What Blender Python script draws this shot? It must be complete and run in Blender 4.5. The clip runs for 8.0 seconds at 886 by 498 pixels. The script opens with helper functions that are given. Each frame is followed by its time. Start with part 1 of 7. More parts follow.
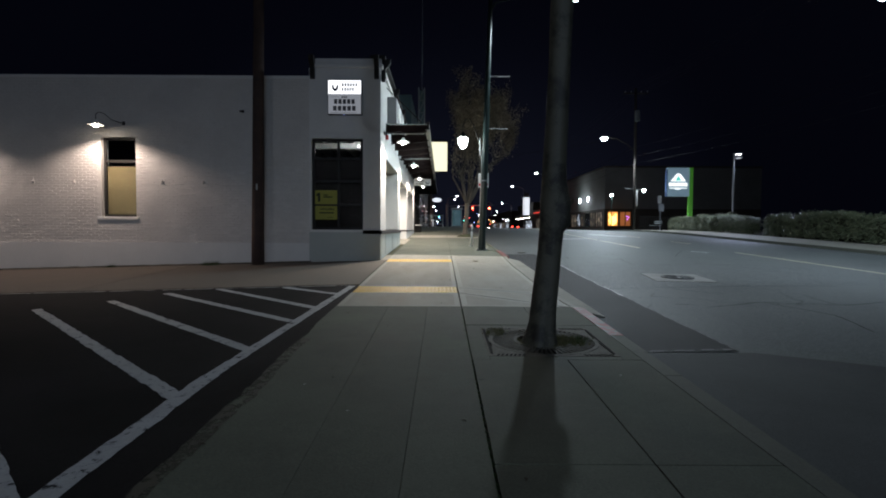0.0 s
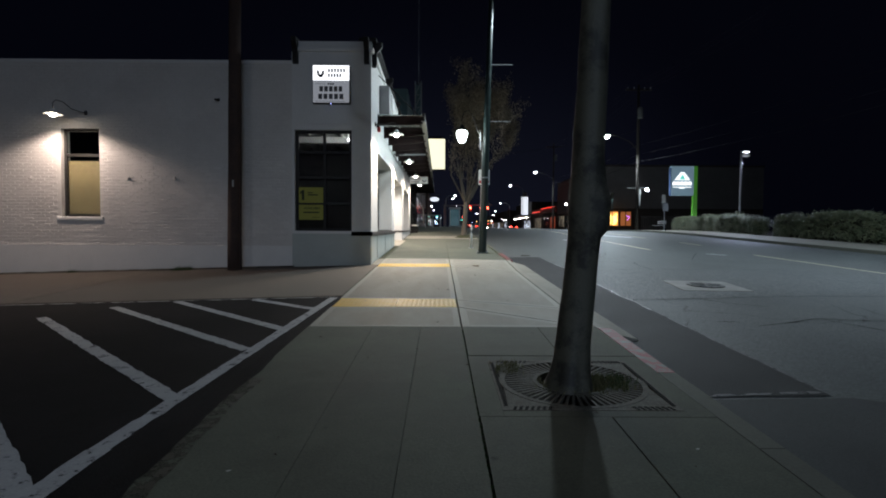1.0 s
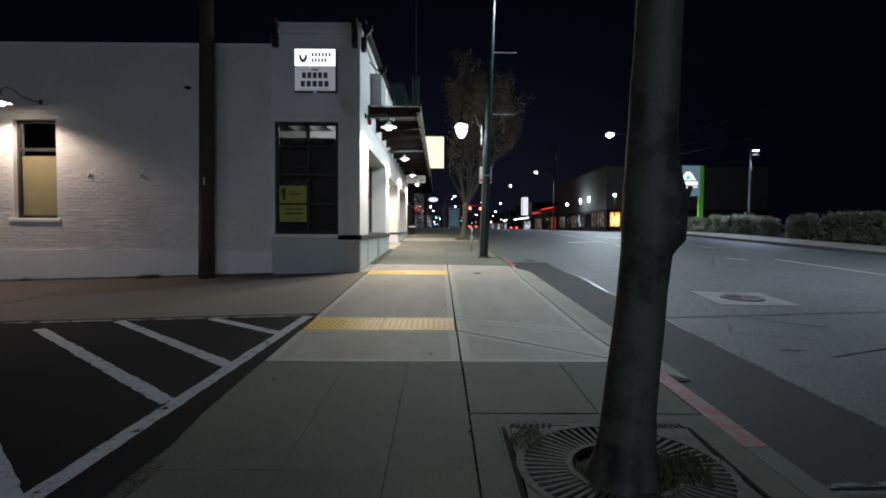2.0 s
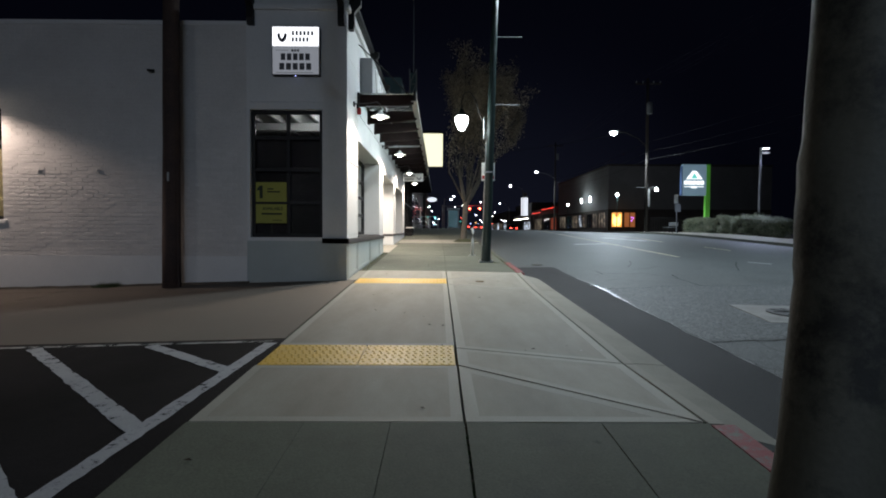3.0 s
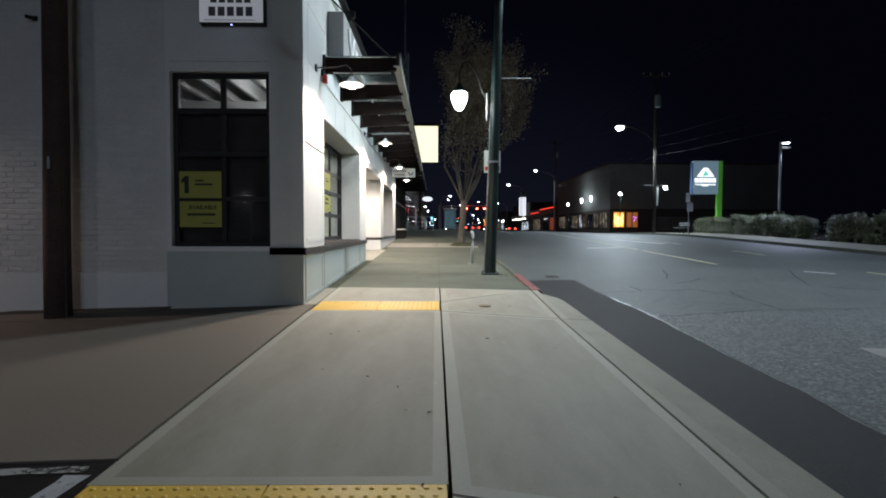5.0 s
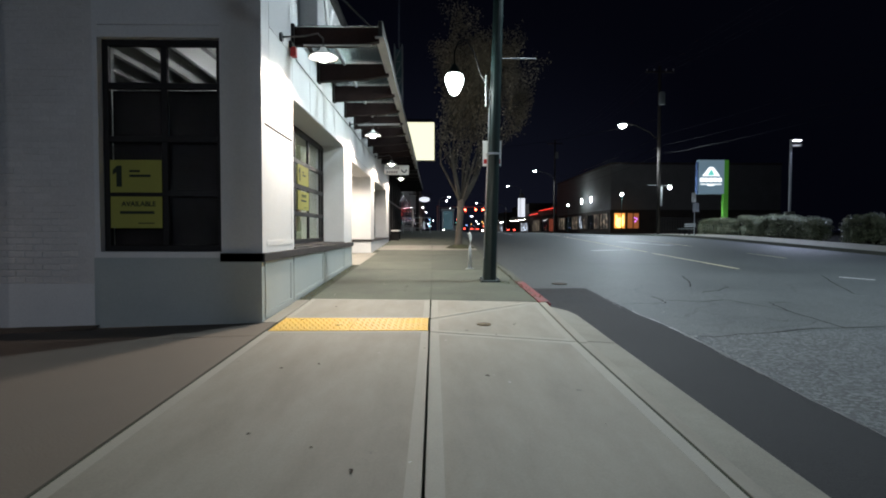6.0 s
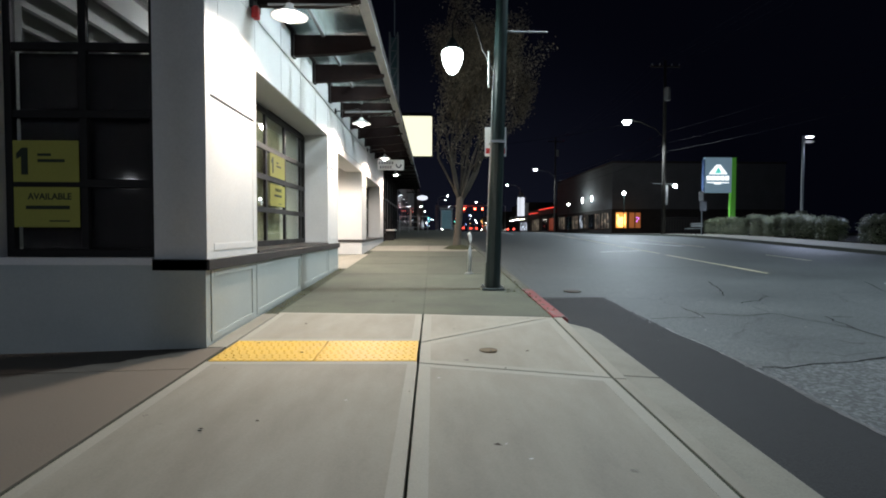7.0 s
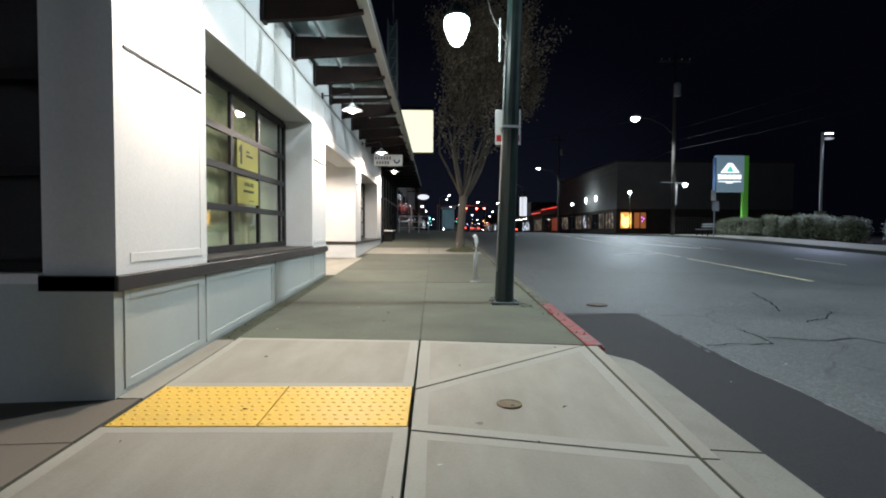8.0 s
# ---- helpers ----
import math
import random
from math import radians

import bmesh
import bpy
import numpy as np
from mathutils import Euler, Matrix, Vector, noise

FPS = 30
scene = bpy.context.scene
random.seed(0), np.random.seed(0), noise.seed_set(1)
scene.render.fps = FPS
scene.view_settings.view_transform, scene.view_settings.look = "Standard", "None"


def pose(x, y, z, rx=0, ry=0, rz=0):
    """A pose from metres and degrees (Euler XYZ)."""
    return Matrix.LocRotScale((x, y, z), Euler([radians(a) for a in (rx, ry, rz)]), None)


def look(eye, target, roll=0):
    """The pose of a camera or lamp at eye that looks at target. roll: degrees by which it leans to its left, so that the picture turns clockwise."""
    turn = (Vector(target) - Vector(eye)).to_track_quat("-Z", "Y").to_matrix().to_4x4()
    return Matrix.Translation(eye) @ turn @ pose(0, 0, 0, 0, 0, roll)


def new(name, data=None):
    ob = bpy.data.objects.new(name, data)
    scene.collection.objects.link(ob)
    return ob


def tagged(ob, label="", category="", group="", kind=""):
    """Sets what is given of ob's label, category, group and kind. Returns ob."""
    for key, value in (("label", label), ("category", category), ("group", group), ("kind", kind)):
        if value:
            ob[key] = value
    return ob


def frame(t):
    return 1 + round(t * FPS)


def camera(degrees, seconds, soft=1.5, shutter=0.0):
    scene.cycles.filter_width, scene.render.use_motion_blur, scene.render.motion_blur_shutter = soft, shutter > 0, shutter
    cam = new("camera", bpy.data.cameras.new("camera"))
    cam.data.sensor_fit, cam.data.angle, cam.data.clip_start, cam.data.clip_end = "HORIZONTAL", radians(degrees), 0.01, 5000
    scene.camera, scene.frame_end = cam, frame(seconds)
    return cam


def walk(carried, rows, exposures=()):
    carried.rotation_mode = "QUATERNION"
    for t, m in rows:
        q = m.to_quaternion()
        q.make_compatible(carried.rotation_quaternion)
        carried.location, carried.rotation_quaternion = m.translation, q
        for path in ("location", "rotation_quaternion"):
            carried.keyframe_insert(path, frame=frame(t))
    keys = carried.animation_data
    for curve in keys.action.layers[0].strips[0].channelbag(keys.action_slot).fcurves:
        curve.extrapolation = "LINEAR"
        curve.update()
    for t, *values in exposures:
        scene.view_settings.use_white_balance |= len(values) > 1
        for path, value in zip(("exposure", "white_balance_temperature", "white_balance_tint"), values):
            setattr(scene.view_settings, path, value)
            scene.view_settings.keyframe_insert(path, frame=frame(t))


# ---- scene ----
cam = camera(79.4, 8.0, soft=1.9)
PATH = [
    (0, (0.738, 0.395, 0.897), (0.742, 2.394, 0.823), 0.3),
    (0.5, (0.757, 1.133, 0.927), (0.764, 3.132, 0.853), 0.3),
    (1, (0.757, 1.861, 0.937), (0.769, 3.86, 0.862), 0.3),
    (1.5, (0.783, 2.587, 0.968), (0.796, 4.586, 0.894), 0.3),
    (3, (0.846, 4.764, 1.042), (0.863, 6.763, 0.97), 0.3),
    (3.5, (0.836, 5.5, 1.067), (0.852, 7.498, 0.997), 0.2),
    (4, (0.869, 6.192, 1.112), (0.888, 8.19, 1.044), 0.2),
    (4.5, (0.903, 6.923, 1.127), (0.927, 8.922, 1.054), 0.2),
    (6, (1.081, 9.128, 1.126), (1.114, 11.127, 1.06), 0.1),
    (6.5, (1.14, 9.82, 1.113), (1.173, 11.819, 1.045), 0.2),
    (7, (1.156, 10.529, 1.141), (1.193, 12.527, 1.072), 0.2),
    (7.5, (1.2, 11.244, 1.161), (1.239, 13.242, 1.091), 0.3),
    (8, (1.172, 12.002, 1.181), (1.204, 14.001, 1.111), 0.3),
]
walk(cam, [(t, look(eye, target, roll)) for t, eye, target, roll in PATH])

# ---- world, sky glow and exposure ----
world = bpy.data.worlds.new("night")
scene.world = world
world.use_nodes = True
wn = world.node_tree.nodes
wn["Background"].inputs[0].default_value = (0.10, 0.12, 0.30, 1)
wn["Background"].inputs[1].default_value = 0.010
# town glow: a little stronger low over the street's end
co, sep = wn.new("ShaderNodeTexCoord"), wn.new("ShaderNodeSeparateXYZ")
up, ahead, both, mixg = wn.new("ShaderNodeMapRange"), wn.new("ShaderNodeMapRange"), wn.new("ShaderNodeMath"), wn.new("ShaderNodeMix")
wl = world.node_tree.links
wl.new(co.outputs["Generated"], sep.inputs[0])
up.interpolation_type = ahead.interpolation_type = "SMOOTHSTEP"
up.inputs["From Min"].default_value, up.inputs["From Max"].default_value = 0.45, 0.0
ahead.inputs["From Min"].default_value, ahead.inputs["From Max"].default_value = 0.86, 1.0
wl.new(sep.outputs["Z"], up.inputs["Value"])
wl.new(sep.outputs["Y"], ahead.inputs["Value"])
both.operation = "MULTIPLY"
wl.new(up.outputs["Result"], both.inputs[0])
wl.new(ahead.outputs["Result"], both.inputs[1])
mixg.data_type = "RGBA"
mixg.inputs["A"].default_value, mixg.inputs["B"].default_value = (0.10, 0.12, 0.30, 1), (0.48, 0.56, 1.1, 1)
wl.new(both.outputs[0], mixg.inputs["Factor"])
wl.new(mixg.outputs["Result"], wn["Background"].inputs[0])
scene.view_settings.exposure = 0.0


def lamp(name, place, watts, colour, size=0.05, kind="POINT", aim=None, spot=150, blend=0.6):
    data = bpy.data.lights.new(name, kind)
    data.energy, data.color = watts, colour
    data.shadow_soft_size = size
    if kind == "SPOT":
        data.spot_size, data.spot_blend = radians(spot), blend
    ob = new(name, data)
    ob.matrix_world = look(place, aim) if aim else Matrix.Translation(place)
    return ob


WARM, NEUTRAL, COOL = (1.0, 0.80, 0.69), (1.0, 0.83, 0.69), (0.77, 0.91, 1.02)
# street luminaire over the near lane, on the tall pole
lamp("street_light", (5.3, 19.7, 8.95), 3050, COOL, 0.18, "SPOT", (5.1, 19.4, 0), 157, 0.6)
# teardrop globe on the pole's arm
lamp("globe_light", (1.47, 19.62, 3.97), 180, (0.87, 0.99, 0.97), 0.14)
# shaded lamps under the canopy
for y in (16.55, 22.5, 28.2, 33.4):
    lamp("canopy_light", (-0.44, y, 3.43), 405 if y < 20 else 460, NEUTRAL, 0.07, "SPOT", (-0.44, y, 0), 168, 0.3)
# assumed flush lamp in the entrance ceiling, added to brighten the recess
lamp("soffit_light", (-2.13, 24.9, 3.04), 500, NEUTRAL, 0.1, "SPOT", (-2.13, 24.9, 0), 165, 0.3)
# gooseneck lamps on the brick wall
for x in (-8.72, -13.4):
    lamp("gooseneck_light", (x, 15.08, 3.60), 265, WARM, 0.08, "SPOT", (x, 15.2, 0), 150, 0.4)
# far luminaires, after unseen ones behind the start
# assumed roadway lamp, added to light the south-facing side wall
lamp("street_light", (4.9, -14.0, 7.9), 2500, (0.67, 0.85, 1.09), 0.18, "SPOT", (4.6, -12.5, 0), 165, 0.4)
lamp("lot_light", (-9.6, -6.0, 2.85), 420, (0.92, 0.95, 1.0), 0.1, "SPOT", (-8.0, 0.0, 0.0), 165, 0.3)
# second assumed lamp, added to brighten the same wall from further back
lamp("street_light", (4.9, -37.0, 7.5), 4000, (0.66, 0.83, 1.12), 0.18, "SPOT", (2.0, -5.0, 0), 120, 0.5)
lamp("far_street_light", (16.9, 53.9, 9.55), 6600, COOL, 0.2, "SPOT", (15.0, 53.0, 0), 160, 0.4)
lamp("far_street_light", (17.4, 20.9, 9.35), 2300, (0.70, 0.88, 1.03), 0.18, "SPOT", (18.0, 22.5, 0), 155, 0.5)
lamp("far_street_light", (17.6, 97.0, 10.8), 3000, COOL, 0.2, "SPOT", (16.0, 96.0, 0), 160, 0.4)
lamp("lot_light", (24.75, 43.7, 6.55), 1500, (0.62, 0.72, 1.0), 0.15, "SPOT", (26.0, 43.0, 0), 160, 0.4)
lamp("globe_light", (20.95, 53.6, 4.9), 60, COOL, 0.2)
lamp("globe_light", (25.0, 76.5, 5.9), 650, (0.88, 0.94, 1.0), 0.3)

# ---- materials ----


def mat(name, colour, rough=0.7, metal=0.0, spread=0.25, grain=None, stretch=None, spots=0.0, big=1.2, small=30.0, bump=0.15, second=None, random=0.0, emit=None, power=0.0, spec=0.5):
    """A surface whose colour varies at two scales, with fine relief."""
    m = bpy.data.materials.new(name)
    m.use_nodes = True
    nt = m.node_tree
    n, l = nt.nodes, nt.links
    b = n["Principled BSDF"]
    b.inputs["Metallic"].default_value = metal
    b.inputs["Specular IOR Level"].default_value = spec
    geo = n.new("ShaderNodeNewGeometry")
    n1, n2 = n.new("ShaderNodeTexNoise"), n.new("ShaderNodeTexNoise")
    n1.inputs["Scale"].default_value, n1.inputs["Detail"].default_value, n1.inputs["Roughness"].default_value = big, 6, 0.65
    n2.inputs["Scale"].default_value, n2.inputs["Detail"].default_value = small, 4
    l.new(geo.outputs["Position"], n2.inputs["Vector"])
    if stretch:
        sc = n.new("ShaderNodeVectorMath")
        sc.operation = "MULTIPLY"
        sc.inputs[1].default_value = stretch
        l.new(geo.outputs["Position"], sc.inputs[0])
        l.new(sc.outputs[0], n1.inputs["Vector"])
    else:
        l.new(geo.outputs["Position"], n1.inputs["Vector"])
    ramp = n.new("ShaderNodeMapRange")
    ramp.inputs["From Min"].default_value, ramp.inputs["From Max"].default_value = 0.3, 0.7
    l.new(n1.outputs["Fac"], ramp.inputs["Value"])
    other = second or tuple(c * (1 - spread * 1.6) for c in colour)
    mix = n.new("ShaderNodeMix")
    mix.data_type = "RGBA"
    mix.inputs["A"].default_value, mix.inputs["B"].default_value = (*other, 1), (*colour, 1)
    l.new(ramp.outputs["Result"], mix.inputs["Factor"])
    g = spread if grain is None else grain
    speck = n.new("ShaderNodeMapRange")
    speck.inputs["From Min"].default_value, speck.inputs["From Max"].default_value = 0.25, 0.75
    speck.inputs["To Min"].default_value, speck.inputs["To Max"].default_value = 1 - g, 1 + g * 0.6
    l.new(n2.outputs["Fac"], speck.inputs["Value"])
    value = speck.outputs["Result"]
    if random:
        info = n.new("ShaderNodeObjectInfo")
        r = n.new("ShaderNodeMapRange")
        r.inputs["To Min"].default_value, r.inputs["To Max"].default_value = 1 - random, 1 + random
        l.new(info.outputs["Random"], r.inputs["Value"])
        mul = n.new("ShaderNodeMath")
        mul.operation = "MULTIPLY"
        l.new(r.outputs["Result"], mul.inputs[0])
        l.new(value, mul.inputs[1])
        value = mul.outputs[0]
    if spots:
        # small dark stains, sparse and uneven
        v = n.new("ShaderNodeTexVoronoi")
        v.inputs["Scale"].default_value = 1.7
        l.new(geo.outputs["Position"], v.inputs["Vector"])
        d = n.new("ShaderNodeMath")
        d.operation = "MULTIPLY_ADD"
        d.inputs[1].default_value = 0.06
        l.new(n2.outputs["Fac"], d.inputs[0])
        l.new(v.outputs["Distance"], d.inputs[2])
        s = n.new("ShaderNodeMapRange")
        s.inputs["From Min"].default_value, s.inputs["From Max"].default_value = 0.055, 0.085
        s.inputs["To Min"].default_value, s.inputs["To Max"].default_value = 1 - spots, 1.0
        l.new(d.outputs[0], s.inputs["Value"])
        mul = n.new("ShaderNodeMath")
        mul.operation = "MULTIPLY"
        l.new(s.outputs["Result"], mul.inputs[0])
        l.new(value, mul.inputs[1])
        value = mul.outputs[0]
    hsv = n.new("ShaderNodeHueSaturation")
    l.new(mix.outputs["Result"], hsv.inputs["Color"])
    l.new(value, hsv.inputs["Value"])
    l.new(hsv.outputs["Color"], b.inputs["Base Color"])
    rr = n.new("ShaderNodeMapRange")
    rr.inputs["To Min"].default_value, rr.inputs["To Max"].default_value = max(rough - 0.12, 0.02), min(rough + 0.12, 1)
    l.new(n1.outputs["Fac"], rr.inputs["Value"])
    l.new(rr.outputs["Result"], b.inputs["Roughness"])
    if bump:
        bp = n.new("ShaderNodeBump")
        bp.inputs["Strength"].default_value, bp.inputs["Distance"].default_value = bump, 0.01
        l.new(n2.outputs["Fac"], bp.inputs["Height"])
        l.new(bp.outputs["Normal"], b.inputs["Normal"])
    if emit:
        b.inputs["Emission Color"].default_value = (*emit, 1)
        b.inputs["Emission Strength"].default_value = power
    return m


def glow(name, colour, power):
    m = bpy.data.materials.new(name)
    m.use_nodes = True
    b = m.node_tree.nodes["Principled BSDF"]
    b.inputs["Base Color"].default_value = (0.6, 0.6, 0.6, 1)
    b.inputs["Emission Color"].default_value = (*colour, 1)
    b.inputs["Emission Strength"].default_value = power
    return m


def glass(name, tint=(0.9, 0.95, 0.93), rough=0.02):
    m = bpy.data.materials.new(name)
    m.use_nodes = True
    b = m.node_tree.nodes["Principled BSDF"]
    b.inputs["Base Color"].default_value = (*tint, 1)
    b.inputs["Transmission Weight"].default_value = 1.0
    b.inputs["Roughness"].default_value = rough
    b.inputs["IOR"].default_value = 1.45
    return m


def asphalt(name, colour, pale, crack):
    """Worn asphalt: pale aggregate, patches, a net of fine cracks."""
    m = mat(name, colour, 0.62, spread=0.35, grain=0.6, big=0.5, small=55, bump=0.8, second=pale)
    n, l = m.node_tree.nodes, m.node_tree.links
    b = n["Principled BSDF"]
    geo = n.new("ShaderNodeNewGeometry")
    warp = n.new("ShaderNodeTexNoise")
    warp.inputs["Scale"].default_value = 1.1
    add = n.new("ShaderNodeVectorMath")
    add.operation = "MULTIPLY_ADD"
    add.inputs[1].default_value = (1.3, 1.3, 0)
    l.new(geo.outputs["Position"], warp.inputs["Vector"])
    l.new(warp.outputs["Color"], add.inputs[0])
    l.new(geo.outputs["Position"], add.inputs[2])
    v = n.new("ShaderNodeTexVoronoi")
    v.feature = "DISTANCE_TO_EDGE"
    v.inputs["Scale"].default_value = 0.42
    l.new(add.outputs[0], v.inputs["Vector"])
    line = n.new("ShaderNodeMapRange")
    line.inputs["From Max"].default_value = 0.006
    l.new(v.outputs["Distance"], line.inputs["Value"])
    where = n.new("ShaderNodeTexNoise")
    where.inputs["Scale"].default_value = 0.23
    l.new(geo.outputs["Position"], where.inputs["Vector"])
    gate = n.new("ShaderNodeMapRange")
    gate.inputs["From Min"].default_value, gate.inputs["From Max"].default_value = 0.45, 0.55
    gate.inputs["To Min"].default_value, gate.inputs["To Max"].default_value = 1.0, 1 - crack
    l.new(where.outputs["Fac"], gate.inputs["Value"])
    mx = n.new("ShaderNodeMath")
    mx.operation = "MAXIMUM"
    l.new(line.outputs["Result"], mx.inputs[0])
    l.new(gate.outputs["Result"], mx.inputs[1])
    old = b.inputs["Base Color"].links[0].from_socket
    mix = n.new("ShaderNodeMix")
    mix.data_type = "RGBA"
    mix.inputs["A"].default_value = (0.012, 0.012, 0.013, 1)
    l.new(mx.outputs[0], mix.inputs["Factor"])
    l.new(old, mix.inputs["B"])
    l.new(mix.outputs["Result"], b.inputs["Base Color"])
    return m


def aggregate(m, scale, low, high):
    """Coarse stones in worn asphalt: cells of uneven brightness."""
    n, l = m.node_tree.nodes, m.node_tree.links
    b = n["Principled BSDF"]
    geo = n.new("ShaderNodeNewGeometry")
    v = n.new("ShaderNodeTexVoronoi")
    v.inputs["Scale"].default_value = scale
    l.new(geo.outputs["Position"], v.inputs["Vector"])
    sep = n.new("ShaderNodeSeparateColor")
    l.new(v.outputs["Color"], sep.inputs["Color"])
    r = n.new("ShaderNodeMapRange")
    r.inputs["From Min"].default_value, r.inputs["From Max"].default_value = 0.35, 1.0
    r.inputs["To Min"].default_value, r.inputs["To Max"].default_value = low, high
    l.new(sep.outputs["Red"], r.inputs["Value"])
    hsv = n.new("ShaderNodeHueSaturation")
    l.new(b.inputs["Base Color"].links[0].from_socket, hsv.inputs["Color"])
    l.new(r.outputs["Result"], hsv.inputs["Value"])
    l.new(hsv.outputs["Color"], b.inputs["Base Color"])
    return m


def worn_paint(name, colour, under, amount=0.5, scale=9.0):
    """Road paint with bare patches."""
    m = mat(name, colour, 0.65, spread=0.15, big=3, small=60, bump=0.2)
    n, l = m.node_tree.nodes, m.node_tree.links
    b = n["Principled BSDF"]
    geo = n.new("ShaderNodeNewGeometry")
    t = n.new("ShaderNodeTexNoise")
    t.inputs["Scale"].default_value, t.inputs["Detail"].default_value, t.inputs["Roughness"].default_value = scale, 8, 0.75
    l.new(geo.outputs["Position"], t.inputs["Vector"])
    r = n.new("ShaderNodeMapRange")
    r.inputs["From Min"].default_value, r.inputs["From Max"].default_value = amount - 0.06, amount + 0.06
    l.new(t.outputs["Fac"], r.inputs["Value"])
    mix = n.new("ShaderNodeMix")
    mix.data_type = "RGBA"
    old = b.inputs["Base Color"].links[0].from_socket
    mix.inputs["A"].default_value = (*(under or colour), 1)
    l.new(r.outputs["Result"], mix.inputs["Factor"])
    l.new(old, mix.inputs["B"])
    l.new(mix.outputs["Result"], b.inputs["Base Color"])
    if under is None:
        # bare where the paint is gone
        l.new(r.outputs["Result"], b.inputs["Alpha"])
    return m


ASPHALT = asphalt("old_asphalt", (0.112, 0.124, 0.122), (0.060, 0.068, 0.068), 0.9)
aggregate(ASPHALT, 45, 0.8, 1.3)
ROUGHPATCH = aggregate(mat("ravelled_asphalt", (0.108, 0.118, 0.118), 0.64, spread=0.3, grain=0.5, big=0.7, small=60, bump=1.0, second=(0.07, 0.078, 0.08)), 38, 0.55, 1.75)
FRESH = mat("fresh_asphalt", (0.025, 0.026, 0.028), 0.75, spread=0.45, grain=0.5, big=1.3, small=80, bump=0.7, second=(0.015, 0.0155, 0.017), spec=0.3, spots=0.3)
# near road: fading lamp light put into a darker asphalt colour
FALLOFF = mat("falloff_dark_asphalt", (0.076, 0.081, 0.082), 0.75, spread=0.4, big=0.8, small=90, bump=0.6, second=(0.042, 0.045, 0.046), spec=0.3, spots=0.3)
SEAMDUST = worn_paint("seam_dust", (0.12, 0.12, 0.122), None, 0.45, 9)
LOT = mat("lot_asphalt", (0.022, 0.0195, 0.0205), 0.9, spread=0.5, big=0.7, small=110, bump=0.4, second=(0.005, 0.005, 0.0055), spec=0.1)
SOIL = mat("soil", (0.035, 0.03, 0.022), 0.95, spread=0.4, big=3, small=40, bump=0.8)
OLDCON = mat("old_concrete", (0.107, 0.117, 0.084), 0.85, spread=0.32, grain=0.28, spots=0.55, big=0.9, small=70, bump=0.25, random=0.08)
NEWCON = mat("pale_concrete", (0.295, 0.282, 0.236), 0.75, second=(0.20, 0.184, 0.148), spread=0.24, grain=0.09, spots=0.5, stretch=(2.2, 0.7, 1), big=0.9, small=70, bump=0.08, random=0.06)
NEWCON_EDGE = mat("tooled_concrete_edge", (0.318, 0.306, 0.257), 0.7, spread=0.1, big=1.5, small=90, bump=0.08)
ALLEY = mat("alley_concrete", (0.098, 0.077, 0.060), 0.85, spread=0.2, spots=0.4, big=0.6, small=60, bump=0.25, second=(0.060, 0.046, 0.037))


def browned_inward(m, street_colour, x0, x1):
    """Concrete that is paler by the street and browner further in, with an uneven transition."""
    n, l = m.node_tree.nodes, m.node_tree.links
    b = n["Principled BSDF"]
    geo, sep, t = n.new("ShaderNodeNewGeometry"), n.new("ShaderNodeSeparateXYZ"), n.new("ShaderNodeTexNoise")
    t.inputs["Scale"].default_value, t.inputs["Detail"].default_value = 0.5, 5
    l.new(geo.outputs["Position"], sep.inputs[0])
    l.new(geo.outputs["Position"], t.inputs["Vector"])
    k = n.new("ShaderNodeMath")
    k.operation = "MULTIPLY_ADD"
    k.inputs[1].default_value = 3.0
    l.new(t.outputs["Fac"], k.inputs[0])
    l.new(sep.outputs["X"], k.inputs[2])
    f = n.new("ShaderNodeMapRange")
    f.inputs["From Min"].default_value, f.inputs["From Max"].default_value = x0 + 1.5, x1 + 1.5
    l.new(k.outputs[0], f.inputs["Value"])
    mix = n.new("ShaderNodeMix")
    mix.data_type = "RGBA"
    mix.inputs["B"].default_value = (*street_colour, 1)
    l.new(b.inputs["Base Color"].links[0].from_socket, mix.inputs["A"])
    l.new(f.outputs["Result"], mix.inputs["Factor"])
    l.new(mix.outputs["Result"], b.inputs["Base Color"])
    return m


browned_inward(ALLEY, (0.138, 0.118, 0.094), -7.5, -1.0)
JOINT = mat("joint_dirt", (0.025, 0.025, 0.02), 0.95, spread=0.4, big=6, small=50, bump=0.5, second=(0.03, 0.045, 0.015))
REDPAINT = worn_paint("worn_red_paint", (0.27, 0.035, 0.04), (0.14, 0.115, 0.10), 0.47, 9)
WHITELINE = worn_paint("worn_white_paint", (0.40, 0.41, 0.43), None, 0.40, 10)
FAINTLINE = worn_paint("faint_white_paint", (0.30, 0.30, 0.29), None, 0.45, 6)
ROADLINE = worn_paint("faded_white_paint", (0.85, 0.86, 0.85), None, 0.27, 5)
YELLOWLINE = worn_paint("faded_yellow_paint", (0.80, 0.72, 0.48), None, 0.36, 5)
TACTILE = mat("yellow_tactile", (0.74, 0.46, 0.05), 0.5, spread=0.12, big=2.5, small=60, bump=0.1, second=(0.62, 0.40, 0.07))
WHITEWALL = mat("white_wall_paint", (0.66, 0.655, 0.64), 0.6, spread=0.07, big=1.4, small=45, bump=0.12, second=(0.60, 0.60, 0.59))
BRICKPAINT = mat("white_painted_brick", (0.62, 0.60, 0.575), 0.62, spread=0.09, big=1.1, small=40, bump=0.35, random=0.05)
GREYPAINT = mat("grey_base_paint", (0.41, 0.445, 0.425), 0.55, spread=0.06, big=1.5, small=50, bump=0.08)
BANDPAINT = mat("dark_brown_trim", (0.028, 0.022, 0.021), 0.5, spread=0.2, big=3, small=50, bump=0.15)
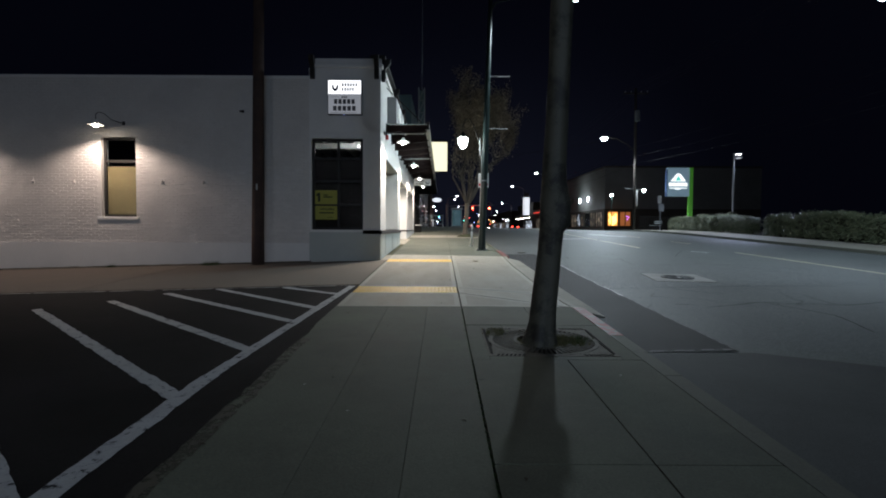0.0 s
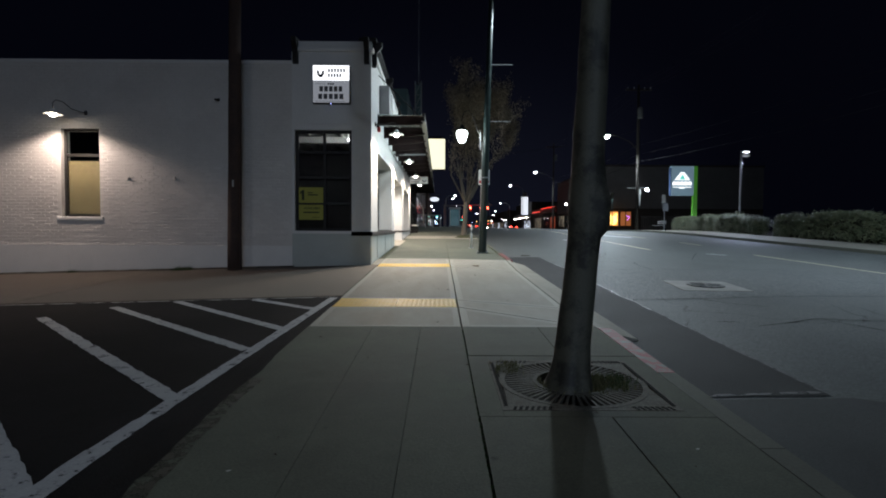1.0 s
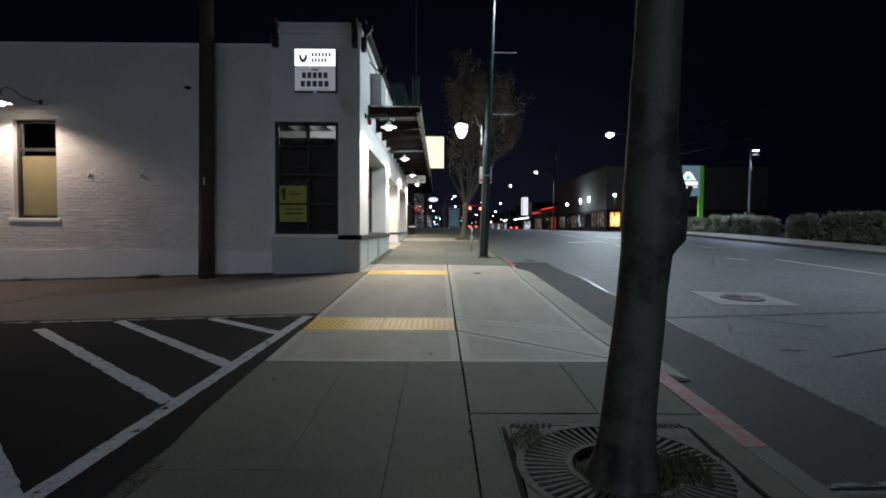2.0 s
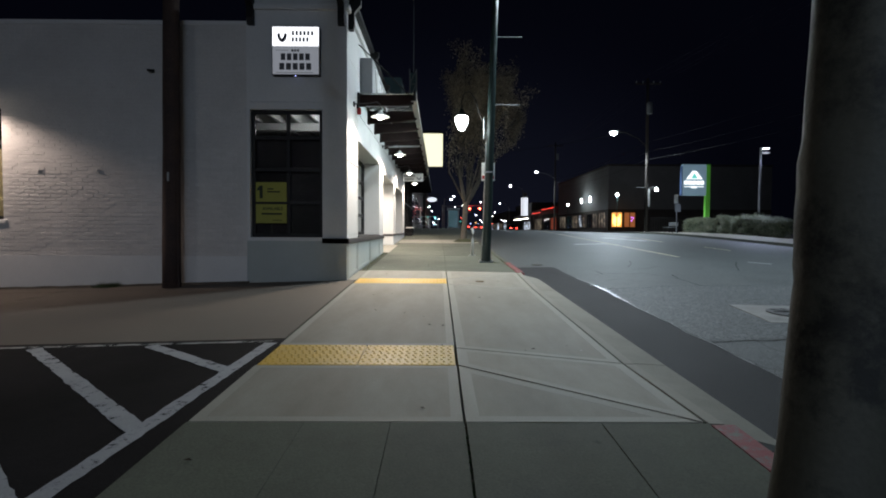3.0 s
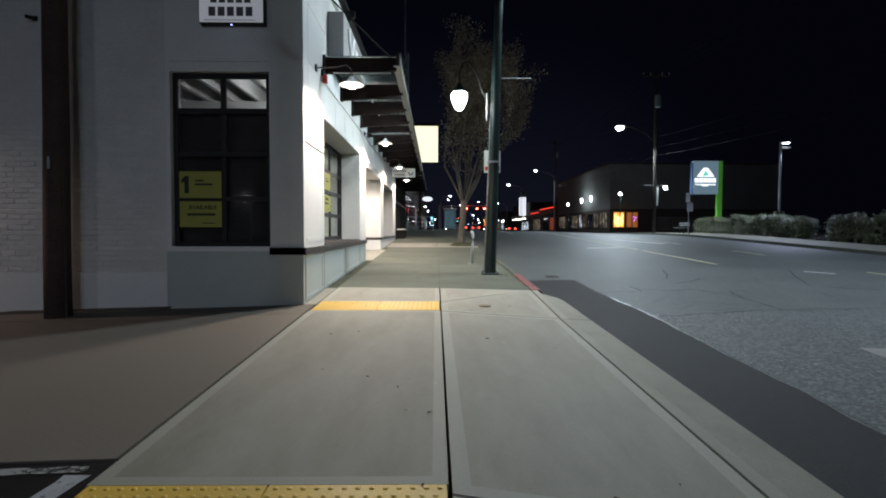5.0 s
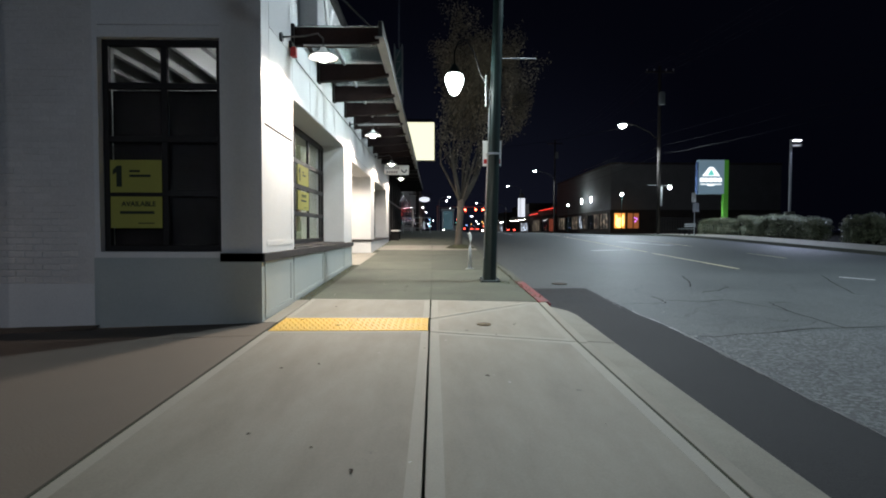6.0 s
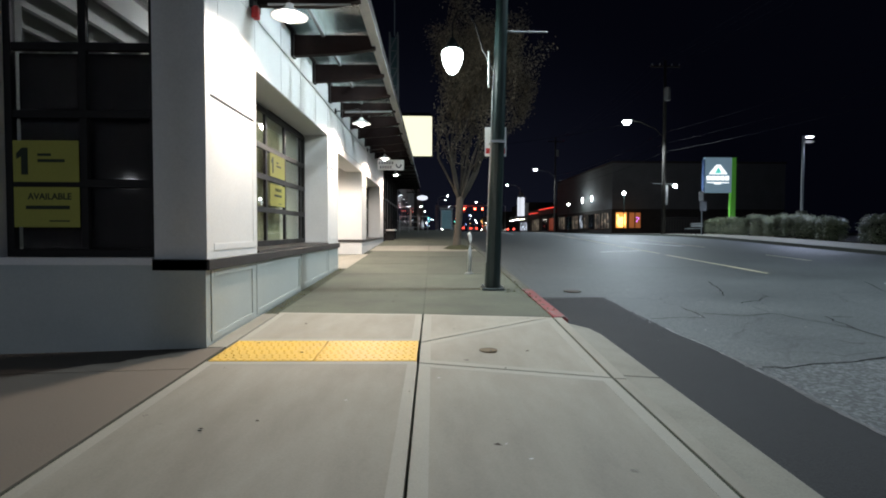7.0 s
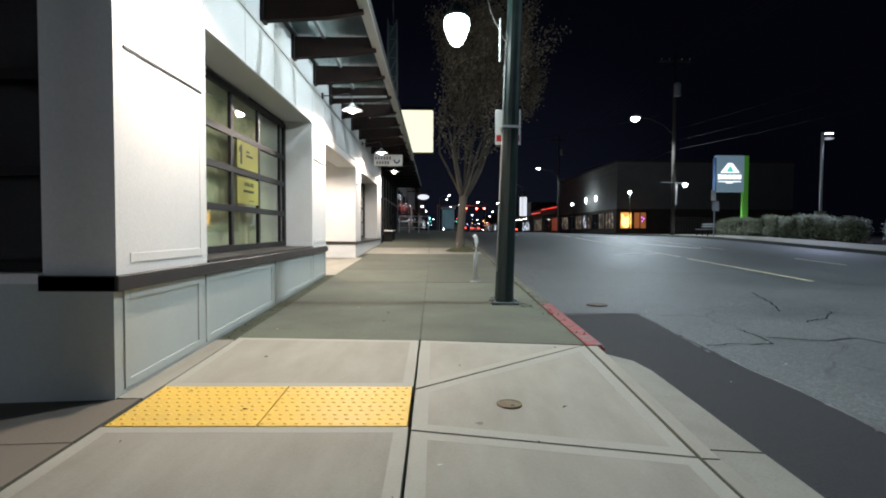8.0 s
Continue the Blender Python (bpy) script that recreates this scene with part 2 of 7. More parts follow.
BLACK = mat("black_metal_paint", (0.011, 0.010, 0.010), 0.5, spread=0.2, big=4, small=60, bump=0.08, spec=0.25)
TIMBER = mat("dark_stained_timber", (0.017, 0.009, 0.008), 0.8, spread=0.3, big=4, small=45, bump=0.3, spec=0.12)
POLEWOOD = mat("weathered_pole_wood", (0.075, 0.045, 0.035), 0.85, spread=0.35, big=2.5, small=35, bump=0.6, second=(0.035, 0.022, 0.02))
GREENPOLE = mat("dark_green_pole_paint", (0.012, 0.024, 0.023), 0.33, spread=0.15, big=4, small=60, bump=0.05)
STEEL = mat("galvanised_steel", (0.40, 0.42, 0.42), 0.45, 0.7, spread=0.15, big=6, small=60, bump=0.05)
GRATEIRON = mat("grate_iron", (0.135, 0.13, 0.11), 0.8, 0.0, spread=0.4, big=9, small=60, bump=0.5, second=(0.075, 0.066, 0.05), spec=0.3)
IRON = mat("cast_iron", (0.085, 0.075, 0.06), 0.7, 0.15, spread=0.4, big=7, small=50, bump=0.3, second=(0.05, 0.035, 0.025))
GLASS = glass("window_glass")
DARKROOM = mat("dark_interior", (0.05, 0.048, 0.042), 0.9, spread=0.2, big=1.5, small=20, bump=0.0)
REDSIGNAL = mat("red_alarm_plastic", (0.55, 0.02, 0.02), 0.4, spread=0.08)
ENAMEL = mat("white_enamel", (0.8, 0.8, 0.78), 0.3, spread=0.05)
DARKENAMEL = mat("dark_enamel", (0.03, 0.03, 0.032), 0.35, spread=0.1)
BULB = glow("lit_bulb", (1.0, 0.93, 0.84), 40)
WARMBULB = glow("lit_warm_bulb", (1.0, 0.86, 0.70), 40)
COOLBULB = glow("lit_cool_lens", (0.85, 0.96, 1.0), 30)
BARK = worn_paint("mossy_bark", (0.072, 0.070, 0.052), (0.016, 0.016, 0.013), 0.46, 3.4)
BRANCHBARK = mat("branch_bark", (0.09, 0.085, 0.06), 0.95, spread=0.45, big=6, small=26, bump=1.0, second=(0.045, 0.045, 0.03))
# shade inside cracks and slots, put into a near-black colour
CRACKSHADE = mat("crack_shadow", (0.017, 0.017, 0.016), 0.95, spread=0.4, big=6, small=50, bump=0.5, spec=0.1)
# glossy wet seam; its pale grey base also carries part of the glint
WETSEAM = mat("wet_tar_seam", (0.24, 0.24, 0.245), 0.33, spread=0.4, big=6, small=40, bump=0.5, spec=0.9)
EDGEDIRT = worn_paint("edge_dirt", (0.05, 0.046, 0.032), None, 0.48, 6)

# ---- helpers for meshes ----


def rise(y):
    """Height of the pavement along the street, which climbs and then levels out."""
    if y < 42:
        return 0.035 * (y - 15.5)
    if y < 56:
        u = y - 42
        return 0.9275 + 0.035 * u - 0.00125 * u * u
    return 1.1725 - 0.003 * (y - 56) if y < 130 else 0.95


def west(x):
    """Fall of the lot and alley away from the street."""
    return 0.03 * (max(x, -30) + 0.95) if x < -0.95 else 0.0


def across(x):
    """Height of the roadway below the near pavement."""
    xs, zs = (2.6, 2.9, 5.6, 10.0, 19.6, 60), (-0.14, -0.14, -0.10, -0.13, -0.38, -0.38)
    return float(np.interp(x, xs, zs))


def part(name, bm, material, parent=None, label="", smooth=False):
    me = bpy.data.meshes.new(name)
    bmesh.ops.recalc_face_normals(bm, faces=bm.faces)
    if smooth:
        for f in bm.faces:
            f.smooth = True
    bm.to_mesh(me)
    bm.free()
    me.materials.append(material)
    ob = new(name, me)
    if parent:
        ob.parent = parent
    if label:
        ob["label"] = label
    return ob


def box(bm, a, b, bevel=0.0):
    x0, y0, z0 = (min(p, q) for p, q in zip(a, b))
    x1, y1, z1 = (max(p, q) for p, q in zip(a, b))
    v = [bm.verts.new(c) for c in ((x0, y0, z0), (x1, y0, z0), (x1, y1, z0), (x0, y1, z0), (x0, y0, z1), (x1, y0, z1), (x1, y1, z1), (x0, y1, z1))]
    fs = [bm.faces.new([v[i] for i in q]) for q in ((3, 2, 1, 0), (4, 5, 6, 7), (0, 1, 5, 4), (1, 2, 6, 5), (2, 3, 7, 6), (3, 0, 4, 7))]
    if bevel:
        es = {e for f in fs for e in f.edges}
        bmesh.ops.bevel(bm, geom=list(es), offset=bevel, segments=1, affect="EDGES")
    return bm


def one(a, b, bevel=0.0):
    return box(bmesh.new(), a, b, bevel)


def rod(bm, p, q, r, r2=None, seg=12, cap=True):
    """A round bar from p to q, tapering from r to r2."""
    p, q = Vector(p), Vector(q)
    r2 = r if r2 is None else r2
    turn = (q - p).to_track_quat("Z", "Y").to_matrix()
    rings = []
    for c, rad in ((p, r), (q, r2)):
        rings.append([bm.verts.new(c + turn @ Vector((rad * math.cos(6.28318 * i / seg), rad * math.sin(6.28318 * i / seg), 0))) for i in range(seg)])
    for i in range(seg):
        bm.faces.new((rings[0][i], rings[0][(i + 1) % seg], rings[1][(i + 1) % seg], rings[1][i]))
    if cap:
        bm.faces.new(rings[0][::-1])
        bm.faces.new(rings[1])
    return bm


def tube(bm, points, r, seg=8):
    """A round bar along points; r may be a list of radii."""
    points = [Vector(p) for p in points]
    rs = r if isinstance(r, (list, tuple)) else [r] * len(points)
    rings = []
    for i, p in enumerate(points):
        d = points[min(i + 1, len(points) - 1)] - points[max(i - 1, 0)]
        turn = d.to_track_quat("Z", "Y").to_matrix()
        rings.append([bm.verts.new(p + turn @ Vector((rs[i] * math.cos(6.28318 * k / seg), rs[i] * math.sin(6.28318 * k / seg), 0))) for k in range(seg)])
    for a, b in zip(rings, rings[1:]):
        for k in range(seg):
            bm.faces.new((a[k], a[(k + 1) % seg], b[(k + 1) % seg], b[k]))
    bm.faces.new(rings[0][::-1])
    bm.faces.new(rings[-1])
    return bm


def lathe(bm, centre, profile, seg=20, axis="z"):
    """A turned form: profile of (radius, height)."""
    c = Vector(centre)
    rings = []
    for r, h in profile:
        rings.append([bm.verts.new(c + Vector((r * math.cos(6.28318 * k / seg), r * math.sin(6.28318 * k / seg), h))) for k in range(seg)])
    for a, b in zip(rings, rings[1:]):
        for k in range(seg):
            bm.faces.new((a[k], a[(k + 1) % seg], b[(k + 1) % seg], b[k]))
    return bm


def slab(bm, pts, zf, thick):
    """A plate over a polygon of the plan, its top following zf(x, y)."""
    top = [bm.verts.new((x, y, zf(x, y))) for x, y in pts]
    low = [bm.verts.new((x, y, zf(x, y) - thick)) for x, y in pts]
    bm.faces.new(top)
    bm.faces.new(low[::-1])
    n = len(pts)
    for i in range(n):
        bm.faces.new((top[i], low[i], low[(i + 1) % n], top[(i + 1) % n]))
    return bm


def sheet(xs, ys, zf):
    bm = bmesh.new()
    g = [[bm.verts.new((x, y, zf(x, y))) for x in xs] for y in ys]
    for j in range(len(ys) - 1):
        for i in range(len(xs) - 1):
            bm.faces.new((g[j][i], g[j][i + 1], g[j + 1][i + 1], g[j + 1][i]))
    return bm


def rect(x0, y0, x1, y1):
    return [(x0, y0), (x1, y0), (x1, y1), (x0, y1)]


def thing(name, label, category, group="", kind="", at=(0, 0, 0)):
    ob = new(name)
    ob.location = at
    bpy.context.view_layer.update()
    return tagged(ob, label, category, group, kind)


def walk_z(x, y):
    return rise(y)


def lot_z(x, y):
    return rise(y) + west(x)


def road_z(x, y):
    return rise(y) + across(x)

# ---- ground, road, pavement ----
LONG = [-40, -20, -10, 0, 10, 20, 30, 40, 43, 46, 49, 52, 55, 60, 70, 85, 100, 130, 180, 260, 400, 700]
ground = part("ground", sheet([-500, -120, -40, -20, -8, -1.2, 2.0, 24, 40, 120, 500], LONG, lambda x, y: rise(y) + (west(x) if x < 0 else across(max(x, 3))) - 0.32), SOIL)
tagged(ground, "dark bare ground beneath the paved street", "ground", kind="structure")
road = part("road", sheet([2.62, 3.9, 5.6, 7.5, 10, 13, 16, 19.6], LONG, road_z), ASPHALT)
tagged(road, "worn cracked grey asphalt road with faded markings", "road", kind="structure")

# dark resurfaced strip along the kerb, between two transverse cuts, with an uneven edge
def strip_edge(y):
    """The strip's outer edge."""
    return 4.03 + 0.05 * noise.noise((y * 0.35, 3.1, 0)) + 0.05 * noise.noise((y * 1.7, 1.0, 0)) + 0.015 * noise.noise((y * 7, 1.0, 0)) + 0.09 * min(max((y - 13.5) / 1.5, 0), 1) * min(max((17.0 - y), 0), 1)


bm = bmesh.new()
ys = [6.25 + 0.15 * i for i in range(89)]
left, right = [], []
for y in ys:
    x = strip_edge(y)
    left.append(bm.verts.new((2.84, y, road_z(2.9, y) + 0.006)))
    right.append(bm.verts.new((x, y, road_z(x, y) + 0.008)))
for i in range(len(ys) - 1):
    bm.faces.new((left[i], right[i], right[i + 1], left[i + 1]))
part("asphalt_strip", bm, FRESH, road, "dark smooth resurfaced asphalt strip")


# darker sheet down the street from the strip; lamp falloff put into its colour
bm = bmesh.new()
rows = []
for i in range(61):
    y = -12 + 0.3 * i
    x = 7.4 + 0.8 * noise.noise((y * 0.3, 8.1, 0)) + 0.2 * noise.noise((y * 2.2, 5.0, 0))
    row = []
    for k in range(15):
        u = 2.84 + (x - 2.84) * k / 14
        v = y if i < 60 else 6.2 - 0.5 * max(u - 4.0, 0) + 0.3 * noise.noise((u * 1.7, 3.3, 0)) * (u > 4.0)
        row.append(bm.verts.new((u, min(v, 6.2 - 0.001 * (60 - i)), road_z(max(u, 2.9), v) + 0.005)))
    rows.append(row)
kept = rows[:53] + rows[60:]
bmesh.ops.delete(bm, geom=[v for row in rows[53:60] for v in row], context="VERTS")
for p, q in zip(kept, kept[1:]):
    for i in range(14):
        bm.faces.new((p[i], p[i + 1], q[i + 1], q[i]))
part("worn_patch", bm, FALLOFF, road, "road sheet darkened for the lamp's falloff")


def stripe(parent, a, b, w, material, zf, name="painted_line", lift=0.006, ragged=0.0):
    """A painted line on the ground from a to b, slightly uneven."""
    a, b = Vector((*a, 0)), Vector((*b, 0))
    n = max(int((b - a).length / (0.07 if ragged else 0.5)), 1)
    side = (b - a).normalized().cross(Vector((0, 0, 1))) * w / 2
    bm = bmesh.new()
    rows = []
    for i in range(n + 1):
        p = a + (b - a) * i / n
        k, m = (1 + 0.10 * noise.noise((p.x * 2.1, p.y * 2.1, s)) + ragged * noise.noise((p.x * 7, p.y * 7, s)) + ragged * 0.7 * noise.noise((p.x * 23, p.y * 23, s)) for s in (5, 9))
        rows.append([bm.verts.new((c.x, c.y, zf(c.x, c.y) + lift)) for c in (p - side * k, p + side * m)])
    for r, s in zip(rows, rows[1:]):
        bm.faces.new((r[0], r[1], s[1], s[0]))
    return part(name, bm, material, parent)


for k in range(10, 34):
    a, b = 7.2 + 0.29 * k, 7.49 + 0.29 * k
    xa, xb = strip_edge(a) + 0.01, strip_edge(b) + 0.01
    if k < 11 and k % 4 == 1:
        continue
    # ribbon is widened along the stretch that glints
    stripe(road, (xa, a), (xb, b), 0.014 + 0.03 * (22 < k < 30) + 0.014 * (k % 3 == 1), WETSEAM, road_z, "wet_seam", 0.0105, 0.45)
stripe(road, (4.07, 15.42), (4.2, 15.36), 0.05, WETSEAM, road_z, "wet_seam", 0.013, 0.5)
stripe(road, (4.06, 19.45), (3.98, 17.35), 0.02, SEAMDUST, road_z, "dusty_seam", 0.013, 0.6)
stripe(road, (2.9, 6.27), (4.0, 6.33), 0.05, SEAMDUST, road_z, "dusty_seam", 0.013, 0.6)
for k in range(8):
    stripe(road, (strip_edge(6.4 + 0.42 * k), 6.4 + 0.42 * k), (strip_edge(6.8 + 0.42 * k), 6.8 + 0.42 * k), 0.03, SEAMDUST, road_z, "dusty_seam", 0.0125, 0.6)
stripe(road, (2.9, 19.5), (3.95, 19.42), 0.03, CRACKSHADE, road_z, "crack", 0.012, 0.6)
# ravelled stretch between two transverse cracks
bm = bmesh.new()
low, top = [], []
for i in range(43):
    x = 4.06 + 0.2 * i
    low.append(bm.verts.new((x, 11.05 + 0.12 * (x - 4) + 0.04 * noise.noise((x * 3, 1, 0)), 0)))
    top.append(bm.verts.new((x, 15.38 + 0.15 * (x - 4) * (x < 8) + 0.6 * (x >= 8) + 0.04 * noise.noise((x * 3, 6, 0)), 0)))
for v in bm.verts:
    v.co.z = road_z(v.co.x, v.co.y) + 0.003
for i in range(42):
    bm.faces.new((low[i], low[i + 1], top[i + 1], top[i]))
part("ravelled_patch", bm, ROUGHPATCH, road, "ravelled asphalt with loose pale stones")
CRACKS = ([(3.95, 15.4), (4.4, 15.36), (6.3, 15.78), (8.0, 16.0), (10.2, 16.05)], [(6.3, 15.78), (6.36, 16.98), (6.55, 17.75), (6.9, 17.7)], [(10.34, 21.7), (8.8, 18.8), (9.2, 18.3), (10.1, 18.0), (12.0, 17.9)], [(3.95, 11.0), (5.4, 11.12), (6.8, 11.4), (7.5, 11.48), (9.0, 11.5)],
          [(4.63, 9.22), (4.91, 9.17)], [(5.3, 11.1), (5.5, 10.7), (6.0, 10.3)], [(4.86, 18.4), (4.9, 18.0), (4.85, 17.68), (4.55, 17.69), (4.1, 17.67)], [(6.84, 21.4), (6.5, 20.3), (6.13, 19.55)], [(6.0, 18.8), (6.2, 18.95), (6.45, 19.05), (6.9, 19.6)], [(4.97, 18.0), (5.4, 17.8), (6.0, 17.9), (6.36, 16.98)], [(4.6, 24.5), (7.0, 24.2), (9.5, 24.7)], [(8.9, 16.1), (9.8, 13.6), (11.5, 13.2)], [(5.0, 8.9), (6.2, 9.4), (7.4, 9.2), (9.5, 9.9)], [(6.2, 9.4), (6.6, 8.3), (6.3, 7.2)])
for pts in CRACKS:
    for k, (p, q) in enumerate(zip(pts, pts[1:])):
        n = 5
        mid = [(p[0] + (q[0] - p[0]) * i / n + 0.06 * noise.noise((p[0] + i, p[1], 3)), p[1] + (q[1] - p[1]) * i / n + 0.09 * noise.noise((p[0], p[1] + i * 1.3, 8))) for i in range(n + 1)]
        mid[0], mid[-1] = p, q
        for a, b in zip(mid, mid[1:]):
            stripe(road, a, b, 0.019, CRACKSHADE, road_z, "crack", 0.0055, 0.7)
for y0, y1 in ((23.1, 28.6), (29.2, 33.4), (33.8, 42), (43, 52)):
    stripe(road, (9.15, y0), (9.1, y1), 0.11, YELLOWLINE, road_z, ragged=0.15)
for x, y0, y1 in ((12.5, 4, 21.75), (13.4, 27.6, 29.9), (13.2, 34, 41)):
    stripe(road, (x, y0), (x, y1), 0.11, YELLOWLINE, road_z, ragged=0.15)
stripe(road, (10.6, 21.5), (11.1, 21.05), 0.12, ROADLINE, road_z)
stripe(road, (10.8, 37.0), (12.42, 34.4), 0.5, ROADLINE, road_z)
stripe(road, (7.2, 29.65), (9.0, 30.55), 0.25, ROADLINE, road_z)
stripe(road, (10.4, 45.2), (12.1, 43.6), 0.5, ROADLINE, road_z)
stripe(road, (6.2, 44), (6.2, 52), 0.12, ROADLINE, road_z)
# utility cover in a concrete collar
cover = thing("manhole", "round iron cover in a square concrete collar", "manhole", at=(0, 0, 0))
bm = slab(bmesh.new(), [(5.45, 12.05), (6.75, 11.95), (6.9, 13.35), (5.62, 13.45)], road_z, 0.05)
ob = part("collar", bm, mat("collar_concrete", (0.30, 0.30, 0.29), 0.85, spread=0.25, big=3, small=60, bump=0.4), cover)
ob.location.z = 0.012
bm = bmesh.new()
lathe(bm, (6.2, 12.72, road_z(6.2, 12.72)), [(0.36, -0.02), (0.36, 0.016), (0.33, 0.018), (0.32, 0.014), (0.0, 0.014)], 28)
for k in range(8):
    a = k * 0.785
    rod(bm, (6.2, 12.72, road_z(6.2, 12.72) + 0.014), (6.2 + 0.3 * math.cos(a), 12.72 + 0.3 * math.sin(a), road_z(6.2, 12.72) + 0.016), 0.012, seg=5)
for v in bm.verts:
    v.co.z += road_z(v.co.x, v.co.y) - road_z(6.2, 12.72) + 0.014
part("lid", bm, mat("worn_lid_iron", (0.15, 0.155, 0.16), 0.6, 0.1, spread=0.35, big=6, small=50, bump=0.4), cover, "ribbed iron lid")
valve = thing("utility_cover", "small round iron valve cover in the asphalt", "utility cover")
bm = bmesh.new()
lathe(bm, (3.7, 20.2, road_z(3.7, 20.2) + 0.012), [(0.16, -0.03), (0.16, 0.0), (0.13, 0.004), (0.12, 0.0), (0.0, 0.0)], 20)
part("lid", bm, IRON, valve)

# near pavement: old slabs, a driveway of pale concrete, old slabs again
pavement = thing("pavement", "old grey concrete pavement with mossy joints", "pavement", kind="structure")
for y0, y1 in ((-12, 8.33), (17.38, 42)):
    part("bedding", slab(bmesh.new(), rect(-0.85, y0, 2.70, y1), lambda x, y: rise(y) - 0.038, 0.3), JOINT, pavement, "dark dirt and moss in the joints")


def slabs(parent, name, xs, ys, material, gap=0.006, hole=None, lift=0.0):
    for x0, x1 in zip(xs, xs[1:]):
        for y0, y1 in zip(ys, ys[1:]):
            if hole and x0 >= hole[0] - 0.2 and x1 <= hole[2] + 0.5 and y0 >= hole[1] - 0.2 and y1 <= hole[3] + 0.2:
                continue
            h = lift + random.uniform(-0.003, 0.003)
            part(name, slab(bmesh.new(), rect(x0 + gap, y0 + gap, x1 - gap, y1 - gap), lambda x, y: rise(y) + h, 0.1), material, parent)


GX0, GX1, GY0, GY1 = 1.21, 2.50, 5.60, 6.86  # tree grate
slabs(pavement, "paving_slab", [-0.84, -0.05, 0.53, 1.027], [-12, -4.5, -0.2, 6.2, 8.31], OLDCON, 0.0022)
slabs(pavement, "paving_slab", [1.037, 1.95, 2.677], [-12, -4.5, -2.3, -0.2, 1.3, 3.35, 5.48], OLDCON, 0.006)
slabs(pavement, "paving_slab", [1.037, 1.95, 2.677], [7.034, 8.31], OLDCON, 0.005)
for x0, y0, x1, y1 in ((1.037, 5.48, GX0, 7.02), (GX1, 5.48, 2.677, 7.02), (GX0, 5.48, GX1, GY0), (GX0, GY1, GX1, 7.02)):
    part("paving_slab", slab(bmesh.new(), rect(x0 + 0.001, y0 + 0.007, x1 - 0.001, y1 - 0.007), walk_z, 0.1), OLDCON, pavement)
FARY = [17.40, 19.6, 21.8, 24.0, 26.2, 28.4]
for pts in ([(-0.837, 17.497), (1.027, 17.385), (1.027, 19.597), (-0.837, 19.597)], [(1.033, 17.395), (2.657, 17.215), (2.657, 19.597), (1.033, 19.597)]):
    part("paving_slab", slab(bmesh.new(), pts, walk_z, 0.1), OLDCON, pavement)
slabs(pavement, "paving_slab", [-0.84, 1.03, 2.66], FARY[1:], OLDCON, 0.003)
slabs(pavement, "pale_paving_slab", [-1.0, 1.0, 2.66], [28.41, 31.2], NEWCON, 0.008, lift=0.003)
slabs(pavement, "paving_slab", [-1.0, 0.9, 2.66], [31.22, 34, 37, 40, 42], OLDCON, 0.008)
far_walk = part("paving", sheet([-1.6, 2.66], LONG[7:17], lambda x, y: rise(y) + 0.004), OLDCON, pavement)

driveway = thing("driveway", "pale concrete driveway crossing with dark tooled joints", "driveway", kind="structure")
part("bedding", slab(bmesh.new(), rect(-0.84, 8.33, 2.68, 17.5), lambda x, y: rise(y) - 0.105, 0.2), JOINT, driveway)


def drive_z(x, y):
    """Driveway surface: flares fall to a lowered edge along the street."""
    flare = min(max((y - 8.32) / 1.3, 0), 1) * min(max((17.3 - y) / 2.0, 0), 1)
    return rise(y) - 0.04 * max(x - 1.03, 0) * flare


def field(pts, edge=0.10):
    """A concrete field with a paler tooled border inside its joints."""
    c = Vector((sum(p[0] for p in pts) / len(pts), sum(p[1] for p in pts) / len(pts)))
    n = len(pts)
    inner = []
    for i in range(n):
        p, q, r = (Vector(pts[(i + k) % n]) for k in (-1, 0, 1))
        d1, d2 = (q - p).normalized(), (r - q).normalized()
        n1, n2 = Vector((-d1.y, d1.x)), Vector((-d2.y, d2.x))
        k = (n1 + n2).normalized()
        inner.append(q + k * edge / max(k.dot(n1), 0.3))
    bm = bmesh.new()
    shrink = [tuple(Vector(p) + (Vector(i) - Vector(p)) * 0.02) for p, i in zip(pts, inner)]
    out = [bm.verts.new((x, y, drive_z(x, y))) for x, y in shrink]
    mid = [bm.verts.new((x, y, drive_z(x, y))) for x, y in inner]
    low = [bm.verts.new((x, y, drive_z(x, y) - 0.1)) for x, y in shrink]
    for i in range(n):
        j = (i + 1) % n
        bm.faces.new((out[i], out[j], mid[j], mid[i]))
        bm.faces.new((low[i], low[j], out[j], out[i]))
    part("tooled_edge", bm, NEWCON_EDGE, driveway)
    bm = bmesh.new()
    bm.faces.new([bm.verts.new((x, y, drive_z(x, y) - 0.0005)) for x, y in inner])
    part("concrete_field", bm, NEWCON, driveway)


field([(-0.83, 8.32), (1.02, 8.32), (1.02, 9.63), (-0.83, 9.63)], 0.085)
field([(-0.83, 10.37), (1.02, 10.37), (1.02, 15.20), (-0.83, 15.20)], 0.085)
field([(-0.83, 15.945), (1.02, 15.945), (1.02, 17.375), (-0.83, 17.485)], 0.085)
field([(1.036, 8.32), (2.62, 8.32), (1.036, 9.62)])
field([(1.036, 9.66), (2.652, 8.33), (2.652, 9.93), (1.036, 10.26)])
field([(1.036, 10.28), (2.652, 9.95), (2.652, 14.92), (1.036, 15.14)])
field([(1.036, 15.16), (2.652, 14.94), (2.652, 17.2), (1.036, 15.87)])
field([(1.036, 15.9), (2.63, 17.2), (1.036, 17.38)])
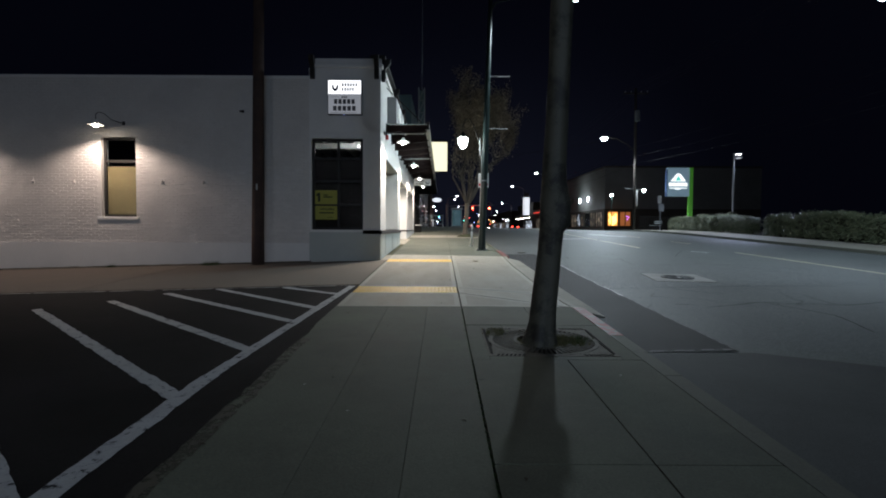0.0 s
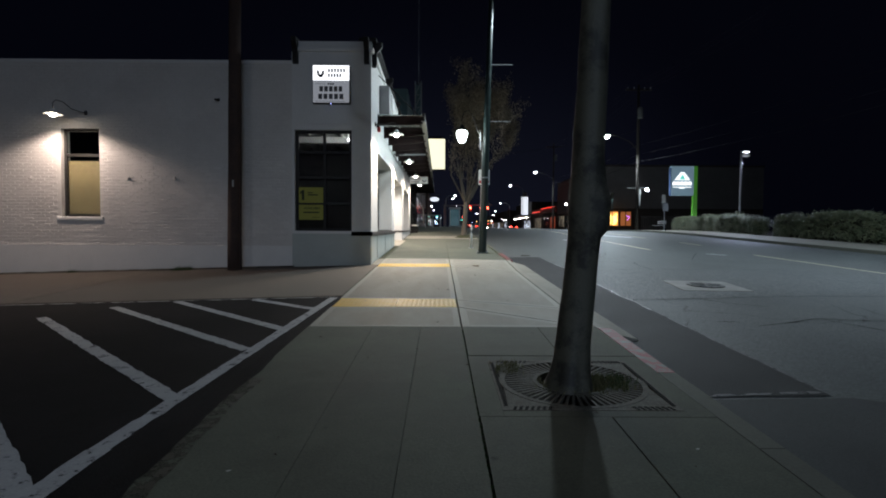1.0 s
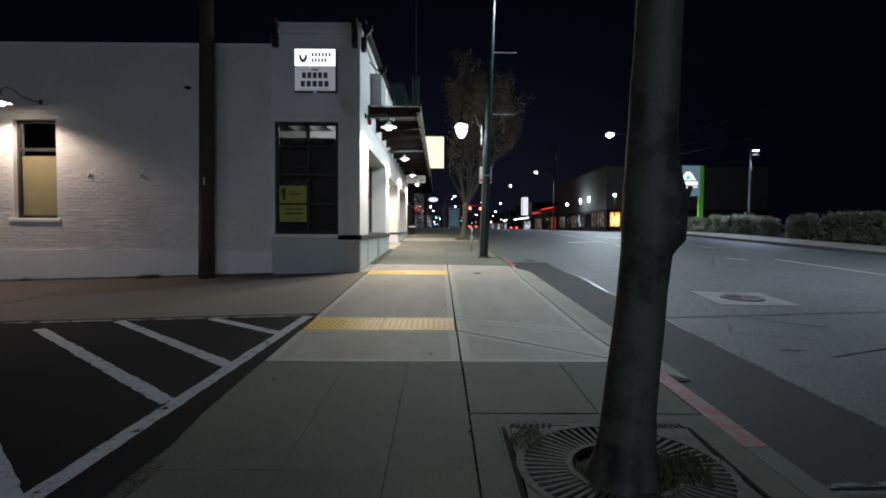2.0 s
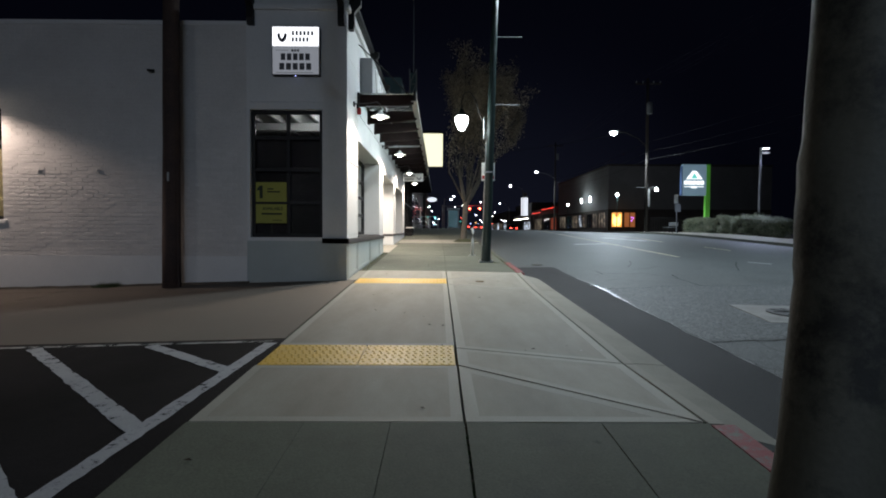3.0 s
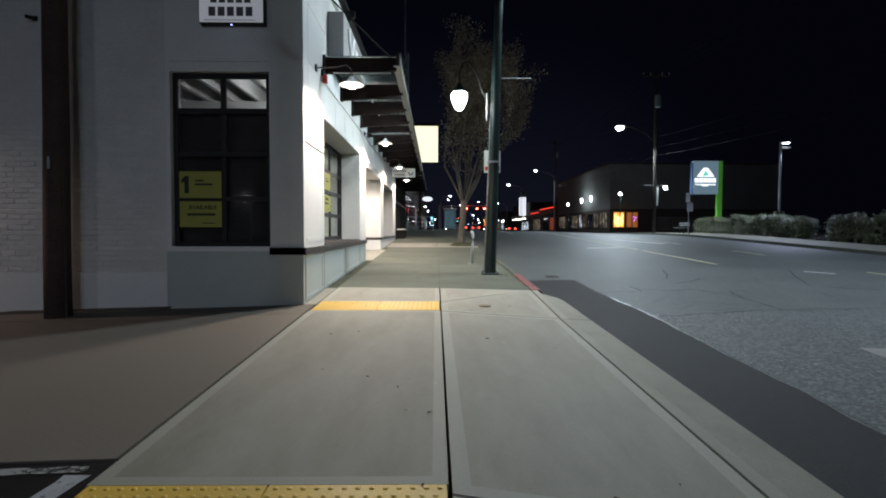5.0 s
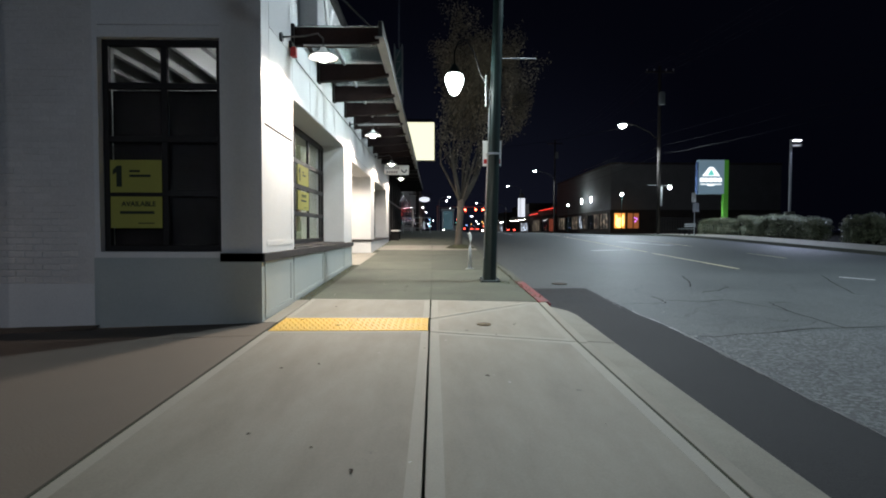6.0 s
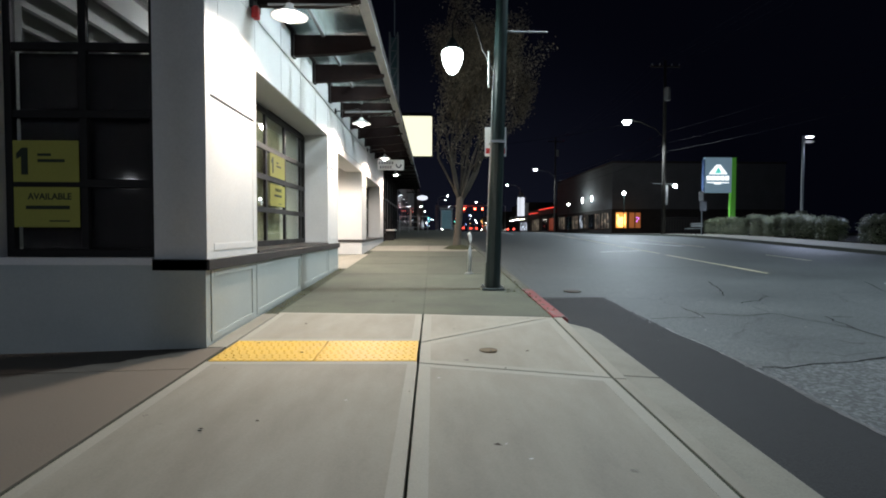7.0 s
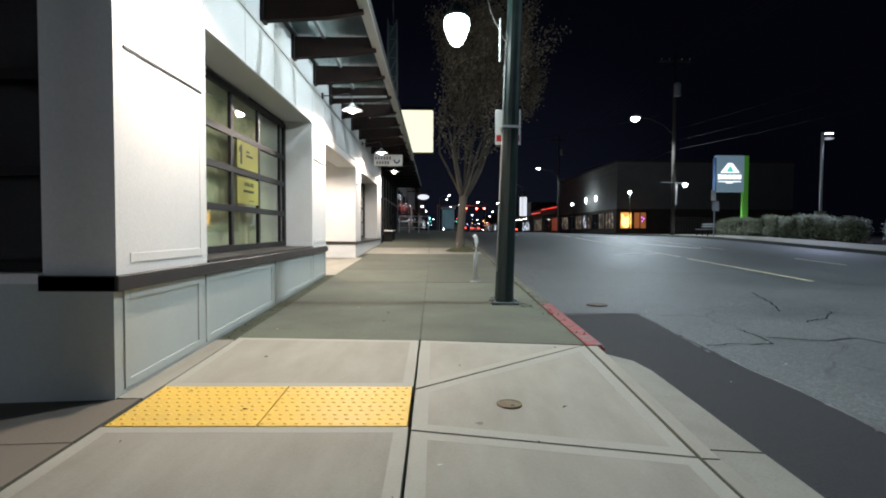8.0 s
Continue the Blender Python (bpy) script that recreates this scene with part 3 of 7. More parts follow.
for y in (9.635, 15.21):
    for x in (-0.815, 0.10):
        bm = slab(bmesh.new(), rect(x + 0.004, y, x + 0.909, y + 0.73), lambda x, y: rise(y) + 0.002, 0.05)
        tile = part("tactile_tile", bm, TACTILE, driveway, "yellow tactile paving tile with rows of domes")
        bm = bmesh.new()
        for j in range(10):
            for i in range(13):
                cx, cy = x + 0.03 + i * 0.069 + (0.017 if j % 2 else -0.004), y + 0.036 + j * 0.073
                lathe(bm, (cx, cy, rise(cy) + 0.002), [(0.0155, 0), (0.0125, 0.0042), (0.006, 0.0055), (0.0, 0.0057)], 8)
        dome = part("domes", bm, TACTILE, tile, smooth=True)
        tagged(dome, kind="stuff")
# small round cap in the pale concrete
cap = thing("utility_cover", "small round rusty utility cap set in the concrete", "utility cover")
bm = bmesh.new()
lathe(bm, (1.69, 15.62, drive_z(1.69, 15.62) + 0.011), [(0.088, -0.01), (0.088, 0.004), (0.076, 0.006), (0.072, 0.003), (0.0, 0.003)], 24)
part("cap_lid", bm, mat("rusty_cap_iron", (0.20, 0.15, 0.085), 0.8, 0.0, spread=0.35, big=14, small=70, bump=0.3), cap)
bm = bmesh.new()
rod(bm, (1.71, 15.58, drive_z(1.71, 15.58) + 0.012), (1.71, 15.58, drive_z(1.71, 15.58) + 0.018), 0.016, seg=8)
part("keyhole", bm, BLACK, cap)

# kerb: stones along the edge, lowered at the driveway, painted red beside it
kerb = thing("kerb", "concrete kerb with worn red paint beside the driveway", "kerb", kind="structure")


def kerbstone(y0, y1, material, low=0.0, x0=2.68, x1=2.86):
    def zf(x, y):
        return drive_z(x, y) - low if low else rise(y)
    bm = slab(bmesh.new(), [(x0, y0 + 0.004), (x1, y0 + 0.004), (x1, y1 - 0.004), (x0, y1 - 0.004)], zf, 0.35)
    bmesh.ops.bevel(bm, geom=[e for e in bm.edges if all(v.co.x > x1 - 0.01 for v in e.verts) and abs(e.verts[0].co.y - e.verts[1].co.y) > 0.1], offset=0.004 if low else 0.025, segments=2, affect="EDGES")
    return part("kerbstone", bm, material, kerb)


KERBCON = mat("kerb_concrete", (0.10, 0.104, 0.082), 0.8, spread=0.2, big=2, small=60, bump=0.3, random=0.06)
for y0, y1 in ((-12, -6), (-6, -3), (-3, 0), (0, 3)):
    kerbstone(y0, y1, KERBCON)
kerbstone(3, 5.0, KERBCON)
kerbstone(5.0, 6.5, KERBCON)
for y0, y1 in ((6.5, 8.28),):
    kerbstone(y0, y1, REDPAINT)
kerbstone(8.3, 9.94, NEWCON, 0.004, 2.68, 2.785)
kerbstone(9.95, 14.92, NEWCON, 0.004, 2.68, 2.785)
kerbstone(14.93, 17.2, NEWCON, 0.004, 2.68, 2.785)
kerbstone(17.2, 19.6, REDPAINT)
for y0, y1 in ((19.6, 22), (22, 25), (25, 28), (28, 31), (31, 34), (34, 38), (38, 42)):
    kerbstone(y0, y1, KERBCON)
for y0, y1 in ((42, 46), (46, 50), (50, 55), (55, 62), (62, 70), (70, 85), (85, 100)):
    kerbstone(y0, y1, KERBCON)
LIPCON = mat("gutter_concrete", (0.26, 0.255, 0.215), 0.8, spread=0.2, grain=0.15, spots=0.4, big=1.6, small=70, bump=0.15, second=(0.19, 0.18, 0.145))
# sloped gutter lip of the driveway
for y0, y1 in ((8.17, 10.07), (10.085, 15.1), (15.12, 17.04)):
    bm = bmesh.new()
    rings = []
    n = 6
    for k in range(n + 1):
        y = y0 + (y1 - y0) * k / n
        inner = drive_z(2.785, y) - rise(y) - 0.032
        edge = 3.13 - (0.05 if y > 16.9 else 0)
        rings.append([bm.verts.new((x, y, rise(y) + z)) for x, z in ((2.79, inner), (edge, min(inner - 0.02, -0.112)), (edge + 0.012, -0.124), (edge + 0.012, -0.2), (2.79, -0.25))])
    for a, b in zip(rings, rings[1:]):
        for i in range(5):
            bm.faces.new((a[i], a[(i + 1) % 5], b[(i + 1) % 5], b[i]))
    bm.faces.new(rings[0])
    bm.faces.new(rings[-1][::-1])
    part("gutter_lip", bm, LIPCON, kerb, "sloped pale concrete gutter lip")

# parking lot and alley to the west
lot = part("parking_lot", sheet([-60, -30, -12, -8, -5, -3, -1.6, -0.84], [-40, -10, 0, 4, 6, 8, 9.6, 10.66], lambda x, y: lot_z(x, min(y, 20)) - 0.012), LOT)
tagged(lot, "black asphalt parking lot with worn white hatching", "parking lot", kind="structure")
alley = thing("alley", "stained brownish concrete alley beside the brick wall", "alley", kind="structure")
for i, (x0, x1) in enumerate(((-60, -30), (-30, -12), (-12, -6.4), (-6.4, -0.845))):
    for y0, y1 in ((10.68, 14.985), (14.997, 15.9)):
        bm = slab(bmesh.new(), [(x0 + 0.005, y0), (x1 - 0.018, y0), (x1 - 0.018, y1), (x0 + 0.005, y1)], lambda x, y: lot_z(x, y) - 0.004, 0.15)
        part("concrete_bay", bm, ALLEY, alley)
for y0, y1 in ((8.34, 9.6), (9.6, 15.3), (15.3, 17.19)):
    part("kerb_joint", slab(bmesh.new(), rect(2.645, y0, 2.679, y1), lambda x, y: drive_z(x, y) - 0.009, 0.03), JOINT, kerb, "dark joint along the kerb")
part("alley_joint", slab(bmesh.new(), rect(-0.875, 10.69, -0.832, 15.69), lambda x, y: lot_z(x, y) - 0.014, 0.08), JOINT, alley, "dark open joint")
LIFT = -0.0085
stripe(lot, (-1.20, -3), (-1.27, 5.0), 0.15, WHITELINE, lot_z, lift=LIFT, ragged=0.22)
stripe(lot, (-1.27, 5.0), (-0.96, 10.5), 0.13, WHITELINE, lot_z, lift=LIFT, ragged=0.22)
stripe(lot, (-0.95, 10.56), (-9.0, 10.56), 0.07, FAINTLINE, lot_z, lift=LIFT + 0.001, ragged=0.4)
# ragged asphalt edge, with dirt, lapping over the old slabs
for name, x0, x1, y1, z, m in (("dirt_edge", -0.86, -0.70, 6.3, 0.0045, EDGEDIRT), ("lot_edge", -0.98, -0.815, 7.4, 0.0065, LOT)):
    bm, n = bmesh.new(), 130
    rows = []
    for i in range(n + 1):
        y = -3 + (y1 + 3) * i / n
        x = x1 + (x0 + 0.15 - x1) * max(0, (y - y1 + 2.5) / 2.5) ** 2 + 0.05 * noise.noise((y * 1.3, 4, x1)) + 0.03 * noise.noise((y * 6, 7, x1))
        rows.append((bm.verts.new((x0, y, rise(y) - 0.011)), bm.verts.new((-0.845, y, rise(y) + z)), bm.verts.new((max(x, -0.84), y, rise(y) + z))))
    for r, s in zip(rows, rows[1:]):
        bm.faces.new((r[0], r[1], s[1], s[0]))
        bm.faces.new((r[1], r[2], s[2], s[1]))
    part(name, bm, m, lot)
for x0, y0, x1, y1 in ((-1.30, 4.46, -5.6, 8.7), (-1.32, 5.93, -4.85, 9.37), (-1.28, 7.34, -4.28, 10.1), (-1.14, 8.24, -3.5, 10.5), (-1.06, 9.52, -2.25, 10.5), (-1.30, 2.86, -5.6, 7.2), (-1.3, 1.45, -5.6, 5.75)):
    u = Vector((x1 - x0, y1 - y0)).normalized() * 0.10
    stripe(lot, (x0 - u.x, y0 - u.y), (x1, y1), 0.13, WHITELINE, lot_z, lift=LIFT + 0.001, ragged=0.22)

# ---- the white brick building ----
SX, SY = -1.03, 15.72  # its street corner
shop = thing("brick_building", "white painted brick shop building with grey panelled base", "building", at=(0, 0, 0))


def wallpart(name, a, b, material, label="", bevel=0.0):
    return part(name, one(a, b, bevel), material, shop, label)


T = 0.35
wallpart("wall", (-40, SY, -1.5), (-9.0, SY + T, 5.14), BRICKPAINT, "white painted brick side wall")
wallpart("wall", (-9.0, SY, -1.5), (-8.01, SY + T, 1.21), BRICKPAINT)
wallpart("wall", (-9.0, SY, 3.47), (-8.01, SY + T, 5.14), BRICKPAINT)
wallpart("wall", (-8.01, SY, -1.5), (-3.06, SY + T, 5.14), BRICKPAINT)
wallpart("coping", (-40, SY - 0.03, 5.14), (-3.06, SY + T + 0.03, 5.22), WHITEWALL, "thin painted coping")
wallpart("plinth", (-40, SY - 0.035, -1.5), (-3.06, SY - 0.002, 0.48), WHITEWALL, "smooth painted plinth")
# corner pier with the tall window
PX0, WX0, WX1 = -3.06, -3.0, -1.53
wallpart("grey_base", (PX0, SY - 0.03, -0.6), (WX1, SY + T, 0.80), GREYPAINT, "grey painted base below the window")
wallpart("grey_base", (WX1, SY - 0.03, -0.6), (SX, SY + T, 0.75), GREYPAINT)
wallpart("window_sill", (PX0 + 0.02, SY - 0.05, 0.80), (WX1, SY + T, 0.87), WHITEWALL, "chipped white sill")
wallpart("trim_band", (WX1 + 0.002, SY - 0.05, 0.75), (SX + 0.02, SY + T, 0.855), BANDPAINT, "dark brown trim band")
wallpart("pier", (WX1, SY, 0.855), (SX, SY + T, 3.62), WHITEWALL, "smooth white corner pier")
wallpart("pier", (PX0, SY, 0.87), (WX0, SY + T, 3.62), WHITEWALL)
wallpart("upper_wall", (PX0, SY, 3.62), (SX, SY + T, 5.45), WHITEWALL, "smooth white upper wall of the corner")
wallpart("lintel", (WX0, SY + 0.004, 3.47), (WX1, SY + T, 3.615), WHITEWALL)
wallpart("cornice", (PX0 + 0.04, SY - 0.07, 5.45), (SX + 0.07, SY + T, 5.56), WHITEWALL, "projecting white cornice", 0.015)
wallpart("parapet", (PX0 + 0.08, SY, 5.56), (SX + 0.02, SY + T, 5.72), WHITEWALL)

# ---- street front of the white building ----
YA, YB, YC, YD, YE, YF, YG, YEND = 15.72, 17.20, 21.66, 22.85, 26.95, 28.0, 32.5, 34.0
SOFFIT, SILL = 3.10, 0.855
IN = SX - 0.47  # plane of the recessed windows


def front(name, y0, y1, z0, z1, material, label="", depth=0.5, proud=0.0, bevel=0.0):
    return part(name, one((SX - depth, y0, z0), (SX + proud, y1, z1), bevel), material, shop, label)


front("grey_base", YA + T, YD, -0.5, 0.75, GREYPAINT, "grey panelled base along the pavement", 0.5)
for y0, y1 in ((15.80, 17.06), (17.16, 19.30), (19.40, 21.60), (21.70, 22.80)):
    # raised border of each base panel
    for a, b, lo, hi in ((y0, y0 + 0.07, 0, 1), (y1 - 0.07, y1, 0, 1)):
        z0 = rise(a) + 0.03
        front("panel_stile", a, b, z0, 0.745, GREYPAINT, depth=0.0, proud=0.011, bevel=0.003)
    front("panel_rail", y0 + 0.07, y1 - 0.07, 0.675, 0.745, GREYPAINT, depth=0.0, proud=0.011)
    bm = bmesh.new()
    v = [bm.verts.new((x, y, rise(y) + z)) for y in (y0 + 0.07, y1 - 0.07) for x, z in ((SX, 0.03), (SX + 0.011, 0.03), (SX + 0.011, 0.09), (SX, 0.09))]
    for i in range(4):
        bm.faces.new((v[i], v[(i + 1) % 4], v[4 + (i + 1) % 4], v[4 + i]))
    part("panel_rail", bm, GREYPAINT, shop)
front("trim_band", YA - 0.05, YD, 0.75, SILL, BANDPAINT, "dark brown trim band and sill", 0.5, 0.045, 0.006)
front("sill_board", YB + 0.01, YC - 0.01, SILL + 0.002, SILL + 0.03, BANDPAINT, depth=0.49, proud=0.02)
front("pier", YA + T, YB, SILL, SOFFIT, WHITEWALL, "smooth white pier")
front("pier_face", YA, YA + T, SILL, SOFFIT, WHITEWALL, depth=0.002, proud=0.002)
front("pier", YC, YD, SILL, SOFFIT, WHITEWALL)
front("pier", YE, YF, SILL, SOFFIT, WHITEWALL, depth=2.2)
front("pier", YG, YEND, SILL, SOFFIT, WHITEWALL)
for y0, y1 in ((YE, YF), (YF, YG), (YG, YEND)):
    front("white_base", y0, y1, 0.0, 0.78, WHITEWALL, depth=2.2 if y0 == YE else 0.5)
    front("trim_band", y0 - (0.03 if y0 == YE else 0), y1, 0.78, SILL, BANDPAINT, depth=2.2 if y0 == YE else 0.5, proud=0.03)
front("side_wall", YC + 0.4, YD - 0.003, 0.0, SOFFIT, WHITEWALL, depth=2.2, proud=-0.06)
# piers carry thin horizontal battens
for y0, y1 in ((YA + 0.12, YB - 0.1), (YC + 0.1, YD - 0.1), (YE + 0.1, YF - 0.1), (YG + 0.1, YEND - 0.3)):
    front("batten", y0, y1, 2.455, 2.472, BANDPAINT, depth=0.0, proud=0.009)
    front("batten", y0, y1, 3.045, 3.052, BANDPAINT, depth=0.0, proud=0.006)
    for a, b in ((y1 - 0.05, y1),):
        front("pier_stile", a, b, SILL + 0.08, 2.43, WHITEWALL, depth=0.0, proud=0.007, bevel=0.002)
    front("pier_rail", y0 + 0.05, y1 - 0.05, SILL + 0.08, SILL + 0.15, WHITEWALL, depth=0.0, proud=0.007, bevel=0.002)
# fascia boards above the openings, with open joints
front("lintel_wall", YA + T, YEND, SOFFIT, 5.44, WHITEWALL, "white boarded wall above the openings", 0.5, -0.02)
for y0, y1 in ((YD, YE), (YF, YG)):
    front("header", y0 - 0.01, y1 + 0.01, 2.92, SOFFIT - 0.002, WHITEWALL, "dropped header over the opening", 0.5, -0.004)
front("lintel_face", YA + 0.002, YA + T, SOFFIT, 5.44, WHITEWALL, depth=0.003, proud=0.0)
y = 16.035
front("fascia_board", YA + 0.005, 16.03, SOFFIT + 0.002, 5.43, WHITEWALL, depth=0.0, proud=0.004)
while y < YEND - 0.2:
    for z0, z1 in ((SOFFIT, 3.72), (3.73, 4.6), (4.61, 5.43)):
        front("fascia_board", y + 0.005, min(y + 1.125, YEND) - 0.005, z0 + 0.002, z1, WHITEWALL, depth=0.018 if y > YA + 1.0 else 0.0, proud=0.004)
    y += 1.125
front("cornice", YA + T + 0.002, YEND, 5.45, 5.56, WHITEWALL, depth=0.4, proud=0.07)
front("parapet", YA + T + 0.002, YEND, 5.56, 5.72, WHITEWALL, depth=0.35, proud=0.02)
front("gutter", YA - 0.06, YEND, 5.722, 5.80, BLACK, "dark metal roof edge", 0.3, 0.14)
part("roof", one((-40, SY + T, 4.6), (SX - 0.52, YEND, 4.75)), BANDPAINT, shop)
part("back_wall", one((-40, YEND - 0.3, -1.0), (SX - 0.52, YEND, 5.3)), BRICKPAINT, shop)


def bracket(place, axis):
    """A dark stepped cornice bracket, its depth along axis."""
    bm = bmesh.new()
    prof = [(0, 0), (0.10, 0.0), (0.13, 0.12), (0.12, 0.34), (0.26, 0.50), (0.26, 0.62), (0, 0.62)]
    sides = []
    for s in (-0.065, 0.065):
        ring = []
        for d, h in prof:
            p = (place[0] + s, place[1] - d, place[2] + h) if axis == "y" else (place[0] + d, place[1] + s, place[2] + h)
            ring.append(bm.verts.new(p))
        sides.append(ring)
    bm.faces.new(sides[0])
    bm.faces.new(sides[1][::-1])
    n = len(prof)
    for i in range(n):
        bm.faces.new((sides[0][i], sides[0][(i + 1) % n], sides[1][(i + 1) % n], sides[1][i]))
    part("bracket", bm, BLACK, shop, "dark cornice bracket")


for x in (-2.95, -1.13):
    bracket((x, SY, 5.14), "y")
for y in (15.95, 19.2, 22.4, 25.6, 28.8, 32.0):
    bracket((SX, y, 5.14), "x")


def window(name, label, axis, plane, u0, u1, z0, z1, us, zs, bar=0.06, deep=0.06, frame_mat=None, panes=True):
    """A framed window on a plane; us and zs are the bars' places. axis 'y': lies across y."""
    w = thing(name, label, "window", kind="structure")

    def bx(a, b, c, d, off0, off1):
        if axis == "y":
            return one((a, plane + off0, c), (b, plane + off1, d), 0.004)
        return one((plane - off1, a, c), (plane - off0, b, d), 0.004)
    fm = frame_mat or BLACK
    for a, b, c, d in ((u0, u0 + bar, z0, z1), (u1 - bar, u1, z0, z1), (u0 + bar, u1 - bar, z0, z0 + bar), (u0 + bar, u1 - bar, z1 - bar, z1)):
        part("window_frame", bx(a, b, c, d, 0, deep), fm, w)
    for u in us:
        part("mullion", bx(u - bar / 2, u + bar / 2, z0 + bar, z1 - bar, 0.006, deep - 0.006), fm, w)
    for z in zs:
        part("transom", bx(u0 + bar, u1 - bar, z - bar / 2, z + bar / 2, 0.003, deep - 0.003), fm, w)
    gu, gz = [u0 + bar, *us, u1 - bar], [z0 + bar, *zs, z1 - bar]
    for a, b in zip(gu, gu[1:]):
        for c, d in zip(gz, gz[1:]):
            sheet_bm = one((a, plane + deep * 0.45, c), (b, plane + deep * 0.45 + 0.005, d)) if axis == "y" else one((plane - deep * 0.45 - 0.005, a, c), (plane - deep * 0.45, b, d))
            p = part("pane", sheet_bm, GLASS, w)
            p.visible_shadow = False
    return w


BLIND = mat("olive_paper_blind", (0.235, 0.24, 0.125), 0.85, spread=0.16, big=1.5, small=25, bump=0.1)
FILM = mat("dark_window_blind", (0.016, 0.0105, 0.0085), 0.8, spread=0.25, big=2.2, small=30, bump=0.1, spec=0.2)
PAPER = mat("brown_masking_paper", (0.17, 0.13, 0.058), 0.8, spread=0.15, big=2.0, small=12, bump=0.25)
w1 = window("window_1", "tall black-framed corner window with posters", "y", SY + 0.09, WX0, WX1, 0.87, 3.47, [-2.25], [1.59, 2.26, 2.91], 0.075, 0.07)
part("blind", one((WX0 + 0.03, SY + 0.26, 0.88), (WX1 - 0.03, SY + 0.27, 2.89)), FILM, w1, "dark blind behind the lower panes")
w2 = window("window_2", "narrow side window lined with brown paper", "y", SY + 0.12, -9.0, -8.01, 1.21, 3.47, [], [2.80], 0.07, 0.06, mat("window_dark_bronze", (0.014, 0.013, 0.012), 0.5, spread=0.15))
part("paper", one((-8.95, SY + 0.21, 1.24), (-8.06, SY + 0.215, 2.66)), PAPER, w2, "brown masking paper behind the glass")
# darkness of the room behind is put into this near-black sheet
part("dark_backing", one((-10.5, SY + 1.6, 0.2), (-6.5, SY + 1.65, 4.5)), mat("unlit_room_black", (0.008, 0.007, 0.006), 1.0, spread=0.2, spec=0.0), w2, "near-black sheet in place of an unlit room")
wallpart("window_sill", (-9.12, SY - 0.035, 1.12), (-7.93, SY + 0.2, 1.208), WHITEWALL, "painted stone window sill", 0.012)
w3 = window("window_3", "black gridded glass garage door window with posters", "x", IN, YB - 0.0, YC - 0.0, 0.89, 3.06, [18.05, 19.14, 20.23, 21.35], [1.46, 1.98, 2.45], 0.085, 0.06)
part("blind", one((IN - 0.18, YB, 0.9), (IN - 0.17, YC, 3.05)), BLIND, w3, "pale olive paper behind the glass")
w4 = window("window_4", "black gridded glass window in a deep opening", "x", IN, YF, YG, 0.89, 2.91, [29.1, 30.2, 31.3], [1.46, 1.98, 2.45], 0.085, 0.06)
part("blind", one((IN - 0.18, YF, 0.9), (IN - 0.17, YG, 3.05)), BLIND, w4)
# entrance recess
d1 = thing("door_1", "black framed glass entrance door in a white recess", "door", kind="structure")
part("door_wall", one((SX - 2.3, YD - 0.45, 0.2), (SX - 2.18, YE, SOFFIT)), WHITEWALL, d1)
part("recess_ceiling", one((SX - 2.3, YD - 0.45, SOFFIT), (SX - 0.5, YE, SOFFIT + 0.1)), WHITEWALL, d1)
part("door_leaf", one((SX - 2.18, 24.0, 0.36), (SX - 2.12, 25.0, 2.45), 0.008), BLACK, d1)
part("door_glass", one((SX - 2.119, 24.12, 0.6), (SX - 2.112, 24.88, 2.33)), FILM, d1)
# body of the assumed ceiling lamp
assumed_soffit_lamp = thing("assumed_soffit_lamp", "assumed round flush lamp lit in the entrance ceiling", "lamp")
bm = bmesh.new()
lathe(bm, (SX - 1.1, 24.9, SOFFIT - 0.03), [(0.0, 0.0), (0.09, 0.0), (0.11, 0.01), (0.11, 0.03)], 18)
part("lens", bm, BULB, assumed_soffit_lamp, "glowing lens")
bm = bmesh.new()
tube(bm, [(SX - 2.11, 24.93, 1.1), (SX - 2.04, 24.93, 1.12), (SX - 2.04, 24.93, 1.6), (SX - 2.11, 24.93, 1.62)], 0.014, 8)
part("door_handle", bm, STEEL, d1, "long steel pull handle")
part("entrance_floor", slab(bmesh.new(), rect(SX - 2.3, YD - 0.01, SX + 0.19, YE + 0.01), lambda x, y: rise(y) + 0.006, 0.2), NEWCON, pavement, "pale entrance floor")
part("foot_strip", slab(bmesh.new(), rect(SX - 0.02, 15.70, -0.845, 17.39), lambda x, y: rise(y) - 0.001, 0.15), NEWCON, driveway, "pale concrete strip along the wall")
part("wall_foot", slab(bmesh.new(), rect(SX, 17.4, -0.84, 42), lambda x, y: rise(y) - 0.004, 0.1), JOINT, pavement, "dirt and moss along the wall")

# room behind the corner window: pale ceiling joists and one lamp
room = thing("shop_interior", "dim empty shop room with pale exposed ceiling joists", "room", kind="structure")
# ceiling boards are greyed so that the white joists stand out
part("room_ceiling", one((-8.0, SY + 0.4, 4.25), (SX - 0.6, 24.0, 4.3)), mat("dim_ceiling_boards", (0.42, 0.41, 0.40), 0.8, spread=0.2), room)
for i in range(12):
    x = -7.4 + 0.55 * i
    part("joist", one((x, SY + 0.4, 3.95), (x + 0.07, 24.0, 4.25)), ENAMEL, room)
part("beam", one((-8.0, 19.6, 3.75), (SX - 0.6, 19.8, 3.95)), ENAMEL, room)
# walls and floor take one very dark colour
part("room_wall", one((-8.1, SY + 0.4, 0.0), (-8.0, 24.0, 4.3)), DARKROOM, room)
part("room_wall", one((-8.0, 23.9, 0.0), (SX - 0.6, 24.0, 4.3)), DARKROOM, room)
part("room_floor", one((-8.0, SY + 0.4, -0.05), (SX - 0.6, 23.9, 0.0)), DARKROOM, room)
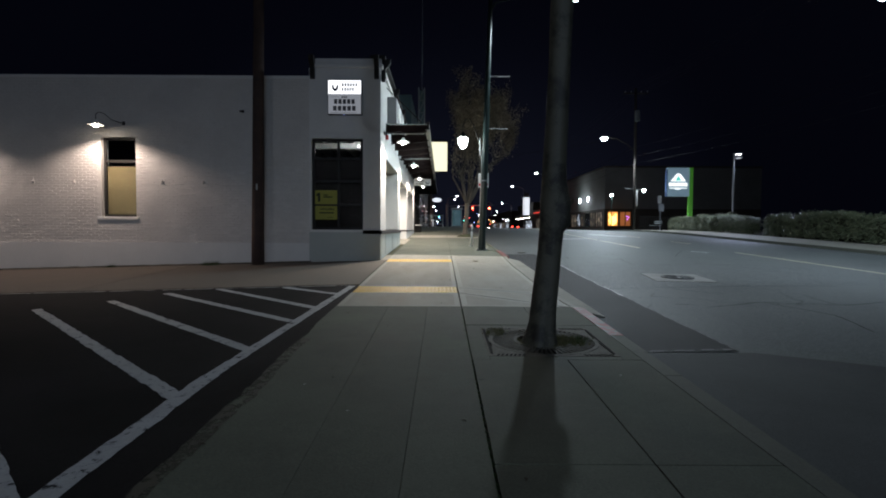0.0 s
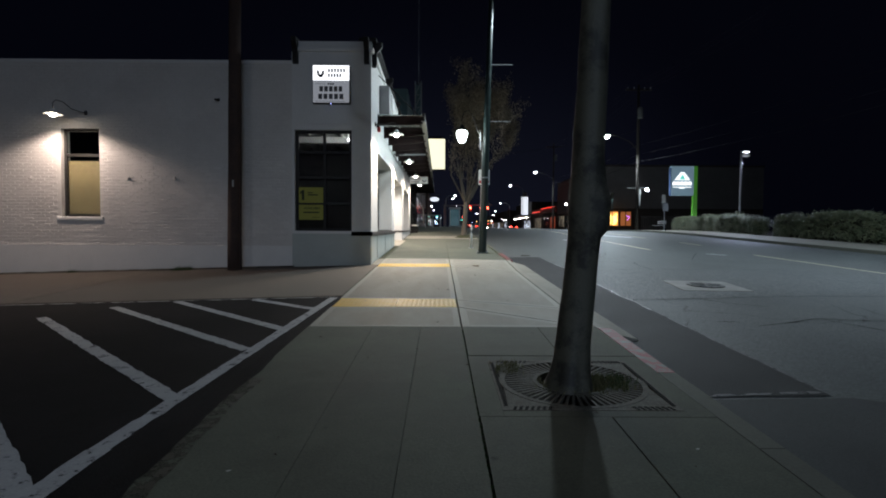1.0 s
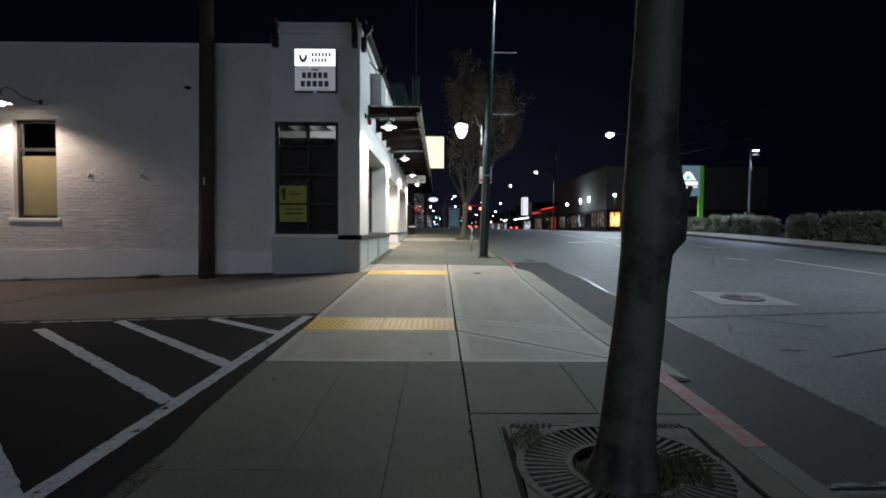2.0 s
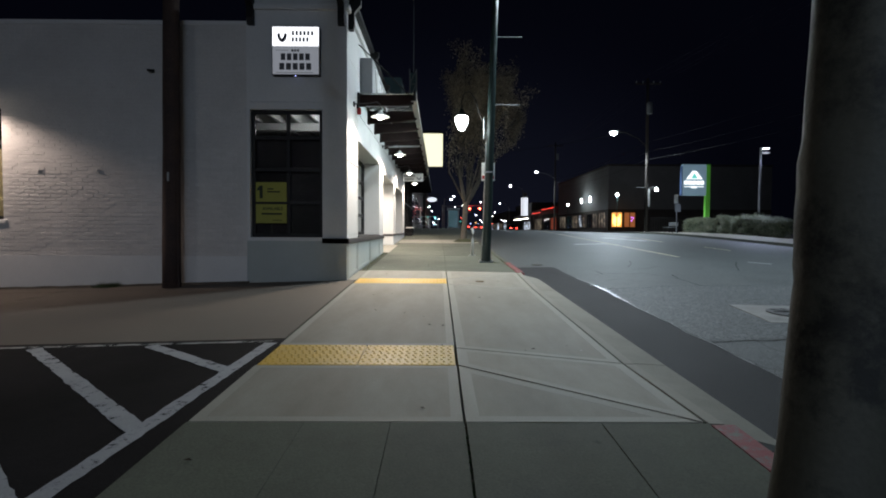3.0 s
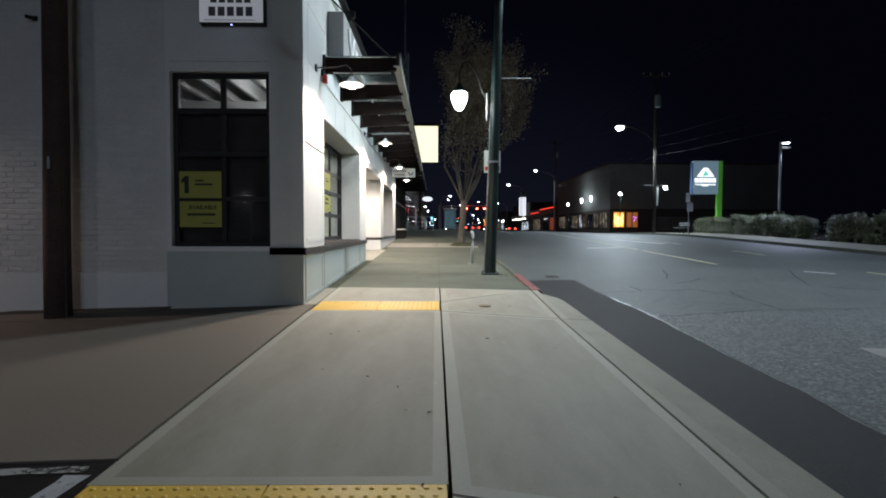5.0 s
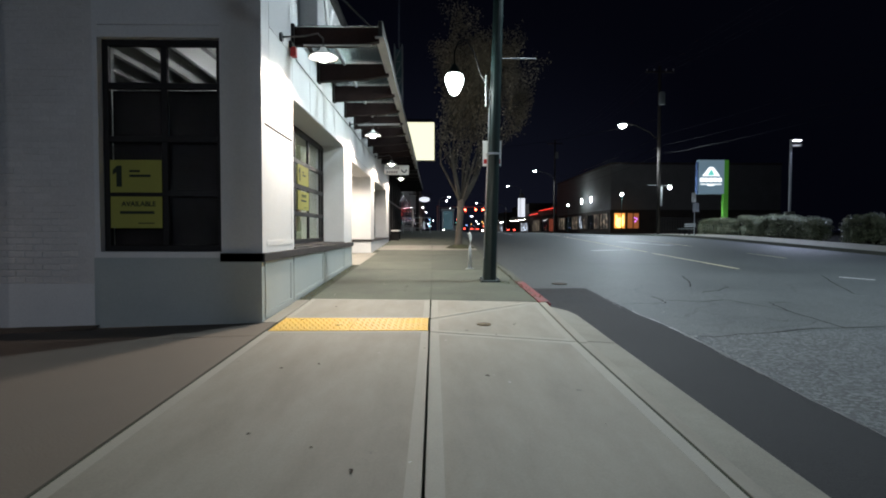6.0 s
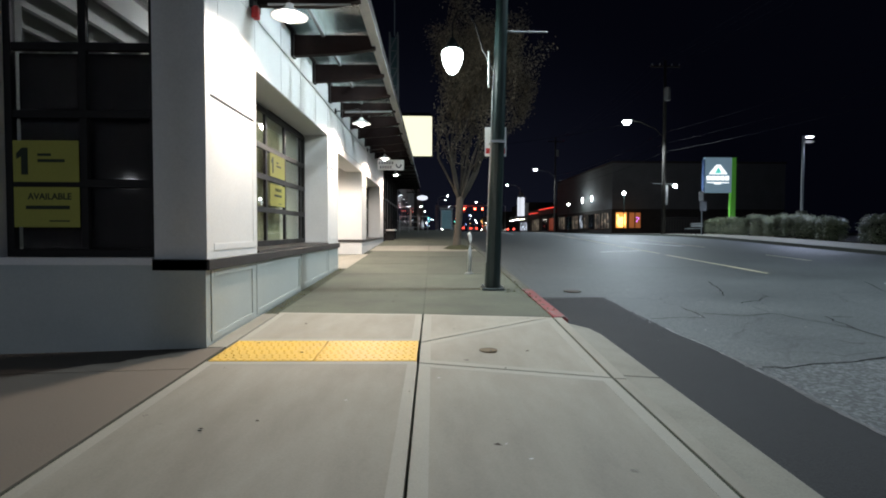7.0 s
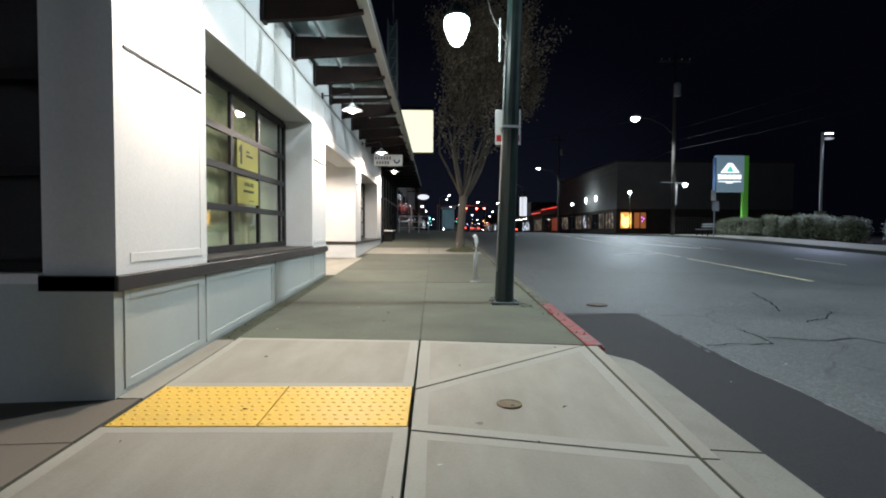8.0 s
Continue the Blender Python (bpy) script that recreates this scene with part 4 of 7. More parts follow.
pl = thing("ceiling_lamp", "small round ceiling lamp glowing inside the shop", "lamp")
bm = bmesh.new()
lathe(bm, (-2.1, 18.6, 3.72), [(0.0, 0.0), (0.04, 0.008), (0.05, 0.018), (0.03, 0.035), (0.015, 0.3)], 18)
part("lens", bm, glow("dim_room_lens", (1.0, 0.97, 0.9), 0.6), pl, smooth=True)
lamp("room_light", (-2.1, 18.6, 3.69), 22, (0.95, 0.95, 1.0), 0.03)

# posters
POSTER = mat("yellow_poster_paper", (0.33, 0.32, 0.062), 0.75, spread=0.06, big=3, small=40, bump=0.05)
INK = mat("dark_green_ink", (0.02, 0.03, 0.015), 0.8, spread=0.1)


def letters(text, size, material, parent, m, name="lettering", extrude=0.001):
    cu = bpy.data.curves.new(name, "FONT")
    cu.body, cu.size, cu.extrude, cu.offset = text, size, extrude, size * 0.02
    cu.align_x, cu.align_y = "CENTER", "CENTER"
    tmp = new(name, cu)
    me = bpy.data.meshes.new_from_object(tmp.evaluated_get(bpy.context.evaluated_depsgraph_get()))
    bpy.data.objects.remove(tmp)
    me.materials.append(material)
    ob = new(name, me)
    ob.parent = parent
    ob.matrix_local = m
    return ob


def poster(label, place, turn, w, h, first):
    """A yellow notice: a figure and bars, or a word over bars. Faces local -y."""
    p = thing("poster", label, "poster", "yellow notices in the windows", at=(0, 0, 0))
    p.matrix_world = pose(*place, 0, 0, turn)
    part("sheet", one((-w / 2, 0, -h / 2), (w / 2, 0.004, h / 2)), POSTER, p)
    bars = [(-0.08, 0.05, 0.13, 0.025), (-0.08, -0.01, 0.26, 0.03)] if first else [(-0.20, -0.02, 0.42, 0.035), (0.02, -0.14, 0.2, 0.012)]
    if first:
        bm = bmesh.new()
        x = -w * 0.33
        pts = [(x - 0.03, -0.13), (x + 0.035, -0.13), (x + 0.035, 0.13), (x - 0.02, 0.13), (x - 0.075, 0.075), (x - 0.075, 0.02), (x - 0.03, 0.045)]
        a, b = [bm.verts.new((u, -0.003, v)) for u, v in pts], [bm.verts.new((u, -0.0005, v)) for u, v in pts]
        bm.faces.new(a)
        bm.faces.new(b[::-1])
        for k in range(7):
            bm.faces.new((a[k], a[(k + 1) % 7], b[(k + 1) % 7], b[k]))
        part("figure_one", bm, INK, p, "bold figure one")
    else:
        letters("AVAILABLE", h * 0.22, INK, p, pose(0.03, -0.003, h * 0.26, 90, 0, 0))
    for x, z, bw, bh in bars:
        part("print_bar", one((x, -0.003, z), (x + bw, -0.001, z + bh)), INK, p)
    return p


poster("yellow notice with a large figure one", (-2.60, SY + 0.08, 1.80), 0, 0.63, 0.40, True)
poster("yellow notice reading available above a line of print", (-2.60, SY + 0.08, 1.355), 0, 0.63, 0.39, False)
poster("yellow notice with a large figure one", (IN + 0.012, 19.69, 2.21), 90, 0.85, 0.38, True)
poster("yellow notice reading available above a line of print", (IN + 0.012, 19.69, 1.72), 90, 0.85, 0.36, False)

# wall sign on the corner
sign = thing("wall_sign", "square wall sign, lit white top over grey lower half", "sign")
part("cabinet", one((-2.50, SY - 0.14, 4.12), (-1.55, SY - 0.002, 5.08), 0.008), BLACK, sign)
part("lit_panel", one((-2.485, SY - 0.148, 4.69), (-1.565, SY - 0.138, 5.068)), glow("sign_white_light", (0.93, 0.95, 1.0), 1.6), sign, "glowing white upper panel")
# the grey half also gets a faint glow to lift its brightness
part("lower_panel", one((-2.485, SY - 0.148, 4.135), (-1.565, SY - 0.138, 4.682)), mat("sign_grey_panel", (0.5, 0.5, 0.5), 0.5, spread=0.05, emit=(0.80, 0.84, 0.95), power=0.22), sign, "grey lower panel with a faint added glow")
NAVY = mat("sign_dark_blue", (0.02, 0.025, 0.05), 0.6, spread=0.1)
SIGNGREY = mat("sign_dark_grey", (0.13, 0.13, 0.14), 0.6, spread=0.1)
bm = bmesh.new()
tube(bm, [(-2.29 + 0.068 * math.cos(a), SY - 0.15, 4.93 + 0.135 * math.sin(a)) for a in [math.pi + math.pi * k / 10 for k in range(11)]], [0.03 - 0.012 * abs(5 - k) / 5 + 0.01 for k in range(11)], 6)
part("emblem", bm, NAVY, sign, "dark shield emblem")
for n, x, z, w, h in ((6, -2.10, 4.90, 0.46, 0.085), (5, -2.10, 4.775, 0.36, 0.085)):
    for k in range(n):
        part("print_bar", one((x + w * k / n, SY - 0.152, z), (x + w * (k + 0.62) / n, SY - 0.149, z + h)), mat("sign_pale_grey", (0.35, 0.36, 0.38), 0.6) if k == 0 and n == 6 else bpy.data.materials["sign_pale_grey"], sign)
for n, x, z, w, h in ((3, -2.11, 4.575, 0.17, 0.055), (5, -2.32, 4.395, 0.61, 0.165), (5, -2.35, 4.205, 0.67, 0.165), (1, -2.42, 4.16, 1.2, 0.010), (1, -2.42, 4.60, 0.4, 0.010)):
    for k in range(n):
        part("print_bar", one((x + w * k / n, SY - 0.152, z + 0.1 * h), (x + w * (k + (0.74 if n > 1 else 0.62)) / n, SY - 0.149, z + 0.9 * h)), SIGNGREY, sign)
bm = one((-2.05, SY - 0.11, 4.115), (-2.03, SY - 0.08, 4.135))
part("blue_led", bm, glow("blue_led", (0.35, 0.4, 1.0), 4), sign)

# sign cabinet above the canopy
cab = thing("sign_cabinet", "grey sign cabinet with pale emblem above the canopy", "sign")
part("cabinet", one((SX + 0.005, 17.55, 4.27), (SX + 0.30, 20.9, 5.1), 0.012), mat("cabinet_grey", (0.33, 0.33, 0.33), 0.5, spread=0.06), cab)
bm = bmesh.new()
tube(bm, [(SX + 0.305, 18.0, 4.95), (SX + 0.305, 18.3, 4.42), (SX + 0.305, 18.6, 4.95)], 0.05, 6)
part("emblem", bm, ENAMEL, cab)
for y in (19.0, 19.5, 20.0, 20.4):
    part("emblem", one((SX + 0.301, y, 4.5), (SX + 0.307, y + 0.3, 4.9)), ENAMEL, cab)

# ---- canopy: timber beams, steel edge, glass roof ----
canopy = thing("canopy", "dark timber beam canopy with glass roof over the pavement", "canopy")
CX1 = 0.26
beams = [17.12] + [18.84 + 1.455 * i for i in range(11)]
for i, y in enumerate(beams):
    bm = bmesh.new()
    v = [bm.verts.new((x, yy, z)) for yy in (y, y + 0.11) for x, z in ((SX + 0.01, 3.81 if i else 3.87), (CX1 - 0.45, 3.86), (CX1, 3.93), (CX1, 4.13), (SX + 0.01, 4.13))]
    bm.faces.new(v[:5])
    bm.faces.new(v[5:][::-1])
    for k in range(5):
        bm.faces.new((v[k], v[(k + 1) % 5], v[5 + (k + 1) % 5], v[5 + k]))
    part("beam", bm, TIMBER, canopy, "dark stained timber beam")
    part("beam_seat", one((SX + 0.005, y - 0.03, 3.80), (SX + 0.05, y + 0.14, 4.17)), BLACK, canopy)
part("edge_beam", one((CX1, 17.05, 3.98), (CX1 + 0.06, 33.6, 4.20), 0.006), BLACK, canopy, "dark steel edge channel")
part("edge_flange", one((CX1 - 0.05, 17.05, 3.965), (CX1 + 0.08, 33.6, 3.979)), STEEL, canopy)
part("ledger", one((SX + 0.006, 17.3, 4.155), (SX + 0.07, 33.6, 4.20)), BLACK, canopy)
FROST = glass("canopy_glass", (0.72, 0.85, 0.82), 0.15)
for y0, y1 in zip(beams, beams[1:]):
    p = part("roof_pane", one((SX + 0.075, y0 + 0.06, 4.165), (CX1 - 0.01, y1 + 0.05, 4.177)), FROST, canopy, "greenish glass roof pane")
    p.visible_shadow = False
    part("purlin", one((-0.55, y0 + 0.112, 4.10), (-0.51, y1 - 0.002, 4.16)), STEEL, canopy)
for y in (17.25, 22.9, 28.5):
    bm = bmesh.new()
    tube(bm, [(CX1 - 0.1, y, 4.15), (SX + 0.02, y, 5.3)], 0.014, 8)
    part("tie_rod", bm, BLACK, canopy)
bm = bmesh.new()
tube(bm, [(SX + 0.2, 17.05, 3.84), (CX1 - 0.1, 17.05, 3.845)], 0.014, 8)
part("conduit", bm, STEEL, canopy)
bm = bmesh.new()
tube(bm, [(SX + 0.2, 22.62, 3.78), (CX1 - 0.05, 22.62, 3.80)], 0.018, 6)
tube(bm, [(SX + 0.2, 22.75, 3.82), (CX1 - 0.05, 22.75, 3.84)], 0.018, 6)
part("conduit", bm, STEEL, canopy)


def shade_lamp(name, label, place, group, bulb, arm):
    """A dish-shaped barn lamp with its arm; place is the dish's centre."""
    t = thing(name, label, "lamp", group)
    x, y, z = place
    bm = bmesh.new()
    lathe(bm, place, [(0.035, 0.13), (0.05, 0.09), (0.09, 0.06), (0.20, 0.0), (0.205, -0.012), (0.195, -0.008), (0.085, 0.045), (0.03, 0.05)], 24)
    part("shade", bm, ENAMEL, t, "white enamel dish shade", True)
    bm = bmesh.new()
    lathe(bm, place, [(0.0, -0.07), (0.05, -0.055), (0.08, -0.01), (0.06, 0.03), (0.0, 0.04)], 16)
    part("bulb", bm, bulb, t, "glowing bulb", True)
    bm = bmesh.new()
    tube(bm, arm, 0.012, 8)
    part("arm", bm, DARKENAMEL, t)
    bm = bmesh.new()
    q = Vector(arm[-1])
    d = (q - Vector(arm[-2])).normalized()
    rod(bm, q, q + d * 0.03, 0.06, seg=14)
    part("mount", bm, DARKENAMEL, t, "round dark mounting plate")
    return t


for y in (16.55, 22.5, 28.2, 33.4):
    shade_lamp("canopy_lamp", "white enamel dish lamp lit under the canopy", (-0.44, y, 3.51), "lamps under the canopy", BULB,
               [(-0.44, y, 3.62), (-0.44, y, 3.76), (-0.52, y, 3.83), (-0.7, y, 3.79), (SX + 0.035, y, 3.78)])
for x in (-8.72, -13.4):
    shade_lamp("gooseneck_lamp", "gooseneck wall lamp with lit white dish shade", (x, 15.08, 3.70), "wall lamps on the brick side", WARMBULB,
               [(x, 15.08, 3.82), (x, 15.08, 3.98), (x + 0.05, 15.13, 4.05), (x + 0.14, 15.24, 4.03), (x + 0.22, 15.40, 3.90), (x + 0.33, 15.60, 3.86), (x + 0.38, SY - 0.03, 3.86)])
alarm = thing("fire_alarm", "red fire alarm horn on a black bracket", "alarm")
part("horn", one((SX + 0.02, 16.98, 3.66), (SX + 0.10, 17.08, 3.80), 0.01), REDSIGNAL, alarm)
part("mount", one((SX + 0.004, 16.97, 3.78), (SX + 0.05, 17.09, 3.88), 0.006), BLACK, alarm)

# hanging sign under the canopy
hs = thing("hanging_sign", "white hanging sign with dark print and shield", "sign")
part("board", one((-0.80, 29.4, 3.26), (0.12, 29.45, 3.62), 0.006), mat("sign_white_board", (0.7, 0.7, 0.68), 0.5, spread=0.05), hs)
for n, x, z, w, h in ((6, -0.76, 3.46, 0.54, 0.10), (5, -0.72, 3.31, 0.44, 0.10)):
    for k in range(n):
        part("print_bar", one((x + w * k / n, 29.392, z), (x + w * (k + 0.6) / n, 29.398, z + h)), SIGNGREY, hs)
bm = bmesh.new()
tube(bm, [(-0.06 + 0.085 * math.cos(a), 29.39, 3.46 + 0.11 * math.sin(a)) for a in [math.pi + math.pi * k / 8 for k in range(9)]], 0.025, 6)
part("emblem", bm, NAVY, hs)
for x in (-0.7, 0.02):
    bm = bmesh.new()
    rod(bm, (x, 29.42, 3.62), (x, 29.42, 3.88), 0.008, seg=6)
    part("hanger", bm, BLACK, hs)

# star-shaped wall anchors
for x in (-12.1, -10.93, -9.77, -7.25, -6.07):
    bm = bmesh.new()
    c = bm.verts.new((x, SY - 0.05, 2.2))
    pts = []
    for k in range(10):
        r = 0.075 if k % 2 == 0 else 0.035
        pts.append(bm.verts.new((x + r * math.sin(k * 0.6283), SY - 0.012, 2.2 + r * math.cos(k * 0.6283))))
    for k in range(10):
        bm.faces.new((c, pts[k], pts[(k + 1) % 10]))
    bm.faces.new(pts)
    tagged(part("wall_anchor", bm, BRICKPAINT), "star-shaped painted iron wall anchor plate", "wall anchor", "anchors on the brick wall")

wc = thing("wall_camera", "small black camera high on the brick wall", "camera")
part("mount", one((-4.97, SY - 0.03, 4.18), (-4.90, SY - 0.012, 4.25), 0.004), BLACK, wc)
bm = bmesh.new()
rod(bm, (-4.935, SY - 0.03, 4.21), (-4.96, SY - 0.16, 4.19), 0.028, seg=10)
part("body", bm, BLACK, wc)

# ---- pavement furniture and trees ----
# timber utility pole by the brick wall
up = thing("utility_pole", "weathered brown timber utility pole by the wall", "pole")
bm = bmesh.new()
pts, rs = [], []
for k in range(15):
    z = -0.25 + k * 0.95
    pts.append((-4.40 + 0.011 * z + 0.012 * noise.noise((z, 0, 7)), 15.28, z))
    rs.append(0.172 - 0.0042 * k)
tube(bm, pts, rs, 18)
part("shaft", bm, POLEWOOD, up, smooth=True)
part("tag", one((-4.37, 15.08, 1.95), (-4.33, 15.10, 2.12), 0.003), STEEL, up, "small metal tag")
bm = bmesh.new()
tube(bm, [(-4.24, 15.22, -0.15), (-4.23, 15.22, 2.3)], 0.02, 8)
part("conduit", bm, POLEWOOD, up)

# tall dark green street pole with teardrop globe and long luminaire arm
PXY = (2.17, 19.62)
zb = rise(PXY[1])


def lean(z):
    """The pole's axis, which leans a little to the street."""
    return PXY[0] + 0.028 * (z - zb)


sp = thing("street_lamp", "tall dark green street lamp with lit teardrop globe", "street lamp")
bm = bmesh.new()
tube(bm, [(lean(zb + h), PXY[1], zb + h) for h in (0.0, 1.0, 3.0, 5.0, 8.0, 9.2)], [0.135, 0.128, 0.115, 0.10, 0.085, 0.07], 14)
part("shaft", bm, GREENPOLE, sp)
part("base_plate", one((PXY[0] - 0.19, PXY[1] - 0.19, zb - 0.02), (PXY[0] + 0.19, PXY[1] + 0.19, zb + 0.03), 0.008), GREENPOLE, sp)
for dx in (-0.15, 0.15):
    for dy in (-0.15, 0.15):
        bm = bmesh.new()
        rod(bm, (PXY[0] + dx, PXY[1] + dy, zb + 0.03), (PXY[0] + dx, PXY[1] + dy, zb + 0.075), 0.018, seg=6)
        part("bolt", bm, STEEL, sp)
bm = bmesh.new()
tube(bm, [(lean(3.75) - 0.05, 19.62, 3.75), (1.98, 19.62, 4.2), (1.86, 19.62, 4.6), (1.70, 19.62, 4.85), (1.55, 19.62, 4.82), (1.47, 19.62, 4.62), (1.47, 19.62, 4.4)], 0.016, 8)
part("globe_arm", bm, BLACK, sp)
bm = bmesh.new()
lathe(bm, (1.47, 19.62, 4.185), [(0.03, 0.2), (0.06, 0.15), (0.10, 0.08), (0.165, 0.0), (0.0, 0.0)], 20)
part("globe_cap", bm, GREENPOLE, sp, smooth=True)
bm = bmesh.new()
lathe(bm, (1.47, 19.62, 3.78), [(0.0, 0.0), (0.05, 0.006), (0.09, 0.04), (0.135, 0.13), (0.172, 0.24), (0.182, 0.31), (0.172, 0.37), (0.14, 0.402), (0.0, 0.403)], 24)
globe = part("globe", bm, glow("lit_globe", (0.90, 1.0, 1.0), 14), sp, "glowing white teardrop globe", True)
globe.visible_shadow = False
bm = bmesh.new()
tube(bm, [(lean(8.6), 19.62, 8.6), (2.6, 19.66, 8.95), (3.4, 19.7, 9.15), (4.6, 19.7, 9.2), (5.0, 19.7, 9.2)], 0.035, 8)
part("luminaire_arm", bm, GREENPOLE, sp)
bm = bmesh.new()
box(bm, (4.95, 19.58, 9.08), (5.6, 19.82, 9.22), 0.04)
part("luminaire", bm, STEEL, sp)
part("luminaire_lens", one((5.1, 19.62, 9.055), (5.5, 19.78, 9.078)), COOLBULB, sp, "glowing cool white lens")
for z in (zb + 4.35, zb + 6.2):
    bm = bmesh.new()
    rod(bm, (lean(z) + 0.07, PXY[1], z), (lean(z) + 0.78, PXY[1], z), 0.016, seg=8)
    part("banner_arm", bm, STEEL, sp)
bm = bmesh.new()
rod(bm, (lean(3.9) - 0.19, PXY[1] - 0.05, 3.55), (lean(3.9) - 0.19, PXY[1] - 0.05, 4.15), 0.02, seg=8)
rod(bm, (lean(3.7) - 0.19, PXY[1] - 0.05, 3.72), (lean(3.7) - 0.02, PXY[1] - 0.02, 3.72), 0.014, seg=6)
part("conduit", bm, STEEL, sp)
bm = bmesh.new()
tube(bm, [(lean(0.6) - 0.125, PXY[1] - 0.06, 0.6), (lean(3.8) - 0.115, PXY[1] - 0.06, 3.8)], 0.012, 6)
part("cable", bm, STEEL, sp)
ps = thing("parking_sign", "small white parking sign with red print on the pole", "sign")
part("panel", one((PXY[0] - 0.13, PXY[1] + 0.13, 2.42), (PXY[0] + 0.24, PXY[1] + 0.136, 2.92), 0.002), ENAMEL, ps)
part("print_bar", one((PXY[0] - 0.11, PXY[1] + 0.127, 2.47), (PXY[0] + 0.22, PXY[1] + 0.129, 2.56)), REDSIGNAL, ps)
part("strap", one((PXY[0] - 0.06, PXY[1] - 0.128, 2.62), (PXY[0] + 0.19, PXY[1] + 0.128, 2.66)), STEEL, ps)

# bent steel post
post = thing("steel_post", "bent pale steel post standing on the pavement", "post")
zp = rise(21.9)
bm = bmesh.new()
tube(bm, [(1.93, 21.9, zp - 0.02), (1.94, 21.9, zp + 0.5), (1.95, 21.9, zp + 0.74), (1.935, 21.9, zp + 0.83), (1.90, 21.9, zp + 0.87)], 0.038, 12)
part("shaft", bm, mat("pale_post_paint", (0.62, 0.63, 0.62), 0.5, 0.1, spread=0.12, big=8), post, smooth=True)
bm = bmesh.new()
lathe(bm, (1.93, 21.9, zp), [(0.10, 0.0), (0.10, 0.012), (0.05, 0.03), (0.04, 0.03)], 16)
part("foot", bm, STEEL, post)


def limbs(bm, p, d, r, length, depth, rng, tips, seg=7, steer=None):
    """A branch that bends and forks."""
    pts, rs = [Vector(p)], [r]
    n = 4
    for k in range(n):
        d = (d + Vector((rng.uniform(-1, 1), rng.uniform(-1, 1), rng.uniform(-0.3, 0.9))) * 0.16).normalized()
        if steer:
            d = steer(pts[-1], d)
        pts.append(pts[-1] + d * length / n)
        rs.append(r * (1 - 0.42 * (k + 1) / n))
    tube(bm, pts, rs, seg)
    if depth <= 3:
        tips.extend(pts[1:])
    if depth == 0:
        return
    for k in range(rng.choice((2, 3, 3))):
        a = rng.uniform(0, 6.283)
        side = Vector((math.cos(a), math.sin(a), rng.uniform(-0.1, 0.5))).normalized()
        start = pts[-1] if k == 0 else pts[rng.choice((2, 3, 4))]
        limbs(bm, start, (d * 0.9 + side * rng.uniform(0.45, 0.85)).normalized(), rs[-1] * rng.uniform(0.75, 0.95), length * rng.uniform(0.62, 0.82), depth - 1, rng, tips, max(seg - 1, 4), steer)


def leaves(points, per, spread, size, material, name, parent, rng, label=""):
    verts, faces = [], []
    for p in points:
        for _ in range(per):
            c = p + Vector((rng.gauss(0, spread), rng.gauss(0, spread), rng.gauss(0, spread)))
            u = Vector((rng.uniform(-1, 1), rng.uniform(-1, 1), rng.uniform(-1, 1))).normalized()
            w = u.orthogonal().normalized()
            s = size * rng.uniform(0.6, 1.4)
            i = len(verts)
            verts += [c - u * s, c + w * s * 0.5, c + u * s, c - w * s * 0.5]
            faces.append((i, i + 1, i + 2, i + 3))
    me = bpy.data.meshes.new(name)
    me.from_pydata(verts, [], faces)
    me.materials.append(material)
    ob = new(name, me)
    if parent:
        ob.parent = parent
    if label:
        ob["label"] = label
    return ob


# near tree in its iron grate
zt = rise(6.1)
t1 = thing("street_tree", "street tree with mossy grey trunk in a grate", "tree", "street trees")
bm = bmesh.new()
prof = [(-0.1, 0.21), (0.0, 0.18), (0.12, 0.150), (0.35, 0.138), (0.8, 0.131), (1.2, 0.130), (1.28, 0.132), (1.38, 0.135), (1.48, 0.134), (1.62, 0.130), (1.85, 0.126), (2.4, 0.120), (3.0, 0.119), (3.6, 0.119), (4.3, 0.115)]
SEG = 28


def lean_x(h):
    return float(np.interp(h, (-0.2, 0.0, 0.6, 1.2, 2.5, 4.5), (1.80, 1.805, 1.865, 1.915, 1.965, 2.03)))


rings = []
for h, r in prof:
    cx, cy = lean_x(h), 6.12 + 0.01 * h
    ring = []
    for k in range(SEG):
        a = 6.28318 * k / SEG
        rr = r * (1 + 0.07 * noise.noise((math.cos(a) * 1.7, math.sin(a) * 1.7, h * 1.1)) + (0.10 * abs(math.sin(a * 2.5)) if h < 0.15 else 0))
        if 1.2 < h < 1.7:
            rr *= 1 + (0.5 if h < 1.55 else 0.25) * max(0, math.cos(a + 0.25)) ** 4
        ring.append(bm.verts.new((cx + rr * math.cos(a), cy + rr * math.sin(a), zt + h)))
    rings.append(ring)
for a, b in zip(rings, rings[1:]):
    for k in range(SEG):
        bm.faces.new((a[k], a[(k + 1) % SEG], b[(k + 1) % SEG], b[k]))
bmesh.ops.subdivide_edges(bm, edges=bm.edges[:], cuts=1, use_grid_fill=True)
for v in bm.verts:
    k = noise.noise(v.co * 14) * 0.007 + noise.noise(v.co * 5) * 0.008
    c = Vector((lean_x(v.co.z - zt), 6.12, v.co.z))
    v.co += (v.co - c).normalized() * k
part("trunk", bm, BARK, t1, smooth=True)
bm, tips, rng = bmesh.new(), [], random.Random(3)
for a in (0.4, 1.9, 3.3, 4.9):
    limbs(bm, (2.02, 6.16, zt + 4.15), Vector((math.cos(a) * 0.6, math.sin(a) * 0.6, 1)).normalized(), 0.07, 1.3, 2, rng, tips)
part("branches", bm, BRANCHBARK, t1)
bm = bmesh.new()
